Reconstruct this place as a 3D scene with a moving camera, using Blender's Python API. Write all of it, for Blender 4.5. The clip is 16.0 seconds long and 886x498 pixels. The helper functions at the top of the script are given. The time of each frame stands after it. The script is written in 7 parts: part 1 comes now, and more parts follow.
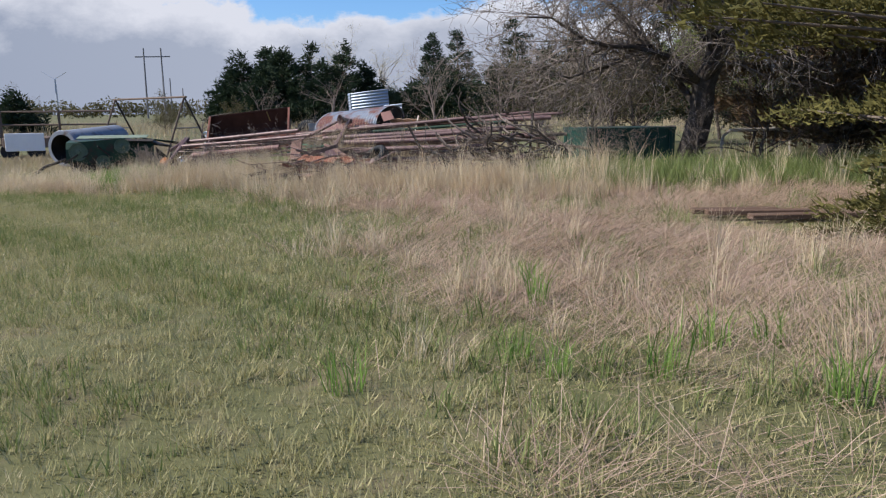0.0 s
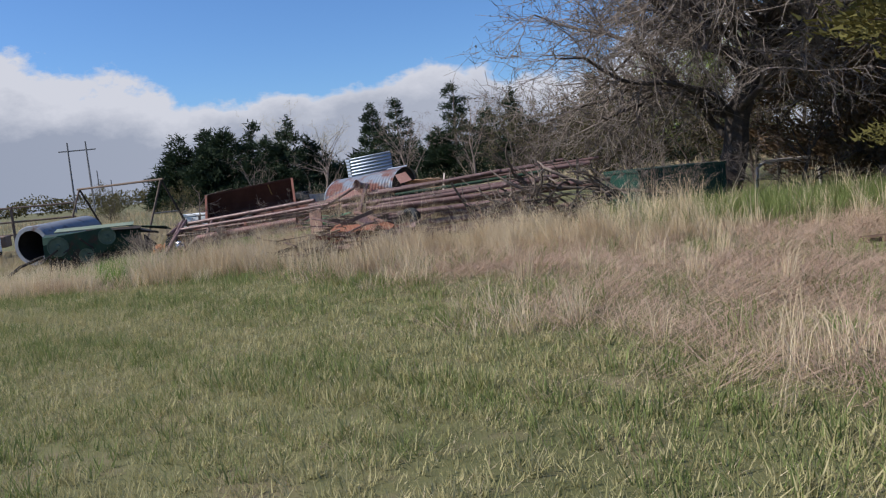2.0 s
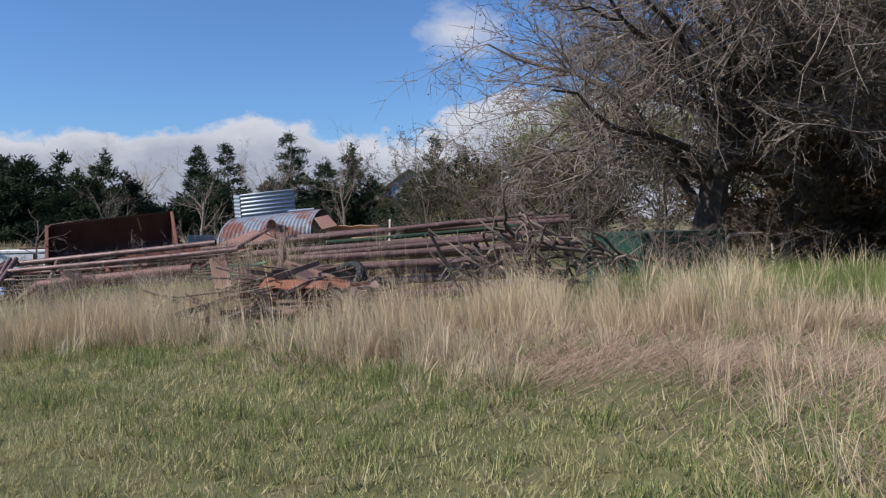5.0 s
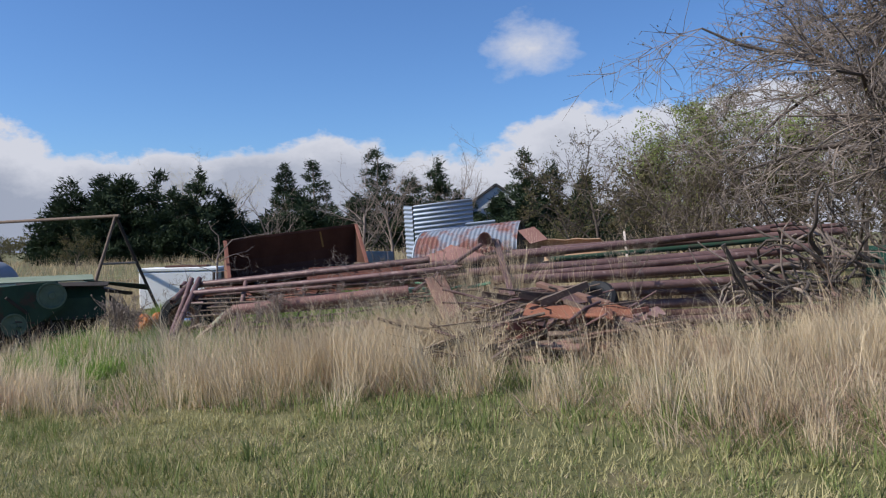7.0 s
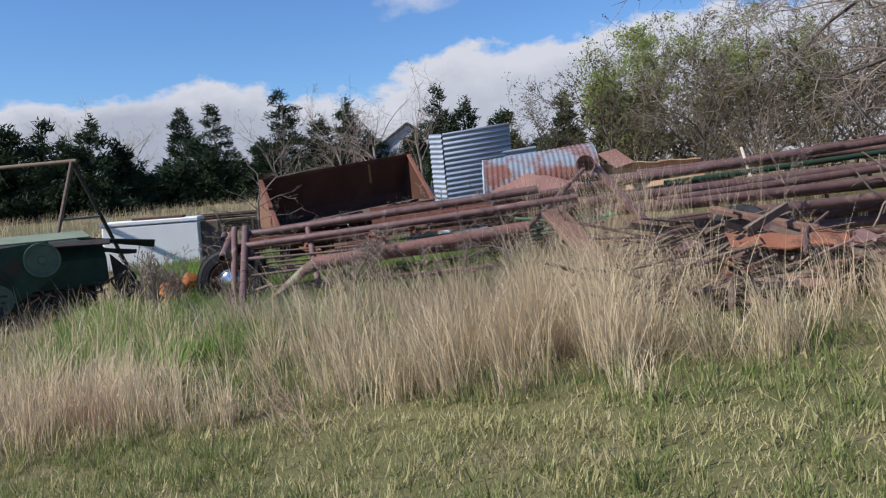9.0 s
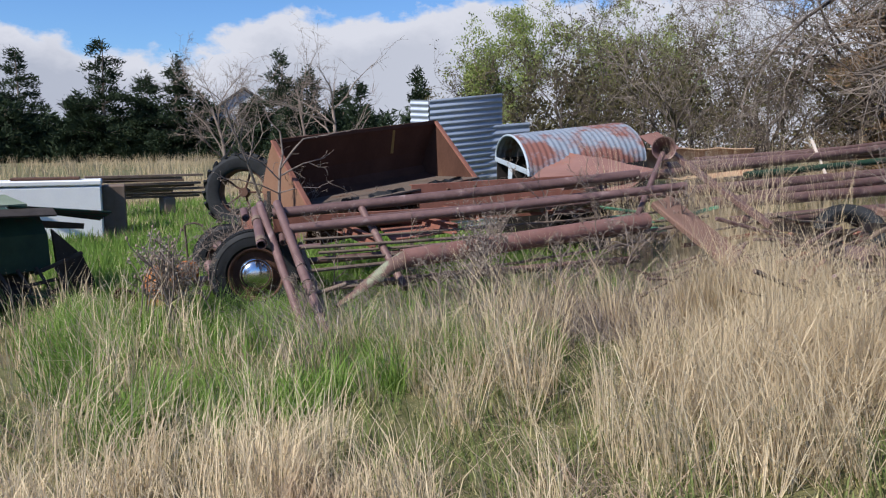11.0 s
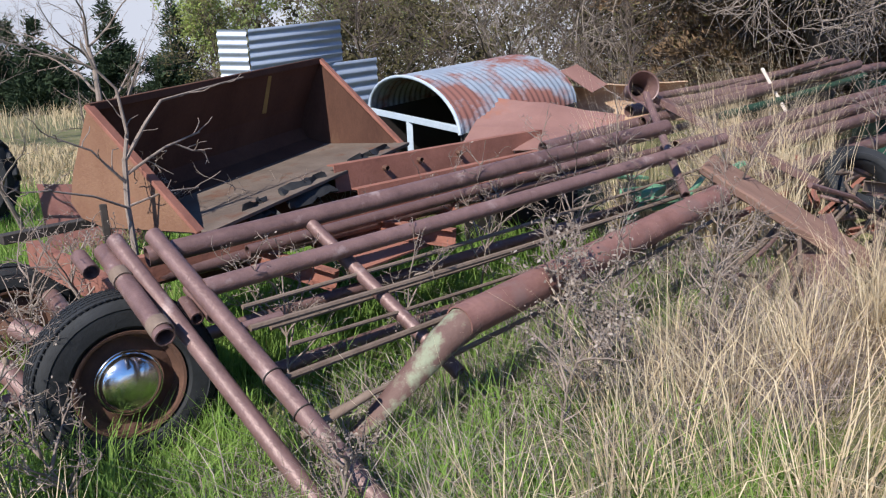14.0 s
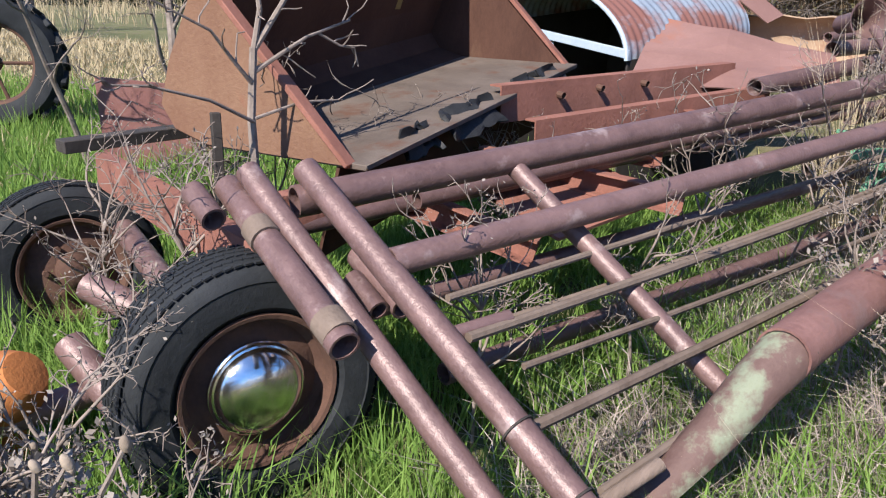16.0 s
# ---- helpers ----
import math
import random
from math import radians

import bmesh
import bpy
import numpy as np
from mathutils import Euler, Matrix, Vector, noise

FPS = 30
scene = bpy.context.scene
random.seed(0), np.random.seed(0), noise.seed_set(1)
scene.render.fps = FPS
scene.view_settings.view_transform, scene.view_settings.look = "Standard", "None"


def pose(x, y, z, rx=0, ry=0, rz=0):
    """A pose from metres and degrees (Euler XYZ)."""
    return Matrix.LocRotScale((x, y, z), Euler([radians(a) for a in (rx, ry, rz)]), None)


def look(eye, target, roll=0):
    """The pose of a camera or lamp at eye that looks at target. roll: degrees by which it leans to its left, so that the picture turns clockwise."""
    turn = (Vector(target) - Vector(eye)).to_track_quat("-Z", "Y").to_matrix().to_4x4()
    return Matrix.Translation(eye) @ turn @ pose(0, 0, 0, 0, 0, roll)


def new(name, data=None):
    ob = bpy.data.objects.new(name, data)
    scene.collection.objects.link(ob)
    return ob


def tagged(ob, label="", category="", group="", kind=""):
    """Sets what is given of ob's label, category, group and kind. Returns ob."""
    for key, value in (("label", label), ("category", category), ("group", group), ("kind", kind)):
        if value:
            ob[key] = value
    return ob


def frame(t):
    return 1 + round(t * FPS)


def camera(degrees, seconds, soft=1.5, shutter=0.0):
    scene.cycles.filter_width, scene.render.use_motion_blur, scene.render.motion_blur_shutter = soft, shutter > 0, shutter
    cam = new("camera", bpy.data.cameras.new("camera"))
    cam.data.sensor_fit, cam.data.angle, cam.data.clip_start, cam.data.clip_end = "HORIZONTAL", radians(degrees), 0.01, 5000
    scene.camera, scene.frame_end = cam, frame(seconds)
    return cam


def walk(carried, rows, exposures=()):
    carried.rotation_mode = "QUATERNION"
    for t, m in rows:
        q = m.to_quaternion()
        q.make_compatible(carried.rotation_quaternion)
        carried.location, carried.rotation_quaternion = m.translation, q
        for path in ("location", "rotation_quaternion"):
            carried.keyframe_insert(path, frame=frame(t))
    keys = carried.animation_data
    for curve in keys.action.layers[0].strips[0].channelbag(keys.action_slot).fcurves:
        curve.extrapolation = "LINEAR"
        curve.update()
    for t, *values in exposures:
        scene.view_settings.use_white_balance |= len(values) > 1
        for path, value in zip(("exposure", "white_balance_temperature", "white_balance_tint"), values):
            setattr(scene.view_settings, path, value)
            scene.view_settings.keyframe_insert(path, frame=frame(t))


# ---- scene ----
cam = camera(60.6, 16.0, soft=1.2)
PATH = [
    (0, (0.232, 0.354, 1.376), (0.203, 2.322, 1.017), -0.6),
    (0.5, (-0.313, 0.621, 1.36), (-0.397, 2.595, 1.052), -1.2),
    (1, (-0.869, 1.015, 1.304), (-0.987, 2.993, 1.034), -1.8),
    (1.5, (-1.355, 1.356, 1.274), (-1.386, 3.34, 1.025), -1.6),
    (2, (-1.785, 1.836, 1.257), (-1.646, 3.822, 1.062), -5.4),
    (2.5, (-2.178, 2.3, 1.252), (-1.925, 4.275, 1.065), -4.5),
    (3, (-2.466, 2.855, 1.221), (-2.12, 4.82, 1.084), -2.8),
    (3.2, (-2.55, 3.143, 1.22), (-2.163, 5.102, 1.101), -3.4),
    (5.3, (-3.728, 5.938, 1.178), (-3.096, 7.835, 1.117), -0.9),
    (5.5, (-3.885, 6.168, 1.237), (-3.278, 8.073, 1.184), -0.4),
    (6, (-4.341, 6.747, 1.241), (-3.839, 8.683, 1.255), 0.3),
    (6.5, (-4.738, 7.419, 1.223), (-4.28, 9.366, 1.221), -3.6),
    (7, (-5.188, 8.006, 1.195), (-4.736, 9.954, 1.177), -1.4),
    (7.5, (-5.62, 8.659, 1.163), (-5.08, 10.584, 1.127), -1.2),
    (8, (-6.095, 9.194, 1.145), (-5.511, 11.104, 1.045), -0.5),
    (8.5, (-6.512, 9.751, 1.13), (-5.866, 11.634, 0.946), -2.9),
    (9, (-6.962, 10.307, 1.149), (-6.259, 12.17, 0.967), -4.0),
    (9.5, (-7.389, 10.86, 1.137), (-6.572, 12.676, 0.951), -1.3),
    (9.7, (-7.532, 11.146, 1.132), (-6.711, 12.96, 0.939), -1.4),
    (11.8, (-8.563, 13.881, 1.256), (-7.214, 15.329, 0.967), -3.6),
    (12, (-8.55, 14.154, 1.267), (-7.161, 15.565, 0.989), -5.5),
    (12.5, (-8.57, 14.663, 1.357), (-7.096, 15.981, 1.053), -3.9),
    (13, (-8.375, 15.158, 1.318), (-6.765, 16.307, 1.023), -3.5),
    (13.5, (-8.01, 15.641, 1.277), (-6.394, 16.736, 0.842), -3.6),
    (14, (-7.877, 15.913, 1.346), (-6.258, 17.0, 0.902), -2.8),
    (14.5, (-7.76, 16.399, 1.325), (-6.135, 17.473, 0.873), 0.5),
    (15, (-7.705, 16.632, 1.335), (-6.135, 17.738, 0.773), 2.4),
    (15.5, (-7.635, 16.762, 1.355), (-6.089, 17.9, 0.794), 1.4),
    (16, (-7.415, 17.09, 1.212), (-5.87, 18.198, 0.591), 2.1),
]
walk(cam, [(t, look(eye, target, roll)) for t, eye, target, roll in PATH], [(0, 0.44), (1.0, 0.3), (2.5, 0.24), (9.5, 0.32), (12, 0.46), (13.5, 0.6), (16, 0.95)])

# ---- world, sun ----
SUN_EL, SUN_AZ = radians(42), radians(95)  # azimuth counted from +y towards -x
sun_dir = Vector((-math.sin(SUN_AZ) * math.cos(SUN_EL), math.cos(SUN_AZ) * math.cos(SUN_EL), math.sin(SUN_EL)))
sun_data = bpy.data.lights.new("sun", "SUN")
sun_data.energy, sun_data.angle, sun_data.color = 5.0, radians(0.6), (1.0, 0.95, 0.87)
sun = new("sun", sun_data)
sun.matrix_world = look(sun_dir * 50, (0, 0, 0))

world = bpy.data.worlds.new("sky")
scene.world = world
world.use_nodes = True
wn, wl = world.node_tree.nodes, world.node_tree.links
wn.clear()
w_out = wn.new("ShaderNodeOutputWorld")
w_bg = wn.new("ShaderNodeBackground")
w_bg.inputs["Strength"].default_value = 0.087
w_sky = wn.new("ShaderNodeTexSky")
w_sky.sky_type, w_sky.sun_disc = "NISHITA", False
w_sky.sun_elevation, w_sky.sun_rotation = SUN_EL, -SUN_AZ
w_sky.air_density, w_sky.dust_density, w_sky.ozone_density = 1.0, 0.4, 2.0
w_co = wn.new("ShaderNodeTexCoord")
w_sep = wn.new("ShaderNodeSeparateXYZ")
wl.new(w_co.outputs["Generated"], w_sep.inputs[0])


def w_math(op, a, b=0.0, c=None, clamp=False):
    n = wn.new("ShaderNodeMath")
    n.operation, n.use_clamp = op, clamp
    for i, v in enumerate((a, b, c)):
        if v is None:
            continue
        if isinstance(v, (int, float)):
            n.inputs[i].default_value = v
        else:
            wl.new(v, n.inputs[i])
    return n.outputs[0]


def w_noise(scale, detail, rough, vec, lac=2.0):
    n = wn.new("ShaderNodeTexNoise")
    n.inputs["Scale"].default_value, n.inputs["Detail"].default_value = scale, detail
    n.inputs["Roughness"].default_value, n.inputs["Lacunarity"].default_value = rough, lac
    wl.new(vec, n.inputs["Vector"])
    return n.outputs["Fac"]


w_map = wn.new("ShaderNodeMapping")
w_map.inputs["Scale"].default_value = (1.0, 1.0, 1.7)
w_map.inputs["Location"].default_value = (3.1, 1.7, 0.2)
wl.new(w_co.outputs["Generated"], w_map.inputs["Vector"])
puff = w_noise(7.0, 1.5, 0.4, w_map.outputs[0])
fine = w_noise(24.0, 9, 0.62, w_map.outputs[0])
wide = w_noise(3.2, 2, 0.5, w_map.outputs[0])
elev = w_sep.outputs["Z"]
# a cumulus bank along the horizon; its top rises and falls with the compass direction
CLOUD_TOPS = ((-60, 8.0), (-33, 8.8), (-20, 9.6), (-15, 8.0), (-9, 7.2), (-3.5, 5.6), (0, 7.0), (4.5, 8.9), (9, 8.5), (13, 7.1), (17, 6.8), (21, 8.6), (27, 10.4), (33, 11.4), (45, 10.5), (80, 9.0))
azim = w_math("ARCTAN2", w_sep.outputs["X"], w_sep.outputs["Y"])
w_tops = wn.new("ShaderNodeValToRGB")
w_tops.color_ramp.interpolation = "B_SPLINE"
for k, (deg, top) in enumerate(CLOUD_TOPS):
    at = (deg + 60) / 140
    el = w_tops.color_ramp.elements[k] if k < 2 else w_tops.color_ramp.elements.new(at)
    el.position = at
    el.color = (math.sin(radians(top)) * 4,) * 3 + (1,)
wl.new(w_math("MULTIPLY_ADD", azim, 180 / math.pi / 140, 60 / 140), w_tops.inputs[0])
depth = w_math("SUBTRACT", w_math("MULTIPLY", w_tops.outputs[0], 0.25), elev)
rough_edge = w_math("ADD", w_math("MULTIPLY_ADD", puff, 0.11, -0.054), w_math("MULTIPLY_ADD", fine, 0.075, -0.038))
bank = w_math("ADD", depth, rough_edge)
# one small cloud by itself higher up
w_off = wn.new("ShaderNodeVectorMath")
w_off.operation = "DISTANCE"
w_off.inputs[1].default_value = (0.312, 0.918, 0.249 * 1.7)
w_flat = wn.new("ShaderNodeVectorMath")
w_flat.operation = "MULTIPLY"
w_flat.inputs[1].default_value = (1.0, 1.0, 1.7)
wl.new(w_co.outputs["Generated"], w_flat.inputs[0])
wl.new(w_flat.outputs[0], w_off.inputs[0])
lone = w_math("ADD", w_math("MULTIPLY_ADD", w_off.outputs["Value"], -0.7, 0.044), w_math("MULTIPLY", rough_edge, 0.9))
cover = w_math("MAXIMUM", w_math("MULTIPLY", bank, 60.0, clamp=True), w_math("MULTIPLY", lone, 20.0, clamp=True))
# thick parts low down show grey bases, deeper towards the east end
deep = w_math("ADD", w_math("SUBTRACT", bank, 0.024), w_math("MULTIPLY_ADD", wide, 0.20, -0.10))
thick = w_math("MULTIPLY", w_math("MULTIPLY", deep, 20.0, clamp=True), w_math("MULTIPLY_ADD", azim, -0.45, 0.60, clamp=True), clamp=True)
w_rampc = wn.new("ShaderNodeMixRGB")
w_rampc.inputs[1].default_value = (6.1, 6.3, 7.1, 1)
w_rampc.inputs[2].default_value = (2.3, 2.75, 3.8, 1)
wl.new(thick, w_rampc.inputs[0])
w_mix = wn.new("ShaderNodeMixRGB")
wl.new(cover, w_mix.inputs[0])
w_tint = wn.new("ShaderNodeMixRGB")
w_tint.blend_type = "MULTIPLY"
w_tint.inputs[0].default_value = 1.0
w_tint.inputs[2].default_value = (0.66, 0.94, 1.34, 1)
wl.new(w_sky.outputs[0], w_tint.inputs[1])
wl.new(w_tint.outputs[0], w_mix.inputs[1])
wl.new(w_rampc.outputs[0], w_mix.inputs[2])
wl.new(w_mix.outputs[0], w_bg.inputs["Color"])
wl.new(w_bg.outputs[0], w_out.inputs["Surface"])

# ---- materials ----
def mat(name, ca, cb, scale=4.0, rough=0.8, metal=0.0, bump=0.3, spots=None, spot_cut=0.62, spot_scale=2.0, island=0.0, rand=0.0, fine=60.0, stretch=(1, 1, 1), spec=0.3, trans=0.0, spot_rough=None):
    """Two-scale noise material: ca to cb by coarse and fine noise, optional blotches, variation by piece or by blade."""
    m = bpy.data.materials.new(name)
    m.use_nodes = True
    n, l = m.node_tree.nodes, m.node_tree.links
    b = n["Principled BSDF"]
    co = n.new("ShaderNodeTexCoord")
    mp = n.new("ShaderNodeMapping")
    mp.inputs["Scale"].default_value = stretch
    l.new(co.outputs["Object"], mp.inputs[0])

    def noise_node(s, d, r):
        k = n.new("ShaderNodeTexNoise")
        k.inputs["Scale"].default_value, k.inputs["Detail"].default_value, k.inputs["Roughness"].default_value = s, d, r
        l.new(mp.outputs[0], k.inputs["Vector"])
        return k.outputs["Fac"]

    def mth(op, a, c, clamp=False):
        k = n.new("ShaderNodeMath")
        k.operation, k.use_clamp = op, clamp
        for i, v in enumerate((a, c)):
            if isinstance(v, (int, float)):
                k.inputs[i].default_value = v
            else:
                l.new(v, k.inputs[i])
        return k.outputs[0]

    def mix(f, a, c):
        k = n.new("ShaderNodeMixRGB")
        for i, v in enumerate((f, a, c)):
            if isinstance(v, (int, float)):
                k.inputs[i].default_value = v
            elif isinstance(v, tuple):
                k.inputs[i].default_value = (*v, 1)
            else:
                l.new(v, k.inputs[i])
        return k.outputs[0]

    coarse, grain = noise_node(scale, 4, 0.6), noise_node(fine, 3, 0.7)
    f = mth("ADD", mth("MULTIPLY", coarse, 1.5), mth("MULTIPLY", grain, 0.7))
    f = mth("SUBTRACT", f, 0.6, True)
    if island:
        g = n.new("ShaderNodeNewGeometry")
        f = mth("ADD", mth("MULTIPLY", f, 1 - island), mth("MULTIPLY", g.outputs["Random Per Island"], island), True)
    if rand:
        o = n.new("ShaderNodeObjectInfo")
        f = mth("ADD", mth("MULTIPLY", f, 1 - rand), mth("MULTIPLY", o.outputs["Random"], rand), True)
    col = mix(f, ca, cb)
    rough_out = mth("ADD", mth("MULTIPLY", grain, 0.25), rough - 0.12, True)
    if spots:
        sp = noise_node(spot_scale, 6, 0.65)
        sp = mth("MULTIPLY", mth("SUBTRACT", sp, spot_cut), 9.0, True)
        col = mix(sp, col, spots)
        if spot_rough is not None:
            k = n.new("ShaderNodeMixRGB")
            l.new(sp, k.inputs[0])
            l.new(rough_out, k.inputs[1])
            k.inputs[2].default_value = (spot_rough,) * 3 + (1,)
            rough_out = k.outputs[0]
            if metal:
                l.new(mth("MULTIPLY", mth("SUBTRACT", 1.0, sp), metal), b.inputs["Metallic"])
    l.new(col, b.inputs["Base Color"])
    l.new(rough_out, b.inputs["Roughness"])
    if not (metal and spots and spot_rough is not None):
        b.inputs["Metallic"].default_value = metal
    b.inputs["Specular IOR Level"].default_value = spec
    if bump:
        bp = n.new("ShaderNodeBump")
        bp.inputs["Strength"].default_value, bp.inputs["Distance"].default_value = bump, 0.01
        l.new(mth("ADD", coarse, mth("MULTIPLY", grain, 0.6)), bp.inputs["Height"])
        l.new(bp.outputs[0], b.inputs["Normal"])
    if trans:
        out = n["Material Output"]
        tl = n.new("ShaderNodeBsdfTranslucent")
        l.new(col, tl.inputs["Color"])
        mx = n.new("ShaderNodeMixShader")
        mx.inputs[0].default_value = trans
        l.new(b.outputs[0], mx.inputs[1])
        l.new(tl.outputs[0], mx.inputs[2])
        l.new(mx.outputs[0], out.inputs["Surface"])
    return m


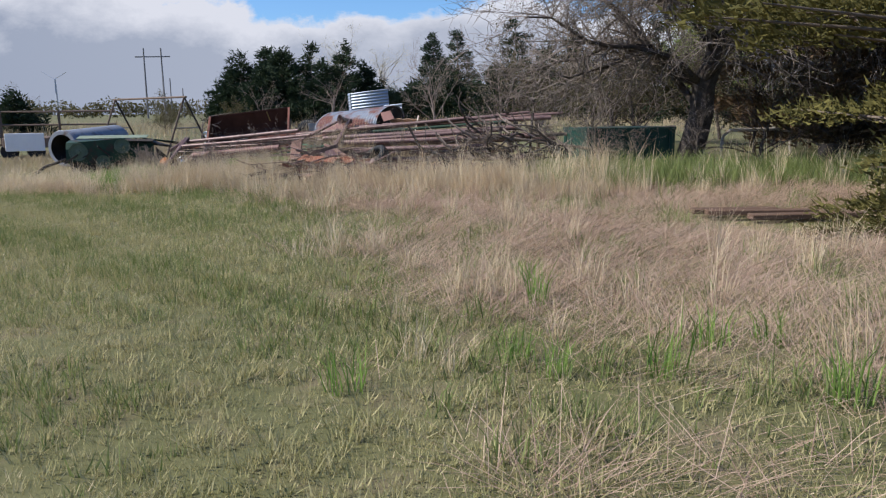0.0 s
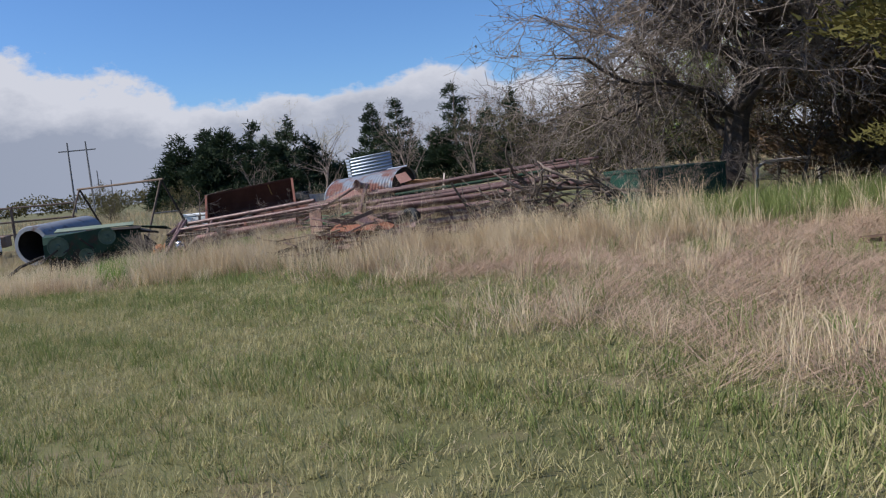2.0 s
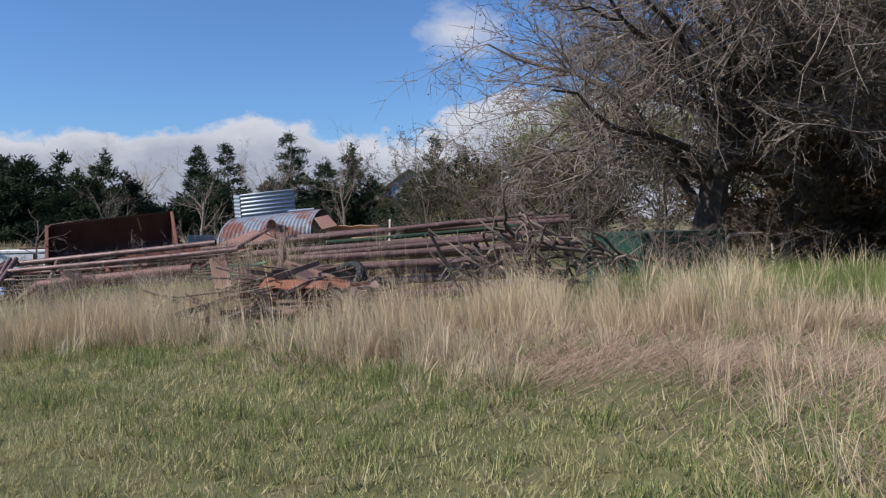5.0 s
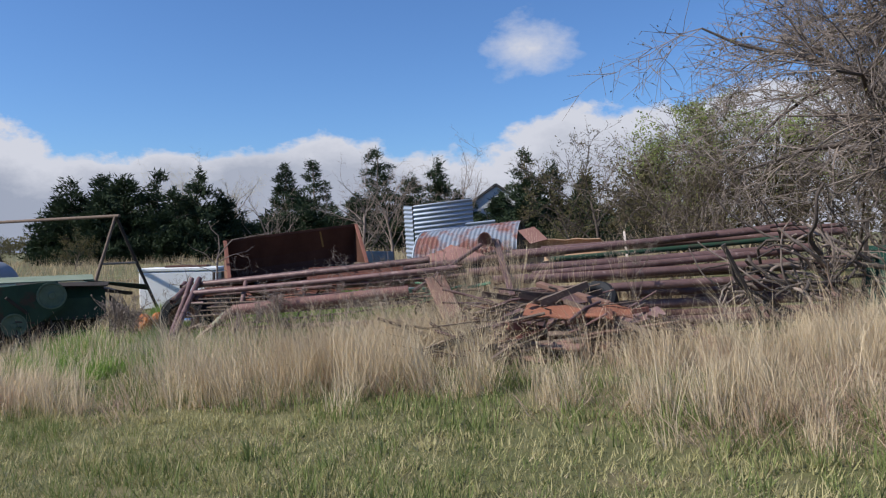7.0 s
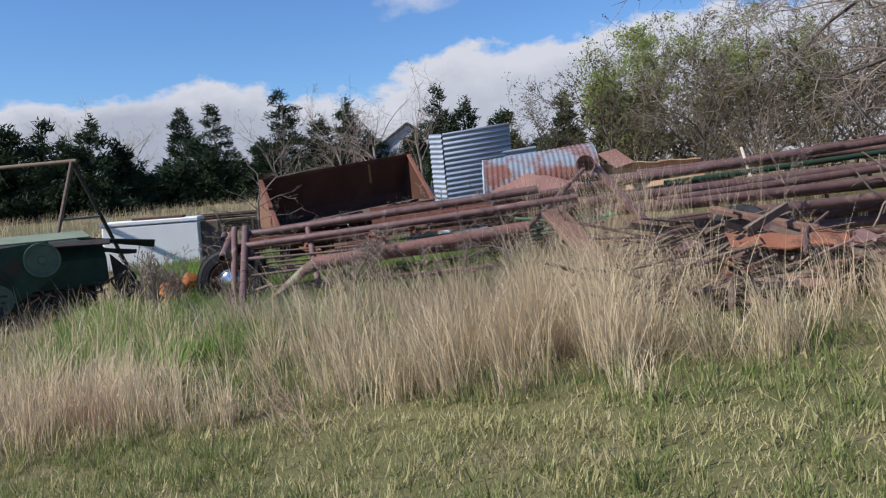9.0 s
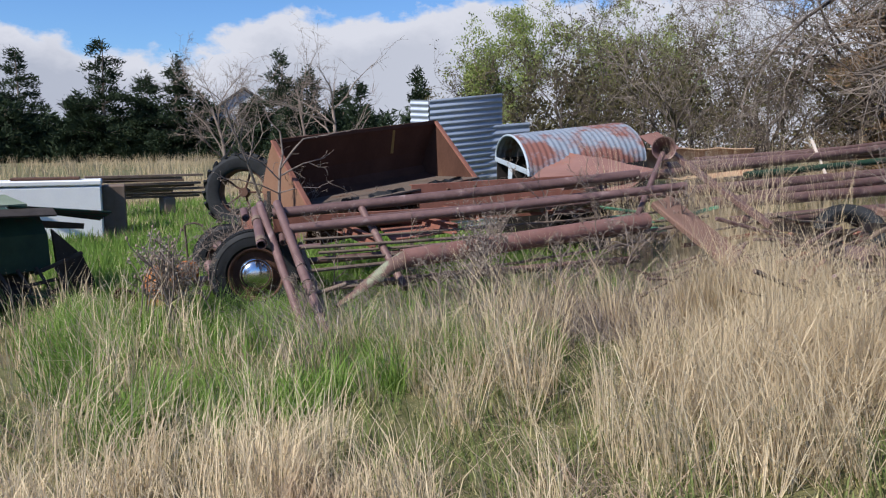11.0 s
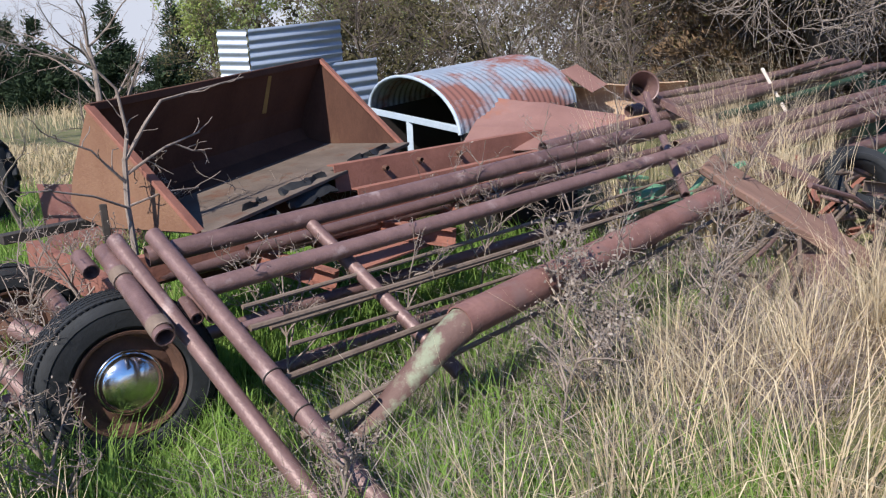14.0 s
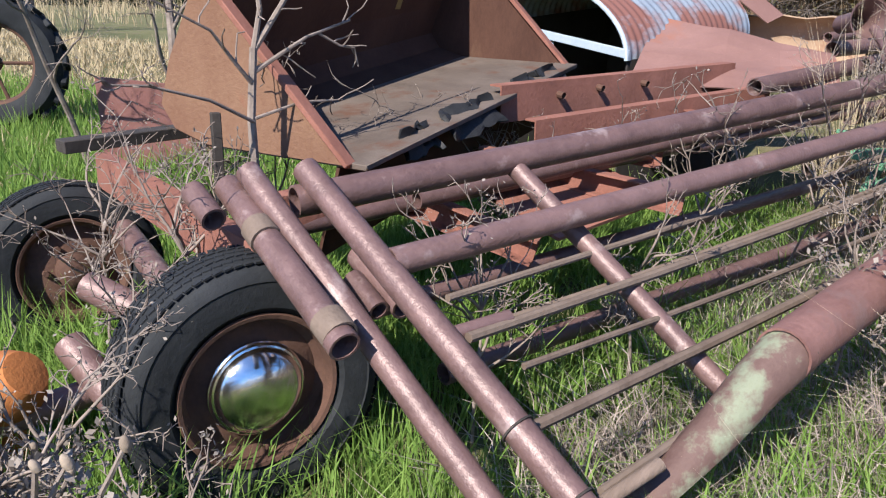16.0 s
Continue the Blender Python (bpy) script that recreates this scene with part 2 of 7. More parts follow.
M = {
    "pipe": mat("rusty pipe steel", (0.074, 0.040, 0.037), (0.225, 0.135, 0.126), 9, 0.48, 0.2, 0.4, (0.29, 0.21, 0.20), 0.58, 7, spec=0.55, rand=0.3),
    "casing": mat("red-brown casing steel", (0.12, 0.055, 0.046), (0.26, 0.138, 0.12), 7, 0.6, 0.1, 0.4, (0.17, 0.10, 0.09), 0.56, 5, spec=0.4),
    "rod": mat("brown rusted rod", (0.085, 0.058, 0.045), (0.20, 0.15, 0.12), 12, 0.8, 0.0, 0.4, rand=0.3),
    "orange_rust": mat("orange rusted steel", (0.15, 0.060, 0.043), (0.28, 0.122, 0.092), 5, 0.85, 0.0, 0.45, (0.10, 0.045, 0.038), 0.58, 3),
    # rusted bucket steel in two tones: shaded inside, lit left side
    "bucket": mat("brown rusted plate, shade in tone", (0.045, 0.021, 0.016), (0.105, 0.053, 0.037), 2.5, 0.9, 0.0, 0.3, (0.12, 0.07, 0.045), 0.62, 2.2, stretch=(1, 1, 0.5), spec=0.15),
    "bucket_out": mat("tan rusted plate, lit tone", (0.13, 0.06, 0.037), (0.23, 0.135, 0.085), 2.5, 0.85, 0.0, 0.5, (0.19, 0.075, 0.045), 0.55, 2.5),
    "bucket_floor": mat("worn grey-brown steel", (0.075, 0.056, 0.046), (0.16, 0.125, 0.105), 5, 0.8, 0.0, 0.35, (0.11, 0.058, 0.04), 0.55, 4, spec=0.2),
    "flap": mat("salmon rusted sheet", (0.155, 0.078, 0.067), (0.245, 0.135, 0.118), 2, 0.85, 0.0, 0.3, (0.25, 0.10, 0.065), 0.6, 1.5),
    "galv": mat("galvanised corrugated steel", (0.27, 0.31, 0.38), (0.40, 0.45, 0.53), 3, 0.45, 0.45, 0.1, (0.33, 0.33, 0.33), 0.62, 3, spec=0.5),
    "galv_rust": mat("galvanised steel with rust", (0.16, 0.19, 0.24), (0.27, 0.305, 0.36), 4, 0.6, 0.15, 0.15, (0.16, 0.065, 0.053), 0.46, 1.9, spec=0.5, spot_rough=0.9),
    "blue_rim": mat("pale blue flaking paint", (0.27, 0.33, 0.39), (0.42, 0.47, 0.53), 8, 0.6, 0.0, 0.2, (0.3, 0.22, 0.18), 0.66, 6),
    # near-black: the shade inside hollows is in the colour
    "dark_in": mat("near-black for shaded hollows", (0.02, 0.018, 0.018), (0.05, 0.042, 0.04), 5, 0.9, 0.0, 0.2),
    "white": mat("dirty white enamel", (0.70, 0.71, 0.73), (0.84, 0.84, 0.84), 2, 0.4, 0.0, 0.05, (0.32, 0.24, 0.18), 0.68, 7, stretch=(1, 1, 0.6)),
    "green": mat("dark green machine paint", (0.009, 0.028, 0.018), (0.026, 0.066, 0.040), 4, 0.65, 0.0, 0.3, (0.05, 0.032, 0.022), 0.55, 3),
    "green_lid": mat("faded green sheet metal", (0.13, 0.17, 0.115), (0.25, 0.28, 0.20), 3, 0.6, 0.0, 0.15, (0.22, 0.2, 0.13), 0.62, 3),
    "green_disc": mat("grey-green painted iron", (0.05, 0.085, 0.06), (0.12, 0.17, 0.125), 6, 0.6, 0.0, 0.2, (0.06, 0.04, 0.03), 0.62, 6),
    "green_box": mat("deep green tank paint", (0.006, 0.034, 0.027), (0.014, 0.06, 0.044), 3, 0.55, 0.0, 0.15, (0.05, 0.05, 0.03), 0.64, 3),
    "black_iron": mat("blackened iron", (0.02, 0.016, 0.014), (0.06, 0.05, 0.045), 8, 0.8, 0.0, 0.4),
    "rubber": mat("weathered black rubber", (0.008, 0.009, 0.011), (0.024, 0.026, 0.03), 10, 0.75, 0.0, 0.3, (0.06, 0.053, 0.046), 0.66, 8),
    "chrome": mat("scratched chrome", (0.72, 0.73, 0.74), (0.82, 0.82, 0.82), 6, 0.16, 1.0, 0.12, (0.35, 0.28, 0.2), 0.68, 14, fine=25),
    "rim": mat("rust-brown wheel steel", (0.055, 0.028, 0.021), (0.13, 0.068, 0.048), 8, 0.85, 0.0, 0.4),
    "wood": mat("weathered grey-brown timber", (0.10, 0.07, 0.055), (0.25, 0.185, 0.15), 3, 0.9, 0.0, 0.5, stretch=(1, 6, 1), rand=0.25),
    "wood_red": mat("reddish weathered plank", (0.10, 0.058, 0.046), (0.25, 0.15, 0.12), 3, 0.9, 0.0, 0.5, stretch=(6, 1, 1), rand=0.35),
    "mint": mat("flaking mint green paint", (0.07, 0.19, 0.11), (0.17, 0.36, 0.23), 6, 0.6, 0.0, 0.3, (0.10, 0.055, 0.045), 0.6, 6),
    "pale_stick": mat("bleached stick", (0.5, 0.43, 0.37), (0.68, 0.6, 0.54), 8, 0.8),
    "bark": mat("grey-brown bark", (0.09, 0.07, 0.055), (0.21, 0.17, 0.14), 12, 0.95, 0.0, 0.6),
    "bark_dark": mat("dark grey bark", (0.036, 0.029, 0.026), (0.13, 0.106, 0.092), 12, 0.95, 0.0, 0.6),
    "twig_mid": mat("grey-brown bare twigs", (0.06, 0.046, 0.040), (0.34, 0.285, 0.25), 3, 0.9, 0.0, 0.0, island=0.5),
    "twig": mat("grey bare twigs", (0.13, 0.10, 0.085), (0.34, 0.28, 0.24), 3, 0.9, 0.0, 0.0, island=0.5),
    "twig_dark": mat("dark brown twigs", (0.03, 0.022, 0.019), (0.15, 0.115, 0.095), 3, 0.9, 0.0, 0.0, island=0.5),
    "sapling": mat("pale grey sapling bark", (0.10, 0.077, 0.065), (0.31, 0.25, 0.215), 9, 0.9, 0.0, 0.3),
    "pale_far": mat("pale twigs", (0.36, 0.33, 0.26), (0.56, 0.53, 0.42), 2, 0.9, 0.0, 0.0, island=0.5),
    "cedar": mat("dark cedar foliage", (0.010, 0.022, 0.012), (0.042, 0.065, 0.03), 0.7, 0.9, 0.0, 0.0, island=0.5, trans=0.15),
    "cedar_olive": mat("olive winter cedar foliage", (0.045, 0.045, 0.012), (0.17, 0.15, 0.045), 0.9, 0.9, 0.0, 0.0, island=0.5, trans=0.2),
    "cedar_brown": mat("bronze-brown winter cedar foliage", (0.08, 0.053, 0.033), (0.26, 0.17, 0.10), 0.9, 0.9, 0.0, 0.0, island=0.5, trans=0.12),
    "leaf": mat("fresh spring leaves", (0.17, 0.22, 0.06), (0.36, 0.42, 0.14), 1.2, 0.8, 0.0, 0.0, island=0.5, trans=0.4),
    "leaf_olive": mat("olive brown buds", (0.068, 0.062, 0.028), (0.165, 0.148, 0.066), 1.2, 0.85, 0.0, 0.0, island=0.5, trans=0.3),
    "leaf_dark": mat("dark olive brush leaves", (0.035, 0.032, 0.016), (0.105, 0.092, 0.045), 1.2, 0.9, 0.0, 0.0, island=0.5, trans=0.15),
    "weed_leaf": mat("shrivelled grey weed leaves", (0.17, 0.14, 0.12), (0.38, 0.325, 0.285), 5, 0.9, 0.0, 0.0, island=0.5, trans=0.2),
    "lawn": mat("short lawn grass", (0.20, 0.215, 0.072), (0.58, 0.50, 0.295), 0.8, 0.85, 0.0, 0.0, island=0.55, trans=0.3, fine=5),
    "green_grass": mat("green field grass", (0.085, 0.125, 0.032), (0.27, 0.31, 0.115), 1.2, 0.8, 0.0, 0.0, island=0.6, trans=0.35, fine=8),
    "lush": mat("lush green grass", (0.085, 0.18, 0.026), (0.28, 0.40, 0.10), 1.2, 0.75, 0.0, 0.0, island=0.6, trans=0.4, fine=8),
    "dry": mat("dry straw grass", (0.42, 0.31, 0.19), (0.78, 0.67, 0.48), 0.9, 0.85, 0.0, 0.0, (0.40, 0.25, 0.18), 0.58, 0.7, island=0.55, trans=0.3, fine=6),
    "dry_pink": mat("matted reddish dry grass", (0.20, 0.12, 0.085), (0.66, 0.50, 0.385), 0.9, 0.85, 0.0, 0.0, island=0.6, trans=0.3, fine=6),
    "thatch": mat("grey-pink dead thatch", (0.13, 0.095, 0.082), (0.56, 0.47, 0.42), 2, 0.9, 0.0, 0.0, island=0.6, trans=0.2, fine=6),
    "far_dry": mat("far dry field", (0.36, 0.28, 0.17), (0.50, 0.41, 0.27), 0.3, 0.95, 0.0, 0.0, island=0.5, trans=0.2),
    # dark tones stand for the shade at the foot of the tufts
    "soil": mat("grassy ground, tuft shade in dark tones", (0.05, 0.062, 0.02), (0.175, 0.16, 0.072), 0.45, 0.95, 0.0, 1.0, (0.15, 0.125, 0.07), 0.52, 1.7, fine=75),
    "tarp": mat("black torn rubber mat", (0.012, 0.012, 0.013), (0.03, 0.03, 0.032), 9, 0.6, 0.0, 0.4),
    "roof_dark": mat("dark shingle roof", (0.03, 0.03, 0.035), (0.06, 0.06, 0.065), 5, 0.9),
    "house_wall": mat("pale house siding", (0.5, 0.52, 0.55), (0.62, 0.63, 0.65), 3, 0.8),
    "steel_far": mat("weathered pole", (0.12, 0.12, 0.13), (0.2, 0.2, 0.21), 3, 0.8),
    "blue_tank": mat("blue-grey steel tank", (0.17, 0.185, 0.22), (0.29, 0.31, 0.35), 3, 0.6, 0.1, 0.2, (0.12, 0.08, 0.065), 0.55, 2),
    "orange_paint": mat("bright orange rusted casting", (0.28, 0.085, 0.025), (0.42, 0.16, 0.05), 6, 0.8, 0.0, 0.4, (0.12, 0.055, 0.03), 0.55, 5),
    "seed": mat("dry seed heads", (0.17, 0.13, 0.10), (0.34, 0.27, 0.21), 20, 0.9, 0.0, 0.3),
}

# ---- building helpers ----
V = Vector
ORIGIN = {}


def ground_z(x, y):
    near = 0.17 * math.tanh((x + 3.0) / 5.0) + 0.03 * math.sin(x * 0.9 + 1.3) * math.cos(y * 0.7)
    return near / (1 + (max(0.0, math.hypot(x, y - 12) - 30) / 40) ** 2)


def thing(name, at, label, category, group="", kind=""):
    ob = new(name)
    ob.empty_display_size = 0.2
    ob.location = at
    ORIGIN[ob.name] = V(at)
    return tagged(ob, label, category, group, kind)


def to_mesh(name, bm, material, smooth=False):
    me = bpy.data.meshes.new(name)
    bmesh.ops.recalc_face_normals(bm, faces=bm.faces)
    bm.to_mesh(me)
    bm.free()
    me.materials.append(material)
    if smooth:
        me.shade_smooth()
        me.set_sharp_from_angle(angle=radians(40))
    return me


def part(name, bm, material, parent, label="", smooth=True):
    """One mesh object under a thing or part; the bmesh is given in world places."""
    org = ORIGIN[parent.name]
    bmesh.ops.translate(bm, verts=bm.verts, vec=-org)
    ob = new(name, to_mesh(name, bm, material, smooth))
    ob.parent = parent
    ORIGIN[ob.name] = org
    return tagged(ob, label)


def solo(name, bm, material, label, category, group="", kind="", smooth=True):
    """A thing that is one mesh, with its origin under its middle."""
    xs = [v.co for v in bm.verts]
    org = V((sum(c.x for c in xs) / len(xs), sum(c.y for c in xs) / len(xs), min(c.z for c in xs)))
    bmesh.ops.translate(bm, verts=bm.verts, vec=-org)
    ob = new(name, to_mesh(name, bm, material, smooth))
    ob.location = org
    ORIGIN[ob.name] = org
    return tagged(ob, label, category, group, kind)


def rings(bm, pts, radii, seg):
    """Rings of vertices swept along a polyline."""
    pts = [V(p) for p in pts]
    ref = None
    out = []
    for i, p in enumerate(pts):
        d = (pts[min(i + 1, len(pts) - 1)] - pts[max(i - 1, 0)]).normalized()
        if ref is None:
            ref = d.orthogonal().normalized()
        ref = (ref - d * ref.dot(d)).normalized()
        side = d.cross(ref)
        r = radii[i] if isinstance(radii, (list, tuple)) else radii
        out.append([bm.verts.new(p + (ref * math.cos(a) + side * math.sin(a)) * r) for a in (2 * math.pi * k / seg for k in range(seg))])
    return out


def bridge(bm, a, b):
    n = len(a)
    for k in range(n):
        bm.faces.new((a[k], a[(k + 1) % n], b[(k + 1) % n], b[k]))


def tube(bm, pts, r, seg=12, wall=0.0):
    """A rod, or with a wall a hollow pipe, along a polyline."""
    out = rings(bm, pts, r, seg)
    for a, b in zip(out, out[1:]):
        bridge(bm, a, b)
    if wall:
        inner = [q - wall for q in r] if isinstance(r, (list, tuple)) else r - wall
        ins = rings(bm, pts, inner, seg)
        for a, b in zip(ins, ins[1:]):
            bridge(bm, b, a)
        bridge(bm, ins[0], out[0])
        bridge(bm, out[-1], ins[-1])
    else:
        bm.faces.new(out[0])
        bm.faces.new(list(reversed(out[-1])))
    return bm


def pipe_bm(a, b, r, seg=14, wall=0.006, sag=0.0, bits=5):
    a, b = V(a), V(b)
    pts = [a.lerp(b, k / bits) - V((0, 0, sag * 4 * (k / bits) * (1 - k / bits))) for k in range(bits + 1)]
    return tube(bmesh.new(), pts, r, seg, wall)


def box(bm, centre, size, rot=None, bevel=0.0):
    m = Matrix.Translation(centre) @ (rot or Matrix.Identity(4)) @ Matrix.Diagonal((*size, 1))
    vs = bmesh.ops.create_cube(bm, size=1, matrix=m)["verts"]
    if bevel:
        es = {e for v in vs for e in v.link_edges}
        bmesh.ops.bevel(bm, geom=list(es), offset=bevel, segments=1, affect="EDGES", profile=0.5)
    return bm


def beam(bm, a, b, w, h, roll=0.0, bevel=0.003):
    """A straight bar of section w by h from a to b."""
    a, b = V(a), V(b)
    q = (b - a).to_track_quat("Y", "Z").to_matrix().to_4x4() @ Matrix.Rotation(roll, 4, "Y")
    return box(bm, (a + b) / 2, (w, (b - a).length, h), q, bevel)


def channel(bm, a, b, h, flange, t=0.008, flip=1):
    """A C-section steel rail from a to b: web and two flanges in one shell."""
    a, b = V(a), V(b)
    q = (b - a).to_track_quat("Y", "Z").to_matrix().to_4x4()
    side, up = q.col[0].to_3d() * flip, q.col[2].to_3d()
    prof = ((-t / 2, -h / 2), (flange, -h / 2), (flange, -h / 2 + t), (t / 2, -h / 2 + t), (t / 2, h / 2 - t), (flange, h / 2 - t), (flange, h / 2), (-t / 2, h / 2))
    ends = [[bm.verts.new(p + side * x + up * z) for x, z in prof] for p in (a, b)]
    bridge(bm, *ends)
    bm.faces.new(ends[0])
    bm.faces.new(list(reversed(ends[1])))
    return bm


def slab(bm, corners, thick):
    """A plate with four corners, given thickness along its normal."""
    c = [V(p) for p in corners]
    n = (c[1] - c[0]).cross(c[-1] - c[0]).normalized() * thick / 2
    top, low = [bm.verts.new(p + n) for p in c], [bm.verts.new(p - n) for p in c]
    bm.faces.new(top)
    bm.faces.new(list(reversed(low)))
    k = len(c)
    for i in range(k):
        bm.faces.new((low[i], low[(i + 1) % k], top[(i + 1) % k], top[i]))
    return bm


def corrugated(bm, o, u, v, waves, amp, thick=0.004, per=6, rows=10, bend=None):
    """A corrugated sheet with corner o and sides u and v; the waves follow one another along u. bend(s, t) shifts a place."""
    o, u, v = V(o), V(u), V(v)
    n = u.cross(v).normalized()
    cols = waves * per
    layers = []
    for side in (0.5, -0.5):
        grid = []
        for i in range(cols + 1):
            s = i / cols
            line = []
            for j in range(rows + 1):
                t = j / rows
                p = o + u * s + v * t + n * (amp * math.sin(2 * math.pi * waves * s) + side * thick)
                if bend:
                    p = p + bend(s, t)
                line.append(bm.verts.new(p))
            grid.append(line)
        layers.append(grid)
    a, b = layers
    for i in range(cols):
        for j in range(rows):
            bm.faces.new((a[i][j], a[i + 1][j], a[i + 1][j + 1], a[i][j + 1]))
            bm.faces.new((b[i][j], b[i][j + 1], b[i + 1][j + 1], b[i + 1][j]))
    for i in range(cols):
        bm.faces.new((a[i][0], b[i][0], b[i + 1][0], a[i + 1][0]))
        bm.faces.new((a[i][rows], a[i + 1][rows], b[i + 1][rows], b[i][rows]))
    for j in range(rows):
        bm.faces.new((a[0][j], a[0][j + 1], b[0][j + 1], b[0][j]))
        bm.faces.new((a[cols][j], b[cols][j], b[cols][j + 1], a[cols][j + 1]))
    return bm


def lathe(bm, profile, m, seg=40):
    """Turns (radius, height) pairs round the local z axis of the matrix m."""
    out = []
    for r, h in profile:
        if r < 1e-5:
            out.append([bm.verts.new(m @ V((0, 0, h)))])
        else:
            out.append([bm.verts.new(m @ V((r * math.cos(2 * math.pi * k / seg), r * math.sin(2 * math.pi * k / seg), h))) for k in range(seg)])
    for a, b in zip(out, out[1:]):
        if len(a) == 1 and len(b) == 1:
            continue
        if len(a) == 1 or len(b) == 1:
            one, many = (a[0], b) if len(a) == 1 else (b[0], a)
            for k in range(seg):
                bm.faces.new((one, many[k], many[(k + 1) % seg]))
        else:
            bridge(bm, a, b)
    return bm


def axis_matrix(at, axis):
    return Matrix.Translation(at) @ V(axis).to_track_quat("Z", "Y").to_matrix().to_4x4()


def mesh_arrays(name, verts, faces_flat, loop_starts, material, smooth=False):
    """A mesh straight from arrays, for grass and twigs."""
    me = bpy.data.meshes.new(name)
    me.vertices.add(len(verts))
    me.vertices.foreach_set("co", np.asarray(verts, np.float32).ravel())
    me.loops.add(len(faces_flat))
    me.loops.foreach_set("vertex_index", np.asarray(faces_flat, np.int32))
    me.polygons.add(len(loop_starts))
    me.polygons.foreach_set("loop_start", np.asarray(loop_starts, np.int32))
    me.update(calc_edges=True)
    me.materials.append(material)
    if smooth:
        me.shade_smooth()
    return me

# ---- ground ----
def make_ground():
    bm = bmesh.new()
    xs = sorted({*np.arange(-16, 14.1, 0.5).round(2), *np.linspace(-60, -16, 12).round(1), *np.linspace(14, 60, 12).round(1), -2500, -900, -300, -120, 120, 300, 900, 2500})
    ys = sorted({*np.arange(-4, 30.1, 0.5).round(2), *np.linspace(-40, -4, 8).round(1), *np.linspace(30, 90, 12).round(1), -2500, -700, -150, 140, 300, 900, 2500})
    grid = [[bm.verts.new((x, y, ground_z(x, y))) for y in ys] for x in xs]
    for i in range(len(xs) - 1):
        for j in range(len(ys) - 1):
            bm.faces.new((grid[i][j], grid[i + 1][j], grid[i + 1][j + 1], grid[i][j + 1]))
    me = to_mesh("ground", bm, M["soil"])
    me.shade_smooth()
    return tagged(new("ground", me), "rough mown pasture with green and straw patches", "ground", kind="structure")


make_ground()

# ---- loader bucket ----
def make_bucket():
    t1, t2 = V((-5.77, 19.29, 1.28)), V((-3.86, 19.55, 1.49))
    along = t2 - t1
    back = V((-along.y, along.x, 0)).normalized()
    ob = thing("loader_bucket", (-4.8, 19.3, ground_z(-4.8, 19.3)), "large rust-brown steel loader bucket lying open among scrap", "bucket")
    # profile: (back, up) from the top edge
    prof = [(0.0, 0.0), (0.16, -0.30), (0.21, -0.45), (0.15, -0.53), (0.0, -0.57), (-0.60, -0.57)]

    def at(base, p, k=0.0):
        return base + back * p[0] + V((0, 0, p[1] + 0.02 * k))

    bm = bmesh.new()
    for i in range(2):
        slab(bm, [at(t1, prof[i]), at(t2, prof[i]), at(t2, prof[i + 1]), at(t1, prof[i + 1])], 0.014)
    part("back_plate", bm, M["bucket"], ob, "rust-brown inner back plate, coloured darker as shaded")
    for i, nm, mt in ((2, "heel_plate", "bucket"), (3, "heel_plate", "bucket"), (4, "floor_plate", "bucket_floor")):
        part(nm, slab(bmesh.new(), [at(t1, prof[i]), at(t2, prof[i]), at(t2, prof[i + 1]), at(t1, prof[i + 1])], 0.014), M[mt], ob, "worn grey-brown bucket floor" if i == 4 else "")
    # left plate gets the lit tan, right plate the shaded brown
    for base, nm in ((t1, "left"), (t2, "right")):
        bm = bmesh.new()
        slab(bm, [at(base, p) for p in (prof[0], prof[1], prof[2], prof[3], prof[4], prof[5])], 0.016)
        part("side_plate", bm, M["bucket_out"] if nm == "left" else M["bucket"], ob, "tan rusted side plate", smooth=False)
        bm = beam(bmesh.new(), at(base, (0, 0)) + V((0, 0, 0.01)), at(base, prof[5]), 0.05, 0.02)
        part("edge_bar", bm, M["orange_rust"], ob)
    bm = beam(bmesh.new(), t1 + V((0, 0, 0.0)), t2, 0.03, 0.04)
    part("top_bar", bm, M["bucket"], ob)
    bm = beam(bmesh.new(), at(t1, prof[5]), at(t2, prof[5]), 0.12, 0.02)
    part("cutting_edge", bm, M["bucket_floor"], ob, "worn steel cutting edge")
    c = t1.lerp(t2, 0.71)
    bm = beam(bmesh.new(), at(c, (0.010, -0.03)), at(t1.lerp(t2, 0.745), (0.135, -0.27)), 0.045, 0.006)
    part("weld_strip", bm, mat("old yellow paint", (0.20, 0.13, 0.05), (0.30, 0.20, 0.07), 9, 0.8), ob, "faded yellowish paint streak")
    a, b = at(t1, prof[5]), at(t2, prof[5])
    back = V((0.0, 0.05, 0))
    # sheet added below the lip so that the gap reads as shade
    part("under_plate", slab(bmesh.new(), [a + back, b + back, b + back - V((0, -0.1, 0.34)), a + back - V((0, -0.1, 0.34))], 0.012), M["bucket"], ob, "rust-brown sheet added to darken the gap under the lip", smooth=False)
    return a, b


LIP = make_bucket()


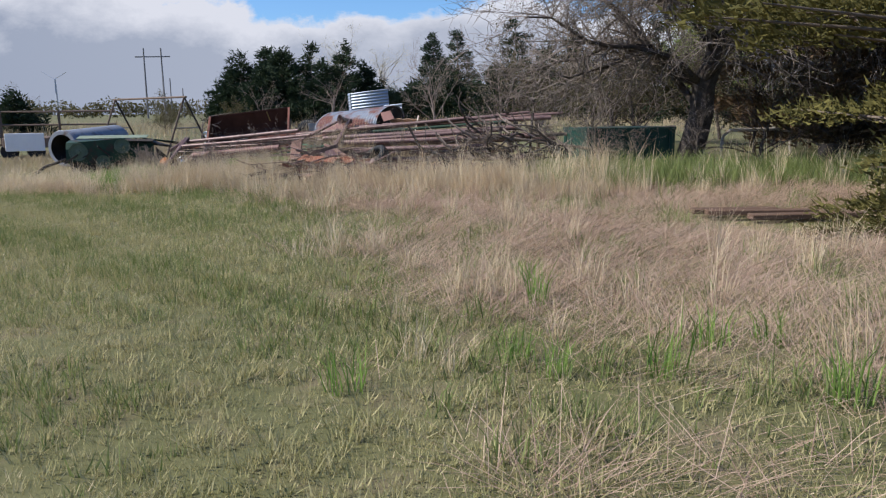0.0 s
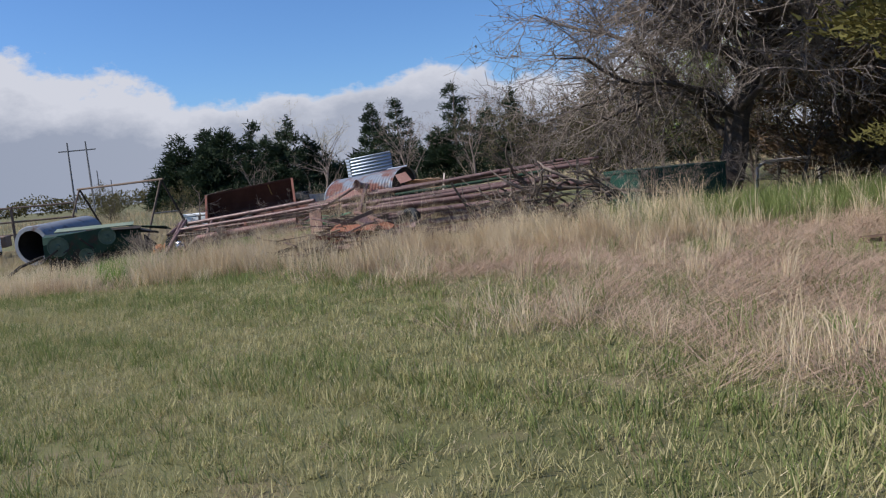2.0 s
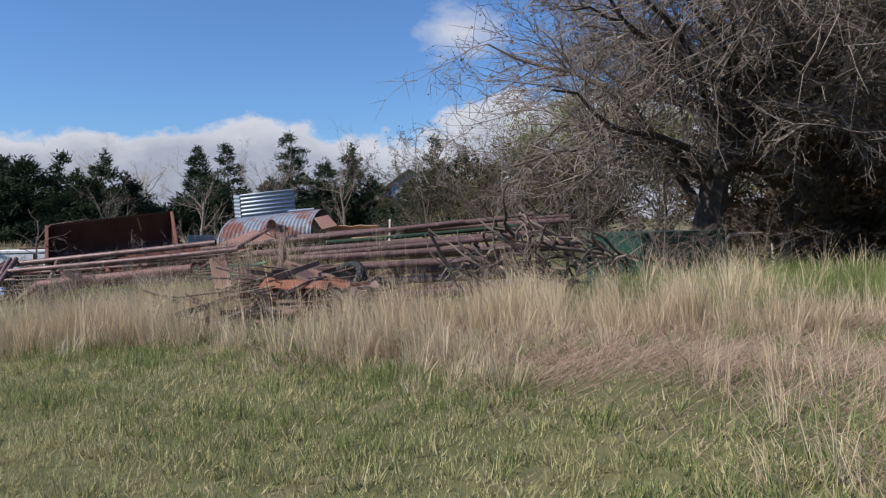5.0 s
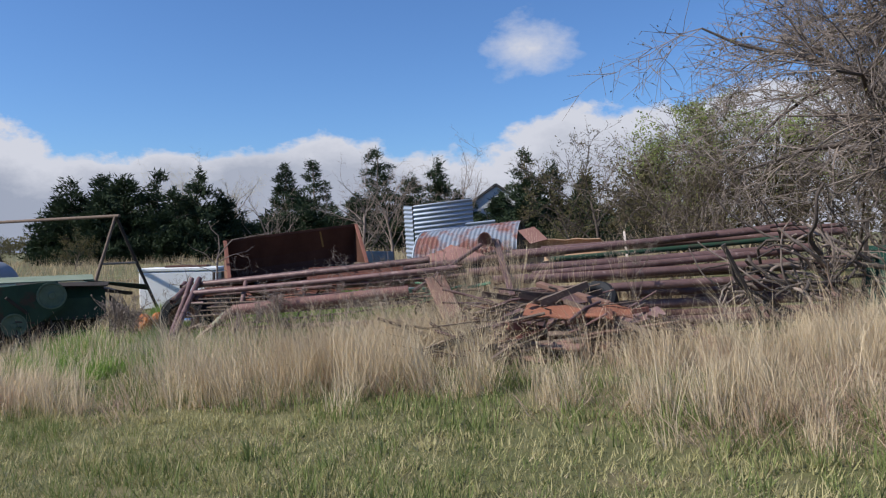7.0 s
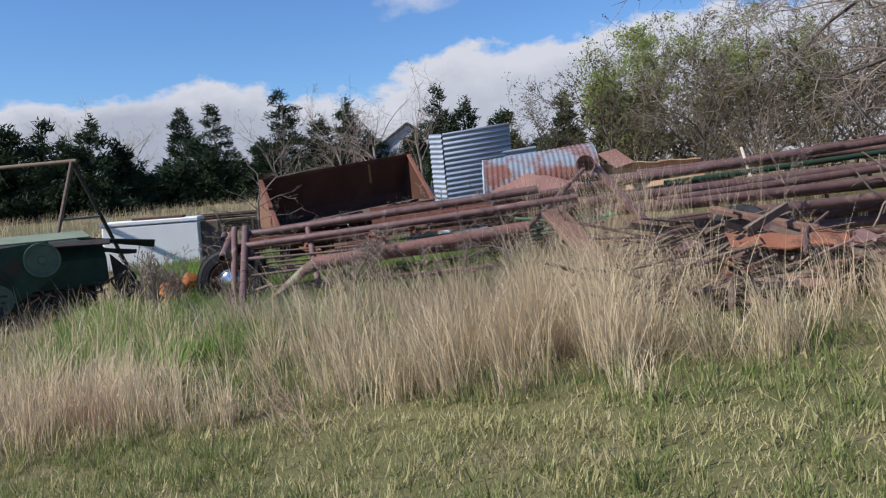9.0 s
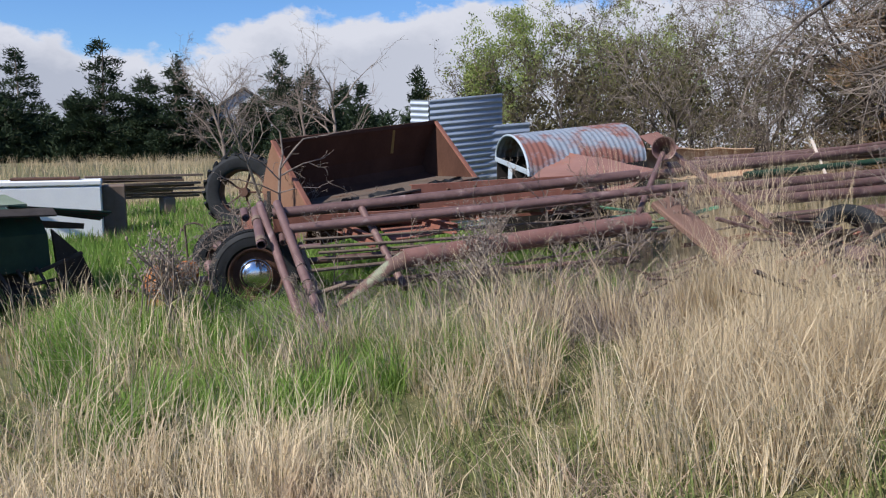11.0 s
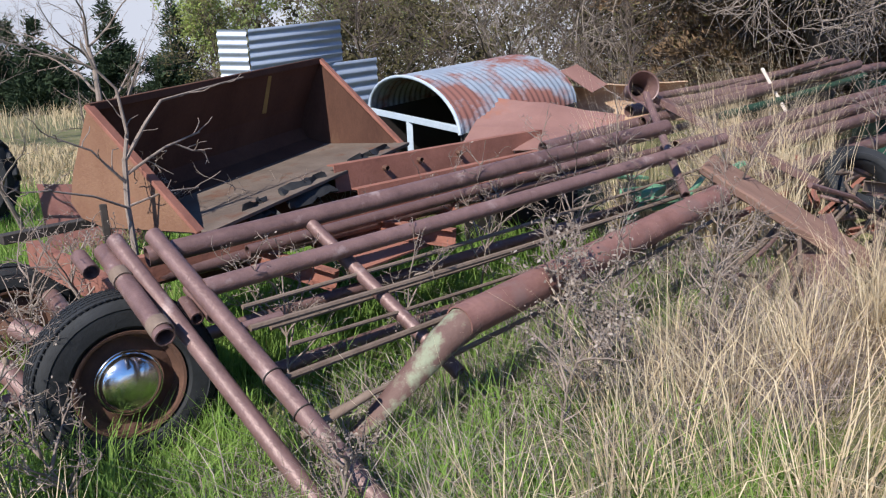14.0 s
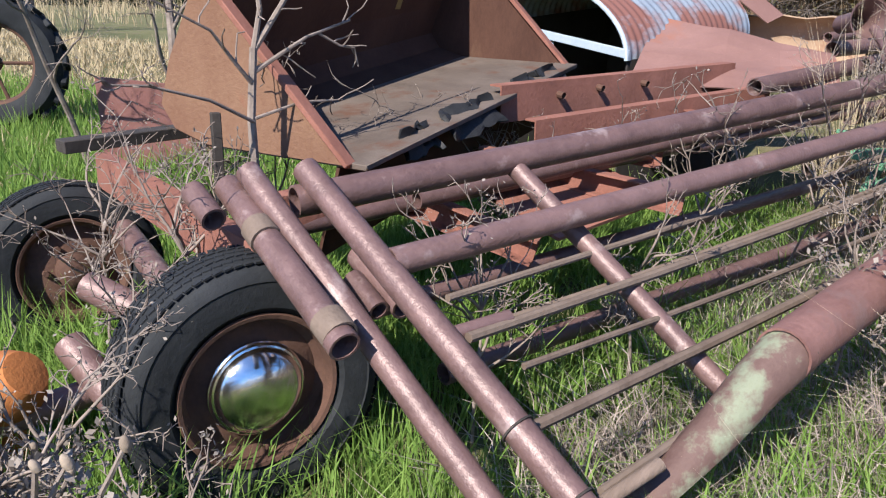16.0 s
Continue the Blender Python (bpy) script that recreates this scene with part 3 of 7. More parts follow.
def make_rubber_scrap():
    """Crumpled black rubber scraps caught on the bucket's lip."""
    for k, (f0, f1, w) in enumerate(((0.16, 0.26, 0.035), (0.30, 0.50, 0.055), (0.70, 0.90, 0.075))):
        a, b = LIP[0].lerp(LIP[1], f0), LIP[0].lerp(LIP[1], f1)
        out = V((0.3, -0.9, -0.25)).normalized() * w
        bm = slab(bmesh.new(), [a - out * 0.3 + V((0, 0, 0.02)), b - out * 0.4 + V((0, 0, 0.02)), b + out * 1.5 - V((0, 0, 0.05)), a + out * 1.2 - V((0, 0, 0.06))], 0.012)
        bmesh.ops.subdivide_edges(bm, edges=list(bm.edges), cuts=7, use_grid_fill=True)
        for v in bm.verts:
            q = v.co * 14.0 + V((k * 5.0, 0, 0))
            v.co += V((noise.noise(q), noise.noise(q + V((9, 2, 4))), 0.9 * abs(noise.noise(q + V((3, 8, 1)))))) * 0.055
        solo("torn_rubber_mat", bm, M["tarp"], "torn black rubber scrap caught on the bucket lip", "rubber scrap", "rubber scraps")


make_rubber_scrap()
solo("pale_stick", tube(bmesh.new(), [(-5.0, 19.42, 0.735), (-4.87, 19.45, 0.74), (-4.74, 19.50, 0.745)], [0.012, 0.014, 0.008], 7), M["pale_stick"], "short bleached stick lying on the bucket floor", "stick")


# ---- pipes ----
def pipe(name, a, b, r, material="pipe", label="", group="loose rusty pipes", wall=0.006, sag=0.0, seg=14):
    return solo(name, pipe_bm(a, b, r, seg, wall, sag), M[material], label or "long straight rusted steel pipe lying on the scrap heap", "pipe", group)


# welded corral panel: rails, braces and sleeves
panel = thing("corral_panel", (-6.2, 17.6, ground_z(-6.2, 17.6)), "welded corral panel of rusty brown pipe leaning on its feet", "corral panel")
part("top_rail", pipe_bm((-6.11, 18.50, 0.71), (-3.2, 17.36, 0.98), 0.043, sag=0.005), M["pipe"], panel)
part("middle_rail", pipe_bm((-6.11, 18.175, 0.62), (-2.9, 17.09, 0.88), 0.036, sag=0.01), M["pipe"], panel)
part("brace", pipe_bm((-5.465, 18.25, 0.755), (-5.56, 17.42, 0.22), 0.030), M["pipe"], panel)
part("leg", pipe_bm((-6.175, 18.60, 0.785), (-6.40, 17.16, -0.10), 0.032), M["pipe"], panel)
part("leg", pipe_bm((-6.07, 18.50, 0.79), (-6.335, 17.06, 0.01), 0.035), M["pipe"], panel)
part("short_leg", pipe_bm((-6.19, 18.66, 0.735), (-6.37, 18.08, 0.525), 0.037), M["pipe"], panel)
for c, d, r in (((-6.255, 18.46, 0.665), (-0.28, -0.91, -0.32), 0.041), ((-6.35, 18.13, 0.545), (-0.28, -0.91, -0.32), 0.042)):
    a = V(c)
    part("collar", pipe_bm(a - V(d) * 0.03, a + V(d) * 0.03, r, wall=0.006, bits=1), M["rod"], panel)
part("sleeve", pipe_bm((-6.05, 18.33, 0.59), (-6.11, 18.13, 0.52), 0.036, bits=1), M["pipe"], panel, "short open pipe sleeve")
part("sleeve", pipe_bm((-6.13, 18.28, 0.56), (-6.17, 18.16, 0.52), 0.026, bits=1), M["pipe"], panel, "short open pipe sleeve")
part("sleeve", pipe_bm((-6.27, 18.70, 0.73), (-6.30, 18.58, 0.685), 0.032, bits=1), M["pipe"], panel, "short open pipe sleeve")
for t in (0.52, 0.63):
    a, b = V((-6.07, 18.50, 0.79)), V((-6.335, 17.06, 0.01))
    c = a.lerp(b, t)
    d = (b - a).normalized()
    part("wire_tie", tube(bmesh.new(), [c + (d.orthogonal().normalized() * math.cos(q) + d.cross(d.orthogonal().normalized()) * math.sin(q)) * 0.038 for q in np.linspace(0, 6.2, 14)], 0.003, 5), M["black_iron"], panel)
bm = beam(bmesh.new(), (-6.02, 18.2, 0.50), (-6.22, 17.2, -0.04), 0.03, 0.03)
part("angle_iron", bm, M["wood"], panel, "grey angle iron strip")
# thin sucker rods across the panel
for a, b, r in (
    ((-6.12, 17.94, 0.50), (-2.6, 17.07, 0.60), 0.013),
    ((-6.20, 17.765, 0.355), (-3.0, 16.84, 0.58), 0.014),
    ((-6.05, 18.05, 0.545), (-2.4, 17.25, 0.66), 0.010),
    ((-6.10, 17.60, 0.24), (-3.4, 17.0, 0.46), 0.011),
    ((-5.95, 18.02, 0.44), (-3.2, 17.3, 0.55), 0.012),
    ((-6.02, 17.85, 0.42), (-3.6, 17.15, 0.50), 0.009),
):
    pipe("steel_rod", a, b, r, "rod", "thin rusted steel rod lying across the pipes", "thin rods", wall=0, seg=8, sag=0.02)
part("rod_end", pipe_bm((-6.22, 17.63, 0.20), (-5.98, 17.52, 0.28), 0.016, bits=1), M["wood"], panel)
part("rod_end", pipe_bm((-6.14, 17.98, 0.50), (-5.98, 17.92, 0.51), 0.019, bits=1), M["pipe"], panel)

# wide casing with a torn, flattened end
def make_casing():
    ob = thing("well_casing", (-4.6, 17.2, ground_z(-4.6, 17.2)), "thick rusty casing pipe with one torn flattened end", "pipe")
    bm = bmesh.new()
    tube(bm, [(-5.60, 17.385, 0.44), (-5.3, 17.325, 0.465), (-4.4, 17.13, 0.545), (-3.85, 17.01, 0.595), (-3.55, 16.95, 0.62)], [0.068, 0.07, 0.07, 0.069, 0.068], 20, 0.006)
    part("shell", bm, M["casing"], ob)
    # half pipe that bends down to the ground
    bm = bmesh.new()
    line = [V((-5.55, 17.375, 0.445)), V((-5.67, 17.415, 0.385)), V((-5.79, 17.465, 0.29)), V((-5.91, 17.525, 0.19)), V((-6.02, 17.575, 0.10))]
    rows = []
    for k, p in enumerate(line):
        d = (line[min(k + 1, 4)] - line[max(k - 1, 0)]).normalized()
        side = d.cross(V((0, 0, 1))).normalized()
        up = side.cross(d)
        open_a = 1.15 - 0.16 * k
        for r in (0.07, 0.062):
            rows.append([bm.verts.new(p + (side * math.cos(a) + up * math.sin(a)) * r * (1 - 0.085 * k) * (1 - 0.28 * abs(math.sin(a)) * k / 4)) for a in np.linspace(math.pi / 2 - 2.7 * open_a * 0.85, math.pi / 2 + 2.7 * open_a * 0.85, 13)])
    for k in range(4):
        o1, i1, o2, i2 = rows[2 * k], rows[2 * k + 1], rows[2 * k + 2], rows[2 * k + 3]
        for q in range(12):
            bm.faces.new((o1[q], o1[q + 1], o2[q + 1], o2[q]))
            bm.faces.new((i1[q], i2[q], i2[q + 1], i1[q + 1]))
        for q in (0, 12):
            bm.faces.new((o1[q], o2[q], i2[q], i1[q]))
    for q in range(12):
        bm.faces.new((rows[0][q], rows[1][q], rows[1][q + 1], rows[0][q + 1]))
        bm.faces.new((rows[8][q], rows[8][q + 1], rows[9][q + 1], rows[9][q]))
    part("torn_end", bm, mat("rust with pale green paint", (0.085, 0.047, 0.042), (0.16, 0.10, 0.085), 7, 0.7, 0.1, 0.4, (0.20, 0.215, 0.15), 0.5, 7), ob, "torn end with pale green paint remains")


make_casing()

# long pipe stack to the right of the panel
STACK = random.Random(11)
for k, (xa, ya, za, xb, yb, zb, r) in enumerate((
    (-3.4, 18.1, 0.86, 1.25, 16.75, 1.26, 0.045), (-3.1, 17.95, 0.90, 0.55, 16.9, 1.22, 0.040), (-2.9, 18.3, 0.97, 2.3, 16.6, 1.22, 0.05),
    (-3.6, 17.7, 0.74, 1.6, 16.35, 1.02, 0.055), (-3.3, 17.45, 0.66, 1.9, 16.1, 0.86, 0.06), (-2.7, 17.3, 0.70, 1.2, 16.3, 0.98, 0.045),
    (-3.0, 17.15, 0.52, 0.9, 16.05, 0.66, 0.055), (-2.3, 17.6, 0.88, 1.4, 16.7, 1.14, 0.035), (-2.9, 18.0, 0.62, 2.4, 16.5, 0.80, 0.06),
    (-3.2, 17.6, 0.42, 1.5, 16.3, 0.55, 0.055), (-2.6, 17.1, 0.32, 1.7, 15.95, 0.42, 0.06), (-3.1, 18.1, 0.34, 2.2, 16.8, 0.38, 0.06),
    (-2.9, 17.5, 0.18, 2.1, 16.2, 0.24, 0.06), (-3.0, 16.95, 0.12, 1.1, 16.0, 0.20, 0.06), (-2.2, 18.4, 1.02, 2.6, 17.0, 1.30, 0.035),
    (-2.0, 17.9, 0.99, 1.9, 17.1, 1.33, 0.03), (-3.8, 18.2, 0.72, -0.6, 17.4, 0.95, 0.03), (-4.2, 18.1, 0.66, -1.2, 17.2, 0.86, 0.028),
)):
    start = V((xa, ya, za)).lerp(V((xb, yb, zb)), 0.0 if k in (0, 16, 17) else 0.12 + 0.10 * STACK.random())
    pipe("steel_pipe", start, (xb, yb, zb), r, "green" if k in (7,) else "pipe", "", "pipe stack", sag=0.01 * STACK.random())
# long rail stack seen beyond the panel
for k, (a, b, r) in enumerate((((-6.0, 18.75, 0.55), (-2.6, 17.75, 0.72), 0.032), ((-5.6, 18.5, 0.62), (-2.9, 17.7, 0.80), 0.03), ((-5.9, 18.55, 0.30), (-3.0, 17.6, 0.45), 0.03), ((-5.7, 18.3, 0.12), (-3.0, 17.5, 0.2), 0.035))):
    pipe("steel_pipe", a, b, r, "pipe", "", "pipe stack")
solo("pale_post", beam(bmesh.new(), (-0.61, 17.1, 0.88), (-0.53, 17.34, 1.28), 0.028, 0.02), M["pale_stick"], "bleached wooden stake standing in the pipe stack", "stake")

# post with a flared funnel on top, and its brace
funnel = thing("flared_post", (-3.4, 17.19, ground_z(-3.4, 17.2)), "leaning rusty post with a flared pipe mouth on top", "post")
part("post", pipe_bm((-3.45, 17.16, 0.60), (-2.40, 17.76, 1.15), 0.026), M["pipe"], funnel)
part("arm", beam(bmesh.new(), (-2.14, 17.95, 1.20), (-2.36, 16.6, 0.53), 0.07, 0.05), M["pipe"], funnel, "rusty brace bar")
fm = axis_matrix(V((-2.34, 17.80, 1.20)), (-0.72, -0.55, 0.12))
bm = lathe(bmesh.new(), [(0.055, -0.30), (0.06, -0.12), (0.085, -0.05), (0.115, 0.0), (0.118, 0.008), (0.108, 0.004), (0.075, -0.06), (0.05, -0.14), (0.045, -0.28), (0.0, -0.28)], fm, 28)
part("flared_mouth", bm, M["pipe"], funnel, "black-mouthed flared pipe end")

# thick leaning board
def make_board():
    a, b = V((-3.19, 17.12, 0.76)), V((-3.08, 15.95, 0.02))
    bm = bmesh.new()
    beam(bm, a, b, 0.24, 0.055, 0.25, 0.01)
    solo("leaning_board", bm, M["wood_red"], "thick weathered timber board leaning on the casing pipe", "plank")


make_board()
# scraps of mint green machinery under the pipes
GREEN = random.Random(71)
for k in range(9):
    c = V((GREEN.uniform(-3.4, -2.3), 0, GREEN.uniform(0.45, 0.68)))
    c.y = 17.45 - 0.28 * (c.x + 3.0) + GREEN.uniform(-0.25, 0.15)
    d = V((GREEN.uniform(0.10, 0.28), GREEN.uniform(-0.12, 0.02), GREEN.uniform(-0.04, 0.06)))
    solo("green_bar", beam(bmesh.new(), c - d, c + d, GREEN.uniform(0.03, 0.08), GREEN.uniform(0.012, 0.05), GREEN.uniform(-0.4, 0.4), 0.004), M["mint"], "mint green painted bar caught under the pipes", "machine part", "green scraps")
OLD_TYRE = axis_matrix(V((-1.42, 16.42, 0.42)), (-0.55, -0.45, 0.70))
old_tyre = thing("old_tyre", (-1.42, 16.42, ground_z(-1.42, 16.42)), "bald black tyre lying tilted on the scrap heap", "tyre")
part("casing", lathe(bmesh.new(), [(0.19, -0.06), (0.21, -0.085), (0.27, -0.09), (0.305, -0.06), (0.31, 0.0), (0.305, 0.06), (0.27, 0.09), (0.21, 0.085), (0.19, 0.06), (0.18, 0.0), (0.19, -0.06)], OLD_TYRE, 40), M["rubber"], old_tyre)
part("bead", lathe(bmesh.new(), [(0.188, 0.052), (0.196, 0.074), (0.207, 0.088), (0.214, 0.0875), (0.21, 0.09), (0.195, 0.08), (0.184, 0.054), (0.188, 0.052)], OLD_TYRE, 40), M["rubber"], old_tyre)


# ---- truck frame with wheels ----
frame_ob = thing("trailer_frame", (-5.6, 19.0, ground_z(-5.6, 19)), "orange-rusted steel trailer frame on old tyres", "trailer frame")
part("rail", channel(bmesh.new(), (-6.22, 18.52, 0.545), (-5.90, 19.80, 0.56), 0.13, 0.05), M["orange_rust"], frame_ob, "orange rusted channel rail", smooth=False)
part("rail", channel(bmesh.new(), (-6.02, 18.72, 0.60), (-3.0, 18.06, 0.66), 0.12, 0.06, flip=-1), M["orange_rust"], frame_ob, smooth=False)
part("rail", channel(bmesh.new(), (-4.62, 18.82, 0.80), (-2.9, 18.35, 0.86), 0.16, 0.07, flip=-1), M["orange_rust"], frame_ob, smooth=False)
part("rail", channel(bmesh.new(), (-4.66, 18.62, 0.70), (-3.0, 18.12, 0.78), 0.12, 0.06, flip=-1), M["orange_rust"], frame_ob, smooth=False)
for a, b in (((-5.5, 18.72, 0.60), (-5.35, 18.2, 0.46)), ((-4.85, 18.75, 0.62), (-4.72, 17.95, 0.55)), ((-4.45, 18.72, 0.66), (-4.3, 18.2, 0.62)), ((-3.7, 18.5, 0.72), (-3.6, 18.0, 0.68))):
    part("cross_member", channel(bmesh.new(), a, b, 0.09, 0.05), M["orange_rust"], frame_ob, smooth=False)
part("gusset", slab(bmesh.new(), [(-5.12, 18.62, 0.56), (-4.5, 18.45, 0.60), (-4.62, 18.05, 0.52), (-5.2, 18.2, 0.46)], 0.012), M["orange_rust"], frame_ob, "orange rusted gusset plate", smooth=False)
for p in ((-4.28, 18.73, 0.83), (-4.02, 18.66, 0.85), (-3.7, 18.57, 0.86)):
    part("bolt", lathe(bmesh.new(), [(0, 0.02), (0.014, 0.02), (0.016, 0.0), (0.016, -0.04)], axis_matrix(V(p), (0.2, 0.9, 0.1)), 8), M["rim"], frame_ob)
part("axle", pipe_bm((-6.28, 18.62, 0.30), (-5.85, 19.75, 0.33), 0.045, seg=14), M["pipe"], frame_ob, "rusty axle tube")
part("spindle", pipe_bm((-6.385, 19.05, 0.42), (-6.27, 18.70, 0.31), 0.043, bits=2), M["pipe"], frame_ob, "thick pinkish rusted spindle tube")
part("drawbar", beam(bmesh.new(), (-5.92, 20.02, 0.62), (-5.15, 19.92, 0.64), 0.09, 0.05), M["black_iron"], frame_ob, smooth=False)
part("stake", beam(bmesh.new(), (-5.93, 19.03, 0.50), (-5.92, 19.05, 0.86), 0.03, 0.03), M["black_iron"], frame_ob, smooth=False)
part("hook_rod", tube(bmesh.new(), [(-6.35, 20.05, 0.2), (-6.38, 20.0, 0.52), (-6.3, 19.98, 0.54), (-6.22, 19.95, 0.51)], 0.010, 6), M["rod"], frame_ob)


def make_wheel(at, axis, radius=0.345, width=0.19, cap=True, label=""):
    ob = thing("wheel", (at[0], at[1], ground_z(at[0], at[1])), label, "wheel", "old road wheels")
    m = axis_matrix(V(at), axis)
    R, w = radius, width / 2
    tyre = [(R * 0.60, -w * 0.75), (R * 0.66, -w), (R * 0.84, -w * 1.08), (R * 0.955, -w * 0.86), (R * 0.995, -w * 0.55), (R, 0), (R * 0.995, w * 0.55), (R * 0.955, w * 0.86), (R * 0.93, w * 0.97), (R * 0.86, w * 1.07), (R * 0.85, w * 1.04), (R * 0.78, w * 1.05), (R * 0.66, w), (R * 0.60, w * 0.75), (R * 0.58, w * 0.5), (R * 0.58, -w * 0.5), (R * 0.60, -w * 0.75)]
    t = part("tyre", lathe(bmesh.new(), tyre, m, 64), M["rubber"], ob, "black ribbed tyre")
    # tread: shoulder lugs and ribs
    for row, (h, ln) in enumerate(((-0.78, 0.013), (-0.48, 0.012), (-0.16, 0.012), (0.16, 0.012), (0.48, 0.012), (0.78, 0.013))):
        bm = bmesh.new()
        for k in range(84):
            a = 2 * math.pi * (k + 0.5 * (row % 2)) / 84
            q = m @ Matrix.Rotation(a, 4, "Z") @ Matrix.Translation((R * 1.002 - 0.012 * abs(h) ** 3, 0, h * w)) @ Matrix.Rotation(0.2 if row % 2 else -0.2, 4, "X")
            box(bm, (0, 0, 0), (0.005, 0.0205, ln * 1.15), None)
            bm.verts.ensure_lookup_table()
            for v in bm.verts[-8:]:
                v.co = q @ v.co
        part("tread", bm, M["rubber"], t, smooth=False)
    rim = [(R * 0.61, w * 0.86), (R * 0.60, w * 0.93), (R * 0.57, w * 0.90), (R * 0.55, w * 0.45), (R * 0.50, w * 0.30), (R * 0.40, w * 0.42), (R * 0.33, w * 0.52), (0.0, w * 0.50)]
    rim_ob = part("rim", lathe(bmesh.new(), rim, m, 48), M["rim"], ob, "rust-brown steel rim")
    part("rim_back", lathe(bmesh.new(), [(0.0, -w * 0.2), (R * 0.45, -w * 0.3), (R * 0.6, -w * 0.8)], m, 32), M["rim"], ob)
    if cap:
        hub = [(R * 0.37, w * 0.50), (R * 0.37, w * 0.62), (R * 0.355, w * 0.66), (R * 0.35, w * 0.72), (R * 0.335, w * 0.74), (R * 0.33, w * 0.80), (R * 0.30, w * 0.97), (R * 0.23, w * 1.13), (R * 0.13, w * 1.23), (0.0, w * 1.26)]
        part("hub_cap", lathe(bmesh.new(), hub, m, 48), M["chrome"], ob, "dented chrome hub cap")
    else:
        part("hub", lathe(bmesh.new(), [(R * 0.2, w * 0.3), (R * 0.2, w * 0.9), (R * 0.12, w * 1.1), (0.0, w * 1.12)], m, 20), M["rim"], ob)
        for k in range(6):
            a = k * math.pi / 3
            part("wheel_nut", lathe(bmesh.new(), [(0.012, w * 0.4), (0.012, w * 0.75), (0, w * 0.75)], m @ Matrix.Translation((R * 0.3 * math.cos(a), R * 0.3 * math.sin(a), 0)), 6), M["rim"], ob)
    return ob


make_wheel((-6.25, 18.54, 0.245), (-0.34, -0.94, 0.03), 0.35, 0.20, label="old road wheel with black tyre and chrome hub cap")
make_wheel((-6.02, 19.85, 0.19), (-0.30, -0.93, 0.10), 0.33, cap=False, label="old road wheel with black tyre beside the rusty rail")


# ---- curved canopy, sheets and cab ----
def make_canopy():
    """A half-round roof of an old cab: rusty galvanised skin, pale blue front frame, dark hollow."""
    ob = thing("curved_canopy", (-2.0, 19.4, ground_z(-2, 19.4)), "rusted galvanised half-round cab roof with pale blue front frame", "metal canopy")
    left, right = V((-2.50, 20.22, 1.08)), V((-3.10, 18.91, 0.92))
    mid = (left + right) / 2
    span = (left - right).length / 2
    across = (left - right).normalized()
    axis = V((1.50, -0.26, 0.15))  # length and heading of the roof
    rise = 0.35

    def arc(a, s, grow=0.0):
        return mid + axis * s + across * (math.cos(a) * (span + grow)) + V((0, 0, math.sin(a) * (rise + grow)))

    n = 72
    bm = bmesh.new()
    rows = 160
    outer, inner = [], []
    for j in range(rows + 1):
        s = j / rows
        wave = 0.005 * math.sin(2 * math.pi * 22 * s)
        outer.append([bm.verts.new(arc(math.pi * k / 36, s, wave + 0.006)) for k in range(37)])
        inner.append([bm.verts.new(arc(math.pi * k / 36, s, wave)) for k in range(37)])
    for j in range(rows):
        for k in range(36):
            bm.faces.new((outer[j][k], outer[j][k + 1], outer[j + 1][k + 1], outer[j + 1][k]))
            bm.faces.new((inner[j][k], inner[j + 1][k], inner[j + 1][k + 1], inner[j][k + 1]))
    for j in (0, rows):
        for k in range(36):
            bm.faces.new((outer[j][k], inner[j][k], inner[j][k + 1], outer[j][k + 1]))
    part("roof_skin", bm, M["galv_rust"], ob, "galvanised skin with rust patches")
    bm = tube(bmesh.new(), [arc(math.pi * k / 24, -0.01, 0.004) for k in range(25)], 0.014, 8)
    part("arch_rim", bm, M["blue_rim"], ob, "pale blue arch rim")
    a, b = arc(math.pi * 0.985, -0.005), arc(0.0, -0.005)
    bm = beam(bmesh.new(), a.lerp(b, 0.0) + V((0, 0, 0.02)), b + V((0, 0, 0.0)), 0.035, 0.05)
    part("front_bar", bm, M["blue_rim"], ob, "pale blue cross bar")
    c = a.lerp(b, 0.52)
    part("front_post", beam(bmesh.new(), c + V((0, 0, -0.01)), c + V((-0.03, -0.02, -0.32)), 0.05, 0.04), M["blue_rim"], ob)
    # body under the roof; near-black walls carry the hollow's shade
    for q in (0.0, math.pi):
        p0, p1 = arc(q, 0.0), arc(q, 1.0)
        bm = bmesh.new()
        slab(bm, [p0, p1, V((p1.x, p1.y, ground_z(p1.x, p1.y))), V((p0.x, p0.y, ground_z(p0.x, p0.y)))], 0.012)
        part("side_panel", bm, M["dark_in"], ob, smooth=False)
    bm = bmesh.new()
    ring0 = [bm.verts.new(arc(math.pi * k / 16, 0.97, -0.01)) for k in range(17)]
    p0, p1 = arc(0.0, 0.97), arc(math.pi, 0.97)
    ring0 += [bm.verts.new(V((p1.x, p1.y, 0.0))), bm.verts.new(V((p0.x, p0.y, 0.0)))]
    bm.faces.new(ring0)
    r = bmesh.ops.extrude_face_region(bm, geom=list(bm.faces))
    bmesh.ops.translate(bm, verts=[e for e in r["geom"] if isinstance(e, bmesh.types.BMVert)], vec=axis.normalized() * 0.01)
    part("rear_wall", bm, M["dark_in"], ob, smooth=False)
    # torn flap at the far end
    e1 = arc(math.pi * 0.75, 1.0)
    part("torn_flap", slab(bmesh.new(), [e1, e1 + V((0.24, -0.06, 0.05)), e1 + V((0.36, -0.30, -0.14)), e1 + V((0.10, -0.26, -0.20))], 0.008), M["flap"], ob, smooth=False)


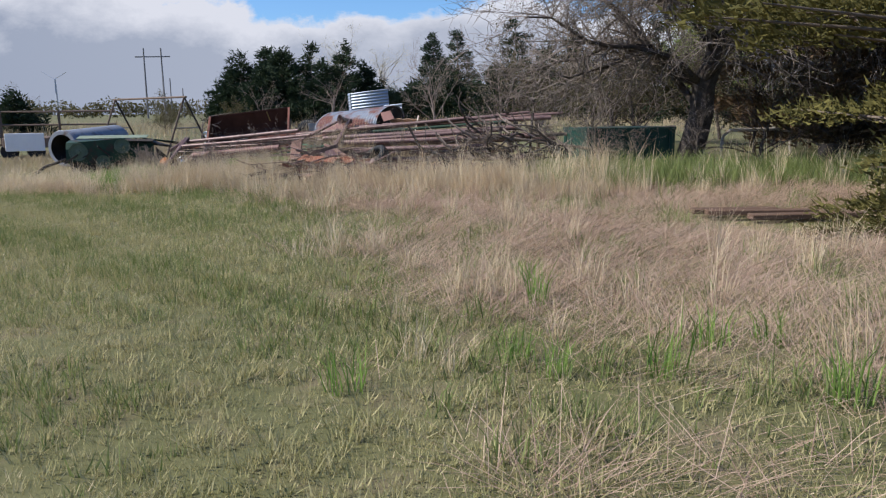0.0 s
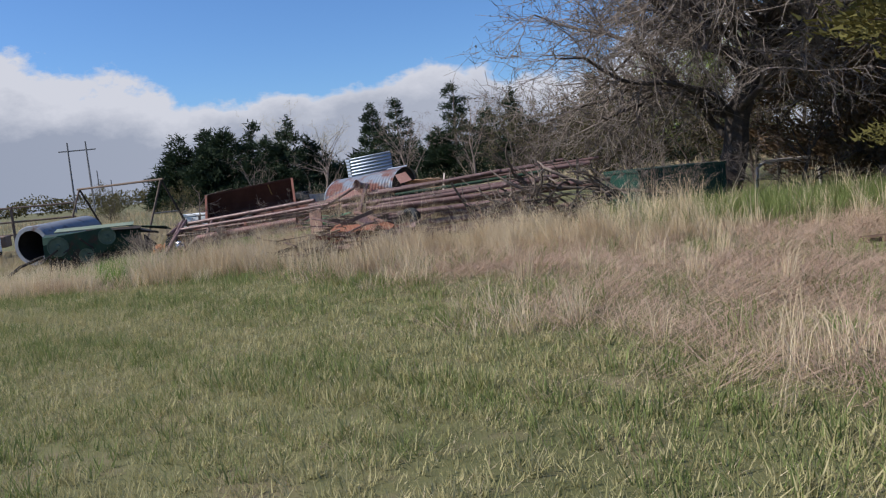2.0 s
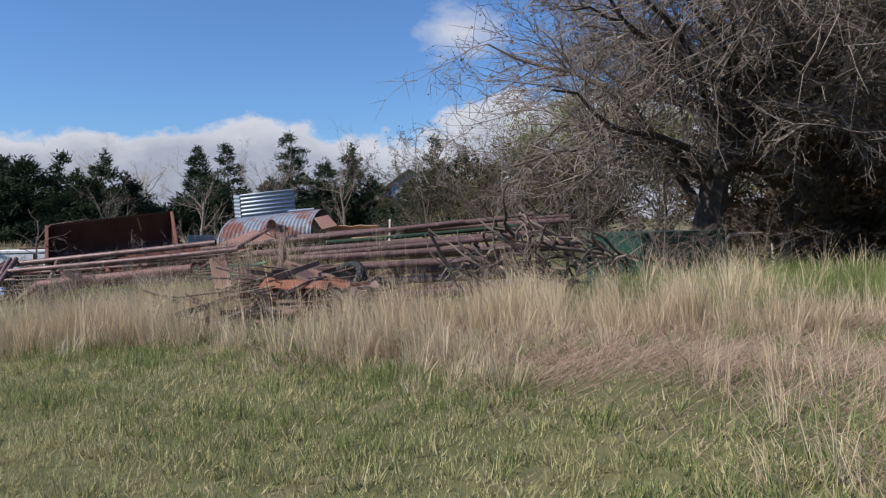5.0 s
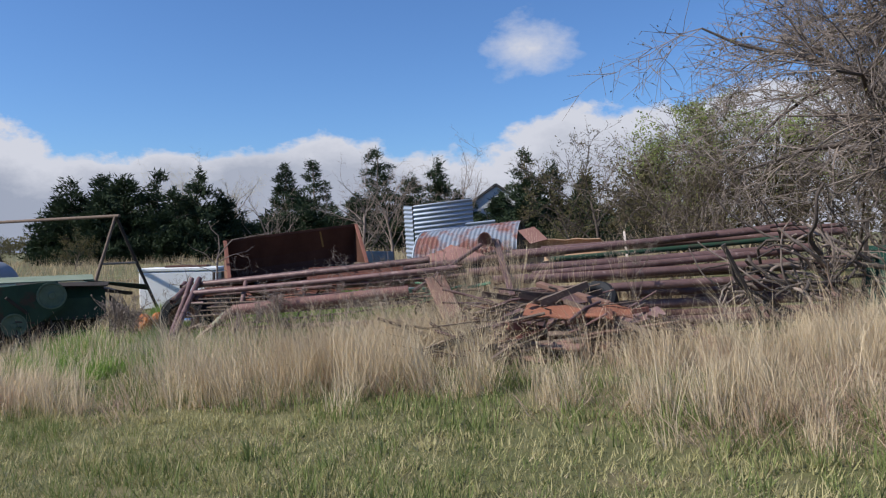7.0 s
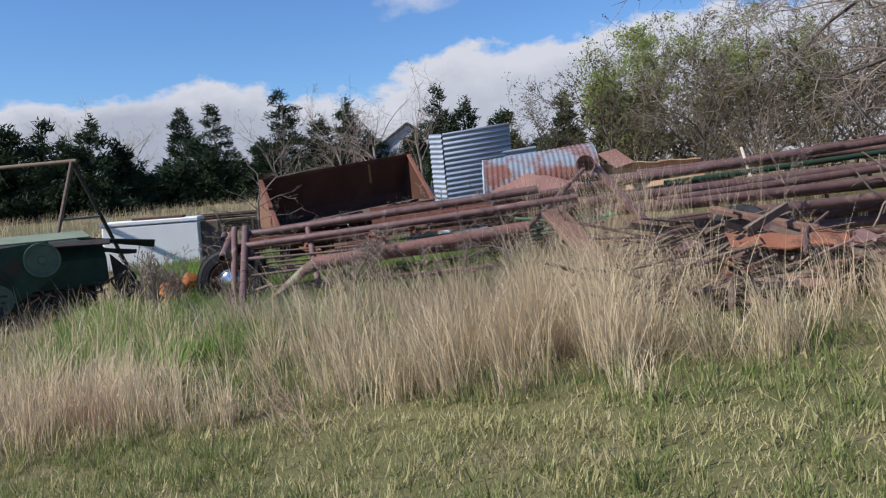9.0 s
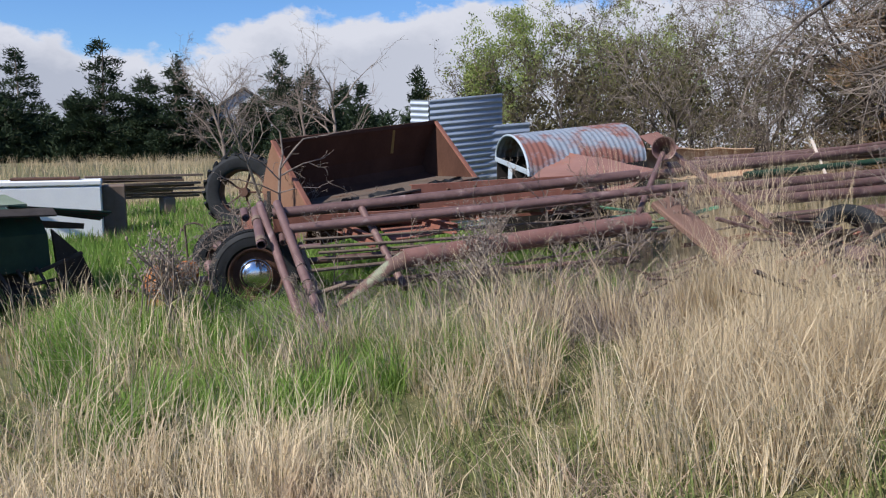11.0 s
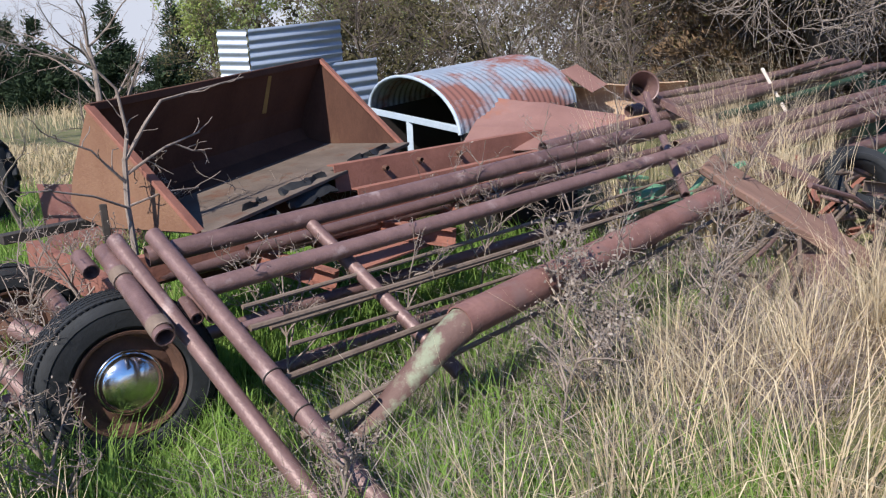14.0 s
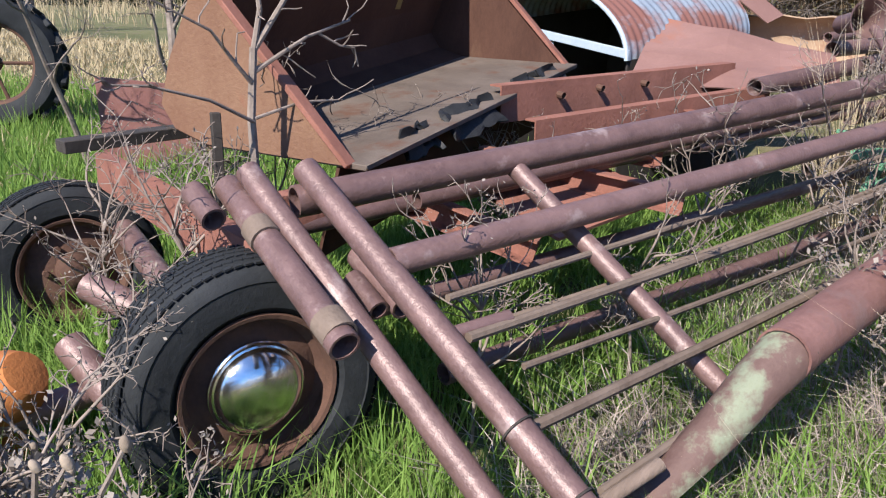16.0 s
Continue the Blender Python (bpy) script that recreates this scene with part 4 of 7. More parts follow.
make_canopy()
def make_trough():
    """A dented half-round tan trough behind the pipes."""
    a, b = V((-1.42, 18.98, 1.02)), V((-0.62, 17.95, 1.02))
    away = V((0.82, 0.57, 0.0))
    bm = bmesh.new()
    skins = []
    for r0 in (0.20, 0.188):
        rows = []
        for i in range(15):
            p = a.lerp(b, i / 14)
            r = r0 * (1 + 0.10 * noise.noise(V((i * 0.45, 2.0, 5.0))))
            rows.append([bm.verts.new(p + away * math.cos(q) * r + V((0, 0, 0.92 * math.sin(q) * r))) for q in np.linspace(-2.0, 1.35, 17)])
        skins.append(rows)
    o, n = skins
    for i in range(14):
        for k in range(16):
            bm.faces.new((o[i][k], o[i + 1][k], o[i + 1][k + 1], o[i][k + 1]))
            bm.faces.new((n[i][k], n[i][k + 1], n[i + 1][k + 1], n[i + 1][k]))
        for k in (0, 16):
            bm.faces.new((o[i][k], o[i + 1][k], n[i + 1][k], n[i][k]))
    for i in (0, 14):
        for k in range(16):
            bm.faces.new((o[i][k], o[i][k + 1], n[i][k + 1], n[i][k]))
    solo("tan_trough", bm, mat("tan dusty steel", (0.26, 0.165, 0.11), (0.40, 0.28, 0.19), 3, 0.85, 0, 0.3, (0.22, 0.11, 0.07), 0.56, 3), "dented tan half-round steel trough behind the pipes", "trough")


make_trough()


def crumpled(corners, thick, amount, cuts=6):
    bm = slab(bmesh.new(), corners, thick)
    bmesh.ops.subdivide_edges(bm, edges=list(bm.edges), cuts=cuts, use_grid_fill=True)
    for v in bm.verts:
        v.co.z += amount * noise.noise(v.co * 3.1)
        v.co.x += amount * 0.5 * noise.noise(v.co * 2.3 + V((7, 1, 3)))
    return bm


solo("rust_sheet", crumpled([(-2.56, 18.97, 1.17), (-2.22, 17.98, 0.99), (-2.92, 17.76, 0.80), (-3.36, 18.78, 0.82)], 0.008, 0.035), M["flap"], "salmon-red rusted sheet leaning on the canopy", "metal sheet", smooth=False)
solo("small_sheet", slab(bmesh.new(), [(-3.62, 20.7, 1.08), (-3.1, 20.75, 1.06), (-3.05, 20.85, 0.0), (-3.55, 20.8, 0.0)], 0.01), M["galv"], "small grey metal sheet standing behind the bucket", "metal sheet", smooth=False)


def make_tall_sheet():
    """Two tall corrugated sheets, one behind the other, folded at the outer edge."""
    ob = thing("corrugated_sheet", (-2.2, 21.5, ground_z(-2.2, 21.5)), "tall galvanised corrugated sheet with one folded edge", "corrugated sheet")
    o = V((-2.58, 21.60, 1.87))
    u = V((0.10, 0.12, -1.75))
    v = V((1.05, -0.27, 0.11))
    part("main_sheet", corrugated(bmesh.new(), o, u, v, 22, 0.010, rows=12, bend=lambda s, t: V((0, -0.10 * math.sin(math.pi * t) * (1 - s), 0))), M["galv"], ob)
    part("folded_edge", corrugated(bmesh.new(), o + V((-0.02, 0, 0)), u, V((-0.10, 0.30, 0.02)), 22, 0.010, rows=3), M["galv"], ob, "folded bright edge")
    part("rear_sheet", corrugated(bmesh.new(), (-2.3, 21.6, 1.48), (0.1, 0.1, -1.4), (1.15, -0.42, 0.10), 14, 0.011, rows=8), M["galv"], ob, "second sheet behind")


make_tall_sheet()


# ---- scrap heap, planks and roots ----
def make_scrap():
    rng = random.Random(21)
    for k in range(250):
        x, y = (rng.uniform(-3.7, -1.3), rng.uniform(15.0, 16.9)) if k < 120 else (rng.uniform(-3.0, -0.9), rng.uniform(14.7, 16.3))
        z0 = ground_z(x, y)
        hmax = (0.56 if k < 120 else 0.42) * max(0.15, 1 - abs(x + 2.3) / 2.2)
        a = rng.uniform(-0.5, 0.5) * (1 if k < 120 else 2.6) + (math.pi if rng.random() < 0.5 else 0)
        ln = rng.uniform(0.4, 1.3 if k < 120 else 0.95)
        tilt = rng.uniform(-0.3, 0.45)
        c = V((x, y, z0 + 0.06 + rng.random() * hmax))
        d = V((math.cos(a), math.sin(a) * 0.8, tilt)).normalized() * ln / 2
        if c.z - abs(d.z) < z0:
            c.z = z0 + abs(d.z) + 0.02
        kind = rng.random()
        if kind < 0.72:
            pts = [c - d, c + V((rng.uniform(-.06, .06), rng.uniform(-.06, .06), rng.uniform(-.03, .05))), c + d]
            solo("scrap_rod", tube(bmesh.new(), pts, rng.uniform(0.007, 0.018), 7), M["rod"] if k % 3 else M["pipe"], "bent rusty rod in the scrap heap", "scrap iron", "scrap heap")
        elif kind < 0.9:
            solo("scrap_bar", channel(bmesh.new(), c - d, c + d, rng.uniform(0.03, 0.07), 0.035, 0.006), M["orange_rust"] if rng.random() < 0.3 else M["rod"], "rusty angle bar in the scrap heap", "scrap iron", "scrap heap", smooth=False)
        else:
            w = V((rng.uniform(-.1, .1), rng.uniform(.08, .16), rng.uniform(-.06, .06)))
            solo("scrap_plate", slab(bmesh.new(), [c - d * .6 - w, c + d * .6 - w, c + d * .6 + w, c - d * .6 + w], 0.01), M["pipe"], "rusty flat plate in the scrap heap", "scrap iron", "scrap heap", smooth=False)
    # orange sheets
    for cs in (([(-2.78, 15.02, 0.47), (-2.02, 14.62, 0.45), (-1.90, 14.9, 0.50), (-2.62, 15.28, 0.53)]), ([(-2.15, 14.82, 0.44), (-1.78, 14.68, 0.42), (-1.66, 14.95, 0.50), (-1.98, 15.1, 0.52)])):
        bm = bmesh.new()
        slab(bm, cs, 0.012)
        bmesh.ops.subdivide_edges(bm, edges=list(bm.edges), cuts=5, use_grid_fill=True)
        for v in bm.verts:
            v.co.z += 0.07 * noise.noise(v.co * 3.3) + 0.02 * noise.noise(v.co * 9.0)
        solo("orange_sheet", bm, mat("pale orange rusted sheet", (0.19, 0.07, 0.042), (0.31, 0.135, 0.085), 4, 0.9, 0, 0.4, (0.13, 0.06, 0.042), 0.52, 4), "buckled orange-rusted sheet lying on planks", "metal sheet", "orange sheets")
    # plank stack under them
    for k in range(22):
        x, y, z = rng.uniform(-2.85, -1.65), rng.uniform(14.65, 15.3), 0.04 + 0.02 * (k // 2) + rng.uniform(0, 0.06)
        a = -0.42 + rng.uniform(-0.9, 0.9)
        d = V((math.cos(a), math.sin(a), rng.uniform(-.12, .12))) * rng.uniform(0.2, 0.55)
        c = V((x, y, ground_z(x, y) + z))
        solo("split_plank", beam(bmesh.new(), c - d, c + d, rng.uniform(0.05, 0.14), rng.uniform(0.018, 0.035), rng.uniform(-.35, .35), 0.006), M["wood_red"] if rng.random() < 0.6 else M["rod"], "reddish weathered plank in a low stack", "plank", "plank stack")
    for a, b in (((-2.35, 15.75, 0.72), (-1.85, 15.05, 0.53)),):
        solo("loose_plank", beam(bmesh.new(), a, b, 0.075, 0.05, 0.2, 0.005), M["wood_red"], "split board sloping over the scrap heap", "plank", "loose boards")


make_scrap()


def make_roots():
    """Heap of curled dead limbs beside the pipe ends."""
    rng = random.Random(33)
    for k in range(120):
        x, y = rng.uniform(0.1, 2.6), rng.uniform(14.9, 16.2)
        z = ground_z(x, y) + rng.uniform(0.03, 1.2) * (1 - 0.6 * abs(x - 1.3) / 1.3)
        a = rng.uniform(2.4, 4.2)
        ln, r = rng.uniform(0.4, 1.15), rng.uniform(0.009, 0.028)
        p, d, pts, rad = V((x, y, z)), V((math.cos(a), math.sin(a), rng.uniform(0.0, 0.9))).normalized(), [], []
        curl = rng.uniform(-2.6, 1.6)
        for i in range(9):
            pts.append(p.copy())
            rad.append(r * (1 - 0.06 * i))
            p = p + d * ln / 8
            d = (d + V((rng.uniform(-.45, .45), rng.uniform(-.45, .45), curl / 8 + rng.uniform(-.28, .28)))).normalized()
            p.z = max(p.z, ground_z(p.x, p.y) + 0.02)
        solo("dead_limb", tube(bmesh.new(), pts, rad, 7), M["sapling"] if rng.random() < 0.4 else M["bark_dark"], "curled grey dead limb in a heap", "branch", "dead limb heap")
    for a, b in (((1.75, 15.75, 0.1), (1.82, 15.7, 1.32)), ((-0.2, 14.9, 0.3), (-0.62, 14.95, 1.10))):
        solo("iron_stake", beam(bmesh.new(), a, b, 0.04, 0.04), M["black_iron"], "dark iron stake standing at the heap", "stake", "iron stakes")
    solo("long_pole", pipe_bm((0.4, 16.0, 0.78), (5.0, 16.9, 0.98), 0.04), M["bark"], "long grey wooden pole at the heap", "pole")
    solo("long_pole", pipe_bm((0.9, 15.5, 0.9), (3.4, 15.1, 0.55), 0.03), M["bark"], "long grey wooden pole at the heap", "pole")


make_roots()


# ---- green tank box and other right-hand things ----
def make_green_box():
    ob = thing("green_feed_bin", (3.8, 16.1, ground_z(3.8, 16.1)), "dark green steel bin half hidden by weeds and branches", "metal bin")
    a, b = V((2.88, 15.42, 0)), V((4.70, 15.88, 0))
    back = V((-(b - a).y, (b - a).x, 0)).normalized() * 1.2
    z0, z1 = 0.02, 0.98
    for p, q in ((a, b), (b, b + back), (b + back, a + back), (a + back, a)):
        part("side", slab(bmesh.new(), [(p.x, p.y, z0), (q.x, q.y, z0), (q.x, q.y, z1), (p.x, p.y, z1)], 0.03), M["green_box"], ob, smooth=False)
        part("top_rim", beam(bmesh.new(), (p.x, p.y, z1), (q.x, q.y, z1), 0.08, 0.06), M["green_box"], ob, smooth=False)
    part("lid", slab(bmesh.new(), [V((p.x, p.y, z1 + 0.02)) for p in (a, b, b + back, a + back)], 0.02), M["green_box"], ob, smooth=False)
    for t in (0.05, 0.36, 0.68, 0.95):
        p = a.lerp(b, t) - back.normalized() * 0.03
        part("rib", beam(bmesh.new(), (p.x, p.y, z0), (p.x, p.y, z1), 0.06, 0.05), M["green_box"], ob, smooth=False)


make_green_box()
solo("bent_rail", tube(bmesh.new(), [(6.4, 18.0, 0.05), (6.4, 18.0, 0.55), (6.45, 18.05, 0.75), (6.62, 18.12, 0.86), (7.0, 18.3, 0.87), (7.9, 18.7, 0.87), (8.3, 18.85, 0.80), (8.4, 18.9, 0.05)], 0.035, 10), M["pale_stick"], "pale bent pipe rail standing among weeds", "pipe rail")
solo("dark_drum", lathe(bmesh.new(), [(0, 0), (0.2, 0), (0.2, 0.02), (0.19, 0.25), (0.2, 0.28), (0.19, 0.5), (0.2, 0.54), (0.17, 0.54), (0.17, 0.5), (0, 0.5)], Matrix.Translation((7.3, 14.8, ground_z(7.3, 14.8))), 24), M["black_iron"], "small black iron drum standing in the grass", "drum")
for k, (a, b) in enumerate((((3.1, 8.95, 0.21), (4.3, 8.85, 0.22)), ((3.5, 8.7, 0.19), (4.75, 8.75, 0.20)), ((3.0, 9.15, 0.20), (4.0, 9.2, 0.20)))):
    solo("rotten_board", beam(bmesh.new(), a, b, 0.16, 0.06, 0.0, 0.01), mat("dark rotten wood", (0.06, 0.035, 0.025), (0.16, 0.10, 0.07), 4, 0.95, 0, 0.5, stretch=(1, 5, 1)), "dark rotten board lying in dry grass", "plank", "rotten boards")


# ---- things beyond the left end of the pile ----
def make_freezer():
    ob = thing("chest_freezer", (-7.0, 25.3, ground_z(-7, 25.3)), "dirty white chest freezer standing in the yard", "freezer")
    a, b = V((-7.85, 25.10, 0)), V((-6.22, 24.78, 0))
    back = V((-(b - a).y, (b - a).x, 0)).normalized() * 0.72
    c = (a + b + back) / 2
    q = (b - a).to_track_quat("X", "Z").to_matrix().to_4x4()
    z0 = ground_z(-7, 25)
    part("body", box(bmesh.new(), (c.x, c.y, z0 + 0.42), ((b - a).length, 0.72, 0.78), q, 0.02), M["white"], ob, smooth=False)
    part("lid", box(bmesh.new(), (c.x, c.y, z0 + 0.86), ((b - a).length + 0.02, 0.74, 0.075), q, 0.015), M["white"], ob, smooth=False)
    for t in (0.1, 0.9):
        p = a.lerp(b, t) + back * 0.5
        part("foot", box(bmesh.new(), (p.x, p.y, z0 + 0.02), (0.08, 0.5, 0.06), q), M["black_iron"], ob, smooth=False)
    part("rust_tray", box(bmesh.new(), (c.x + 0.1, c.y, z0 + 0.92), (0.9, 0.35, 0.04), q, 0.01), M["rim"], ob, smooth=False)
    solo("grey_cabinet", box(bmesh.new(), (-5.95, 25.3, z0 + 0.40), (0.32, 0.6, 0.8), q, 0.015), M["wood"], "grey weathered cabinet beside the freezer", "cabinet", smooth=False)
    rng = random.Random(5)
    for k in range(9):
        x = -5.2 + rng.uniform(-.4, .4)
        solo("stacked_board", beam(bmesh.new(), (x - 0.9, 27.6 + rng.uniform(-.2, .2), 0.35 + 0.05 * k), (x + 1.1, 27.4 + rng.uniform(-.2, .2), 0.36 + 0.05 * k), 0.16, 0.04), M["wood"], "dark weathered board in a stack", "plank", "far board stack")
    for x in (-6.0, -4.6):
        solo("bearer_block", box(bmesh.new(), (x, 27.5, 0.16), (0.2, 0.4, 0.36), None, 0.01), M["wood"], "timber block under the board stack", "block", "bearer blocks")


make_freezer()


def make_swing():
    ob = thing("swing_frame", (-9.8, 25.7, ground_z(-9.8, 25.7)), "dark steel A-frame swing set with no seats", "swing frame")
    l, r = V((-11.3, 26.6, 1.86)), V((-8.13, 24.31, 1.88))
    side = (r - l).normalized()
    out = V((-side.y, side.x, 0))
    part("top_bar", tube(bmesh.new(), [l - side * 0.1, r + side * 0.1], 0.034, 10), M["rod"], ob)
    for p in (l, r):
        for s in (1, -1):
            q = p + out * s * 0.85 + side * (0.25 if s > 0 else 0.0)
            part("leg", tube(bmesh.new(), [p, V((q.x, q.y, ground_z(q.x, q.y)))], 0.032, 8), M["rod"] if s < 0 else M["black_iron"], ob)
        a, b = p + out * 0.42 - V((0, 0, 0.95)), p - out * 0.42 - V((0, 0, 0.95))
        part("cross_tie", tube(bmesh.new(), [a + side * 0.12, b], 0.02, 6), M["steel_far"], ob)


make_swing()


def make_machine():
    """Old dark green farm machine: drum body, faded lid, discs and iron wheels."""
    ob = thing("farm_machine", (-8.3, 19.9, ground_z(-8.3, 19.9)), "old dark green farm machine with faded lid in tall grass", "farm machine")
    o, u = V((-9.25, 19.35, 0)), V((1.95, 0.72, 0)).normalized()
    w = V((-u.y, u.x, 0))

    def at(s, d, z):
        return o + u * (s - 0.2) + w * d + V((0, 0, z - 0.2))

    bm = bmesh.new()
    outer = []
    for s in (0.0, 2.05):
        outer.append([bm.verts.new(at(s, d, z)) for d, z in ((0.0, 0.42), (0.02, 0.72), (0.15, 0.88), (0.95, 0.92), (1.1, 0.80), (1.12, 0.40), (0.6, 0.28))])
    bridge(bm, outer[0], outer[1])
    bm.faces.new(outer[0])
    bm.faces.new(list(reversed(outer[1])))
    part("hopper", bm, M["green"], ob, smooth=False)
    part("lid", slab(bmesh.new(), [at(0.25, 0.05, 0.97), at(1.9, 0.02, 0.97), at(1.95, 0.5, 1.03), at(0.3, 0.55, 1.03)], 0.02), M["green_lid"], ob, "faded pale green lid", smooth=False)
    part("lid", slab(bmesh.new(), [at(0.9, -0.10, 0.92), at(2.05, -0.16, 0.88), at(2.1, 0.0, 0.93), at(0.9, 0.02, 0.96)], 0.015), M["black_iron"], ob, "blackened front strip", smooth=False)
    for k in range(6):
        part("slat", beam(bmesh.new(), at(1.75 + 0.05 * k, 0.05 + 0.09 * k, 0.97 - 0.012 * k), at(2.62 + 0.03 * k, 0.0 + 0.09 * k, 0.86 - 0.02 * k), 0.07, 0.018), M["black_iron"] if k % 2 else M["green"], ob, smooth=False)
    for s, z, r in ((0.30, 0.66, 0.22), (1.32, 0.78, 0.19), (0.85, 0.40, 0.16)):
        m = axis_matrix(at(s, -0.16, z), -w)
        part("drive_disc", lathe(bmesh.new(), [(0, 0.03), (r * 0.2, 0.035), (r * 0.25, 0.012), (r * 0.5, 0.006), (r * 0.82, 0.012), (r * 0.88, 0.03), (r, 0.03), (r, -0.03), (0, -0.03)], m, 32), M["green_disc"], ob, "round grey-green drive pulley")
    part("belt_guard", slab(bmesh.new(), [at(0.3, -0.14, 0.9), at(1.4, -0.14, 0.98), at(1.5, -0.14, 0.62), at(0.85, -0.14, 0.22), at(0.25, -0.14, 0.42)], 0.03), M["green"], ob, "dark green belt guard", smooth=False)
    rough = random.Random(61)
    for k in range(26):
        a0 = at(rough.uniform(0.1, 2.2), rough.uniform(-0.25, 0.2), rough.uniform(0.15, 0.7))
        a1 = a0 + V((rough.uniform(-0.5, 0.5), rough.uniform(-0.3, 0.1), rough.uniform(-0.25, 0.25)))
        a1.z = max(a1.z, 0.0)
        part("linkage_bar", beam(bmesh.new(), a0, a1, rough.uniform(0.02, 0.05), rough.uniform(0.015, 0.04)), M["black_iron"] if k % 3 else M["green"], ob, smooth=False)
    for s in (0.15, 0.75, 1.25, 1.8):
        part("support_leg", beam(bmesh.new(), at(s, 0.1, 0.02), at(s + 0.05, 0.2, 0.5), 0.07, 0.06), M["black_iron"], ob, smooth=False)
        part("support_leg", beam(bmesh.new(), at(s, 0.95, 0.02), at(s + 0.05, 0.9, 0.5), 0.07, 0.06), M["black_iron"], ob, smooth=False)
    rng = random.Random(8)
    for k in range(14):
        s = 0.1 + k * 0.15
        part("tine", tube(bmesh.new(), [at(s, -0.05, 0.45), at(s + 0.03, -0.18, 0.3), at(s + rng.uniform(-.05, .05), -0.22, 0.05)], 0.014, 6), M["black_iron"], ob)
    part("underbody", box(bmesh.new(), at(1.0, 0.55, 0.28), (1.9, 0.8, 0.4), u.to_track_quat("X", "Z").to_matrix().to_4x4(), 0.04), M["black_iron"], ob, smooth=False)
    part("side_chute", slab(bmesh.new(), [at(2.05, 0.1, 0.80), at(2.45, 0.15, 0.74), at(2.5, 0.9, 0.70), at(2.05, 1.0, 0.85)], 0.05), M["black_iron"], ob, smooth=False)
    part("end_guard", slab(bmesh.new(), [at(2.1, 0.05, 0.75), at(2.35, 0.05, 0.5), at(2.55, 0.1, 0.08), at(2.15, 0.05, 0.1)], 0.03), M["black_iron"], ob, smooth=False)
    part("hitch", tube(bmesh.new(), [at(-0.05, 0.3, 0.45), at(-0.5, 0.1, 0.3), at(-0.75, 0.0, 0.12)], 0.035, 8), M["black_iron"], ob)


make_machine()


def make_tank():
    ob = thing("steel_tank", (-11.2, 23.2, ground_z(-11.2, 23.2)), "blue-grey steel tank lying on its side, dark open end", "tank")
    m = axis_matrix(V((-10.9, 22.0, 0.42)), (0.25, 0.95, 0.05))
    part("shell", lathe(bmesh.new(), [(0.40, 0), (0.50, 0), (0.52, 0.04), (0.51, 0.1), (0.51, 2.3), (0.45, 2.38), (0, 2.4)], m, 36), M["blue_tank"], ob)
    # inside wall in near-black that stands for the shade in the mouth
    part("open_end", lathe(bmesh.new(), [(0.5, 0.01), (0.46, 0.02), (0.45, 1.2), (0, 1.25)], m, 36), M["dark_in"], ob)
    for s in (0.5, 1.7):
        p = m @ V((0, 0, s))
        part("cradle", box(bmesh.new(), (p.x, p.y, -0.1), (0.9, 0.12, 0.2), None, 0.01), M["wood"], ob, smooth=False)


make_tank()


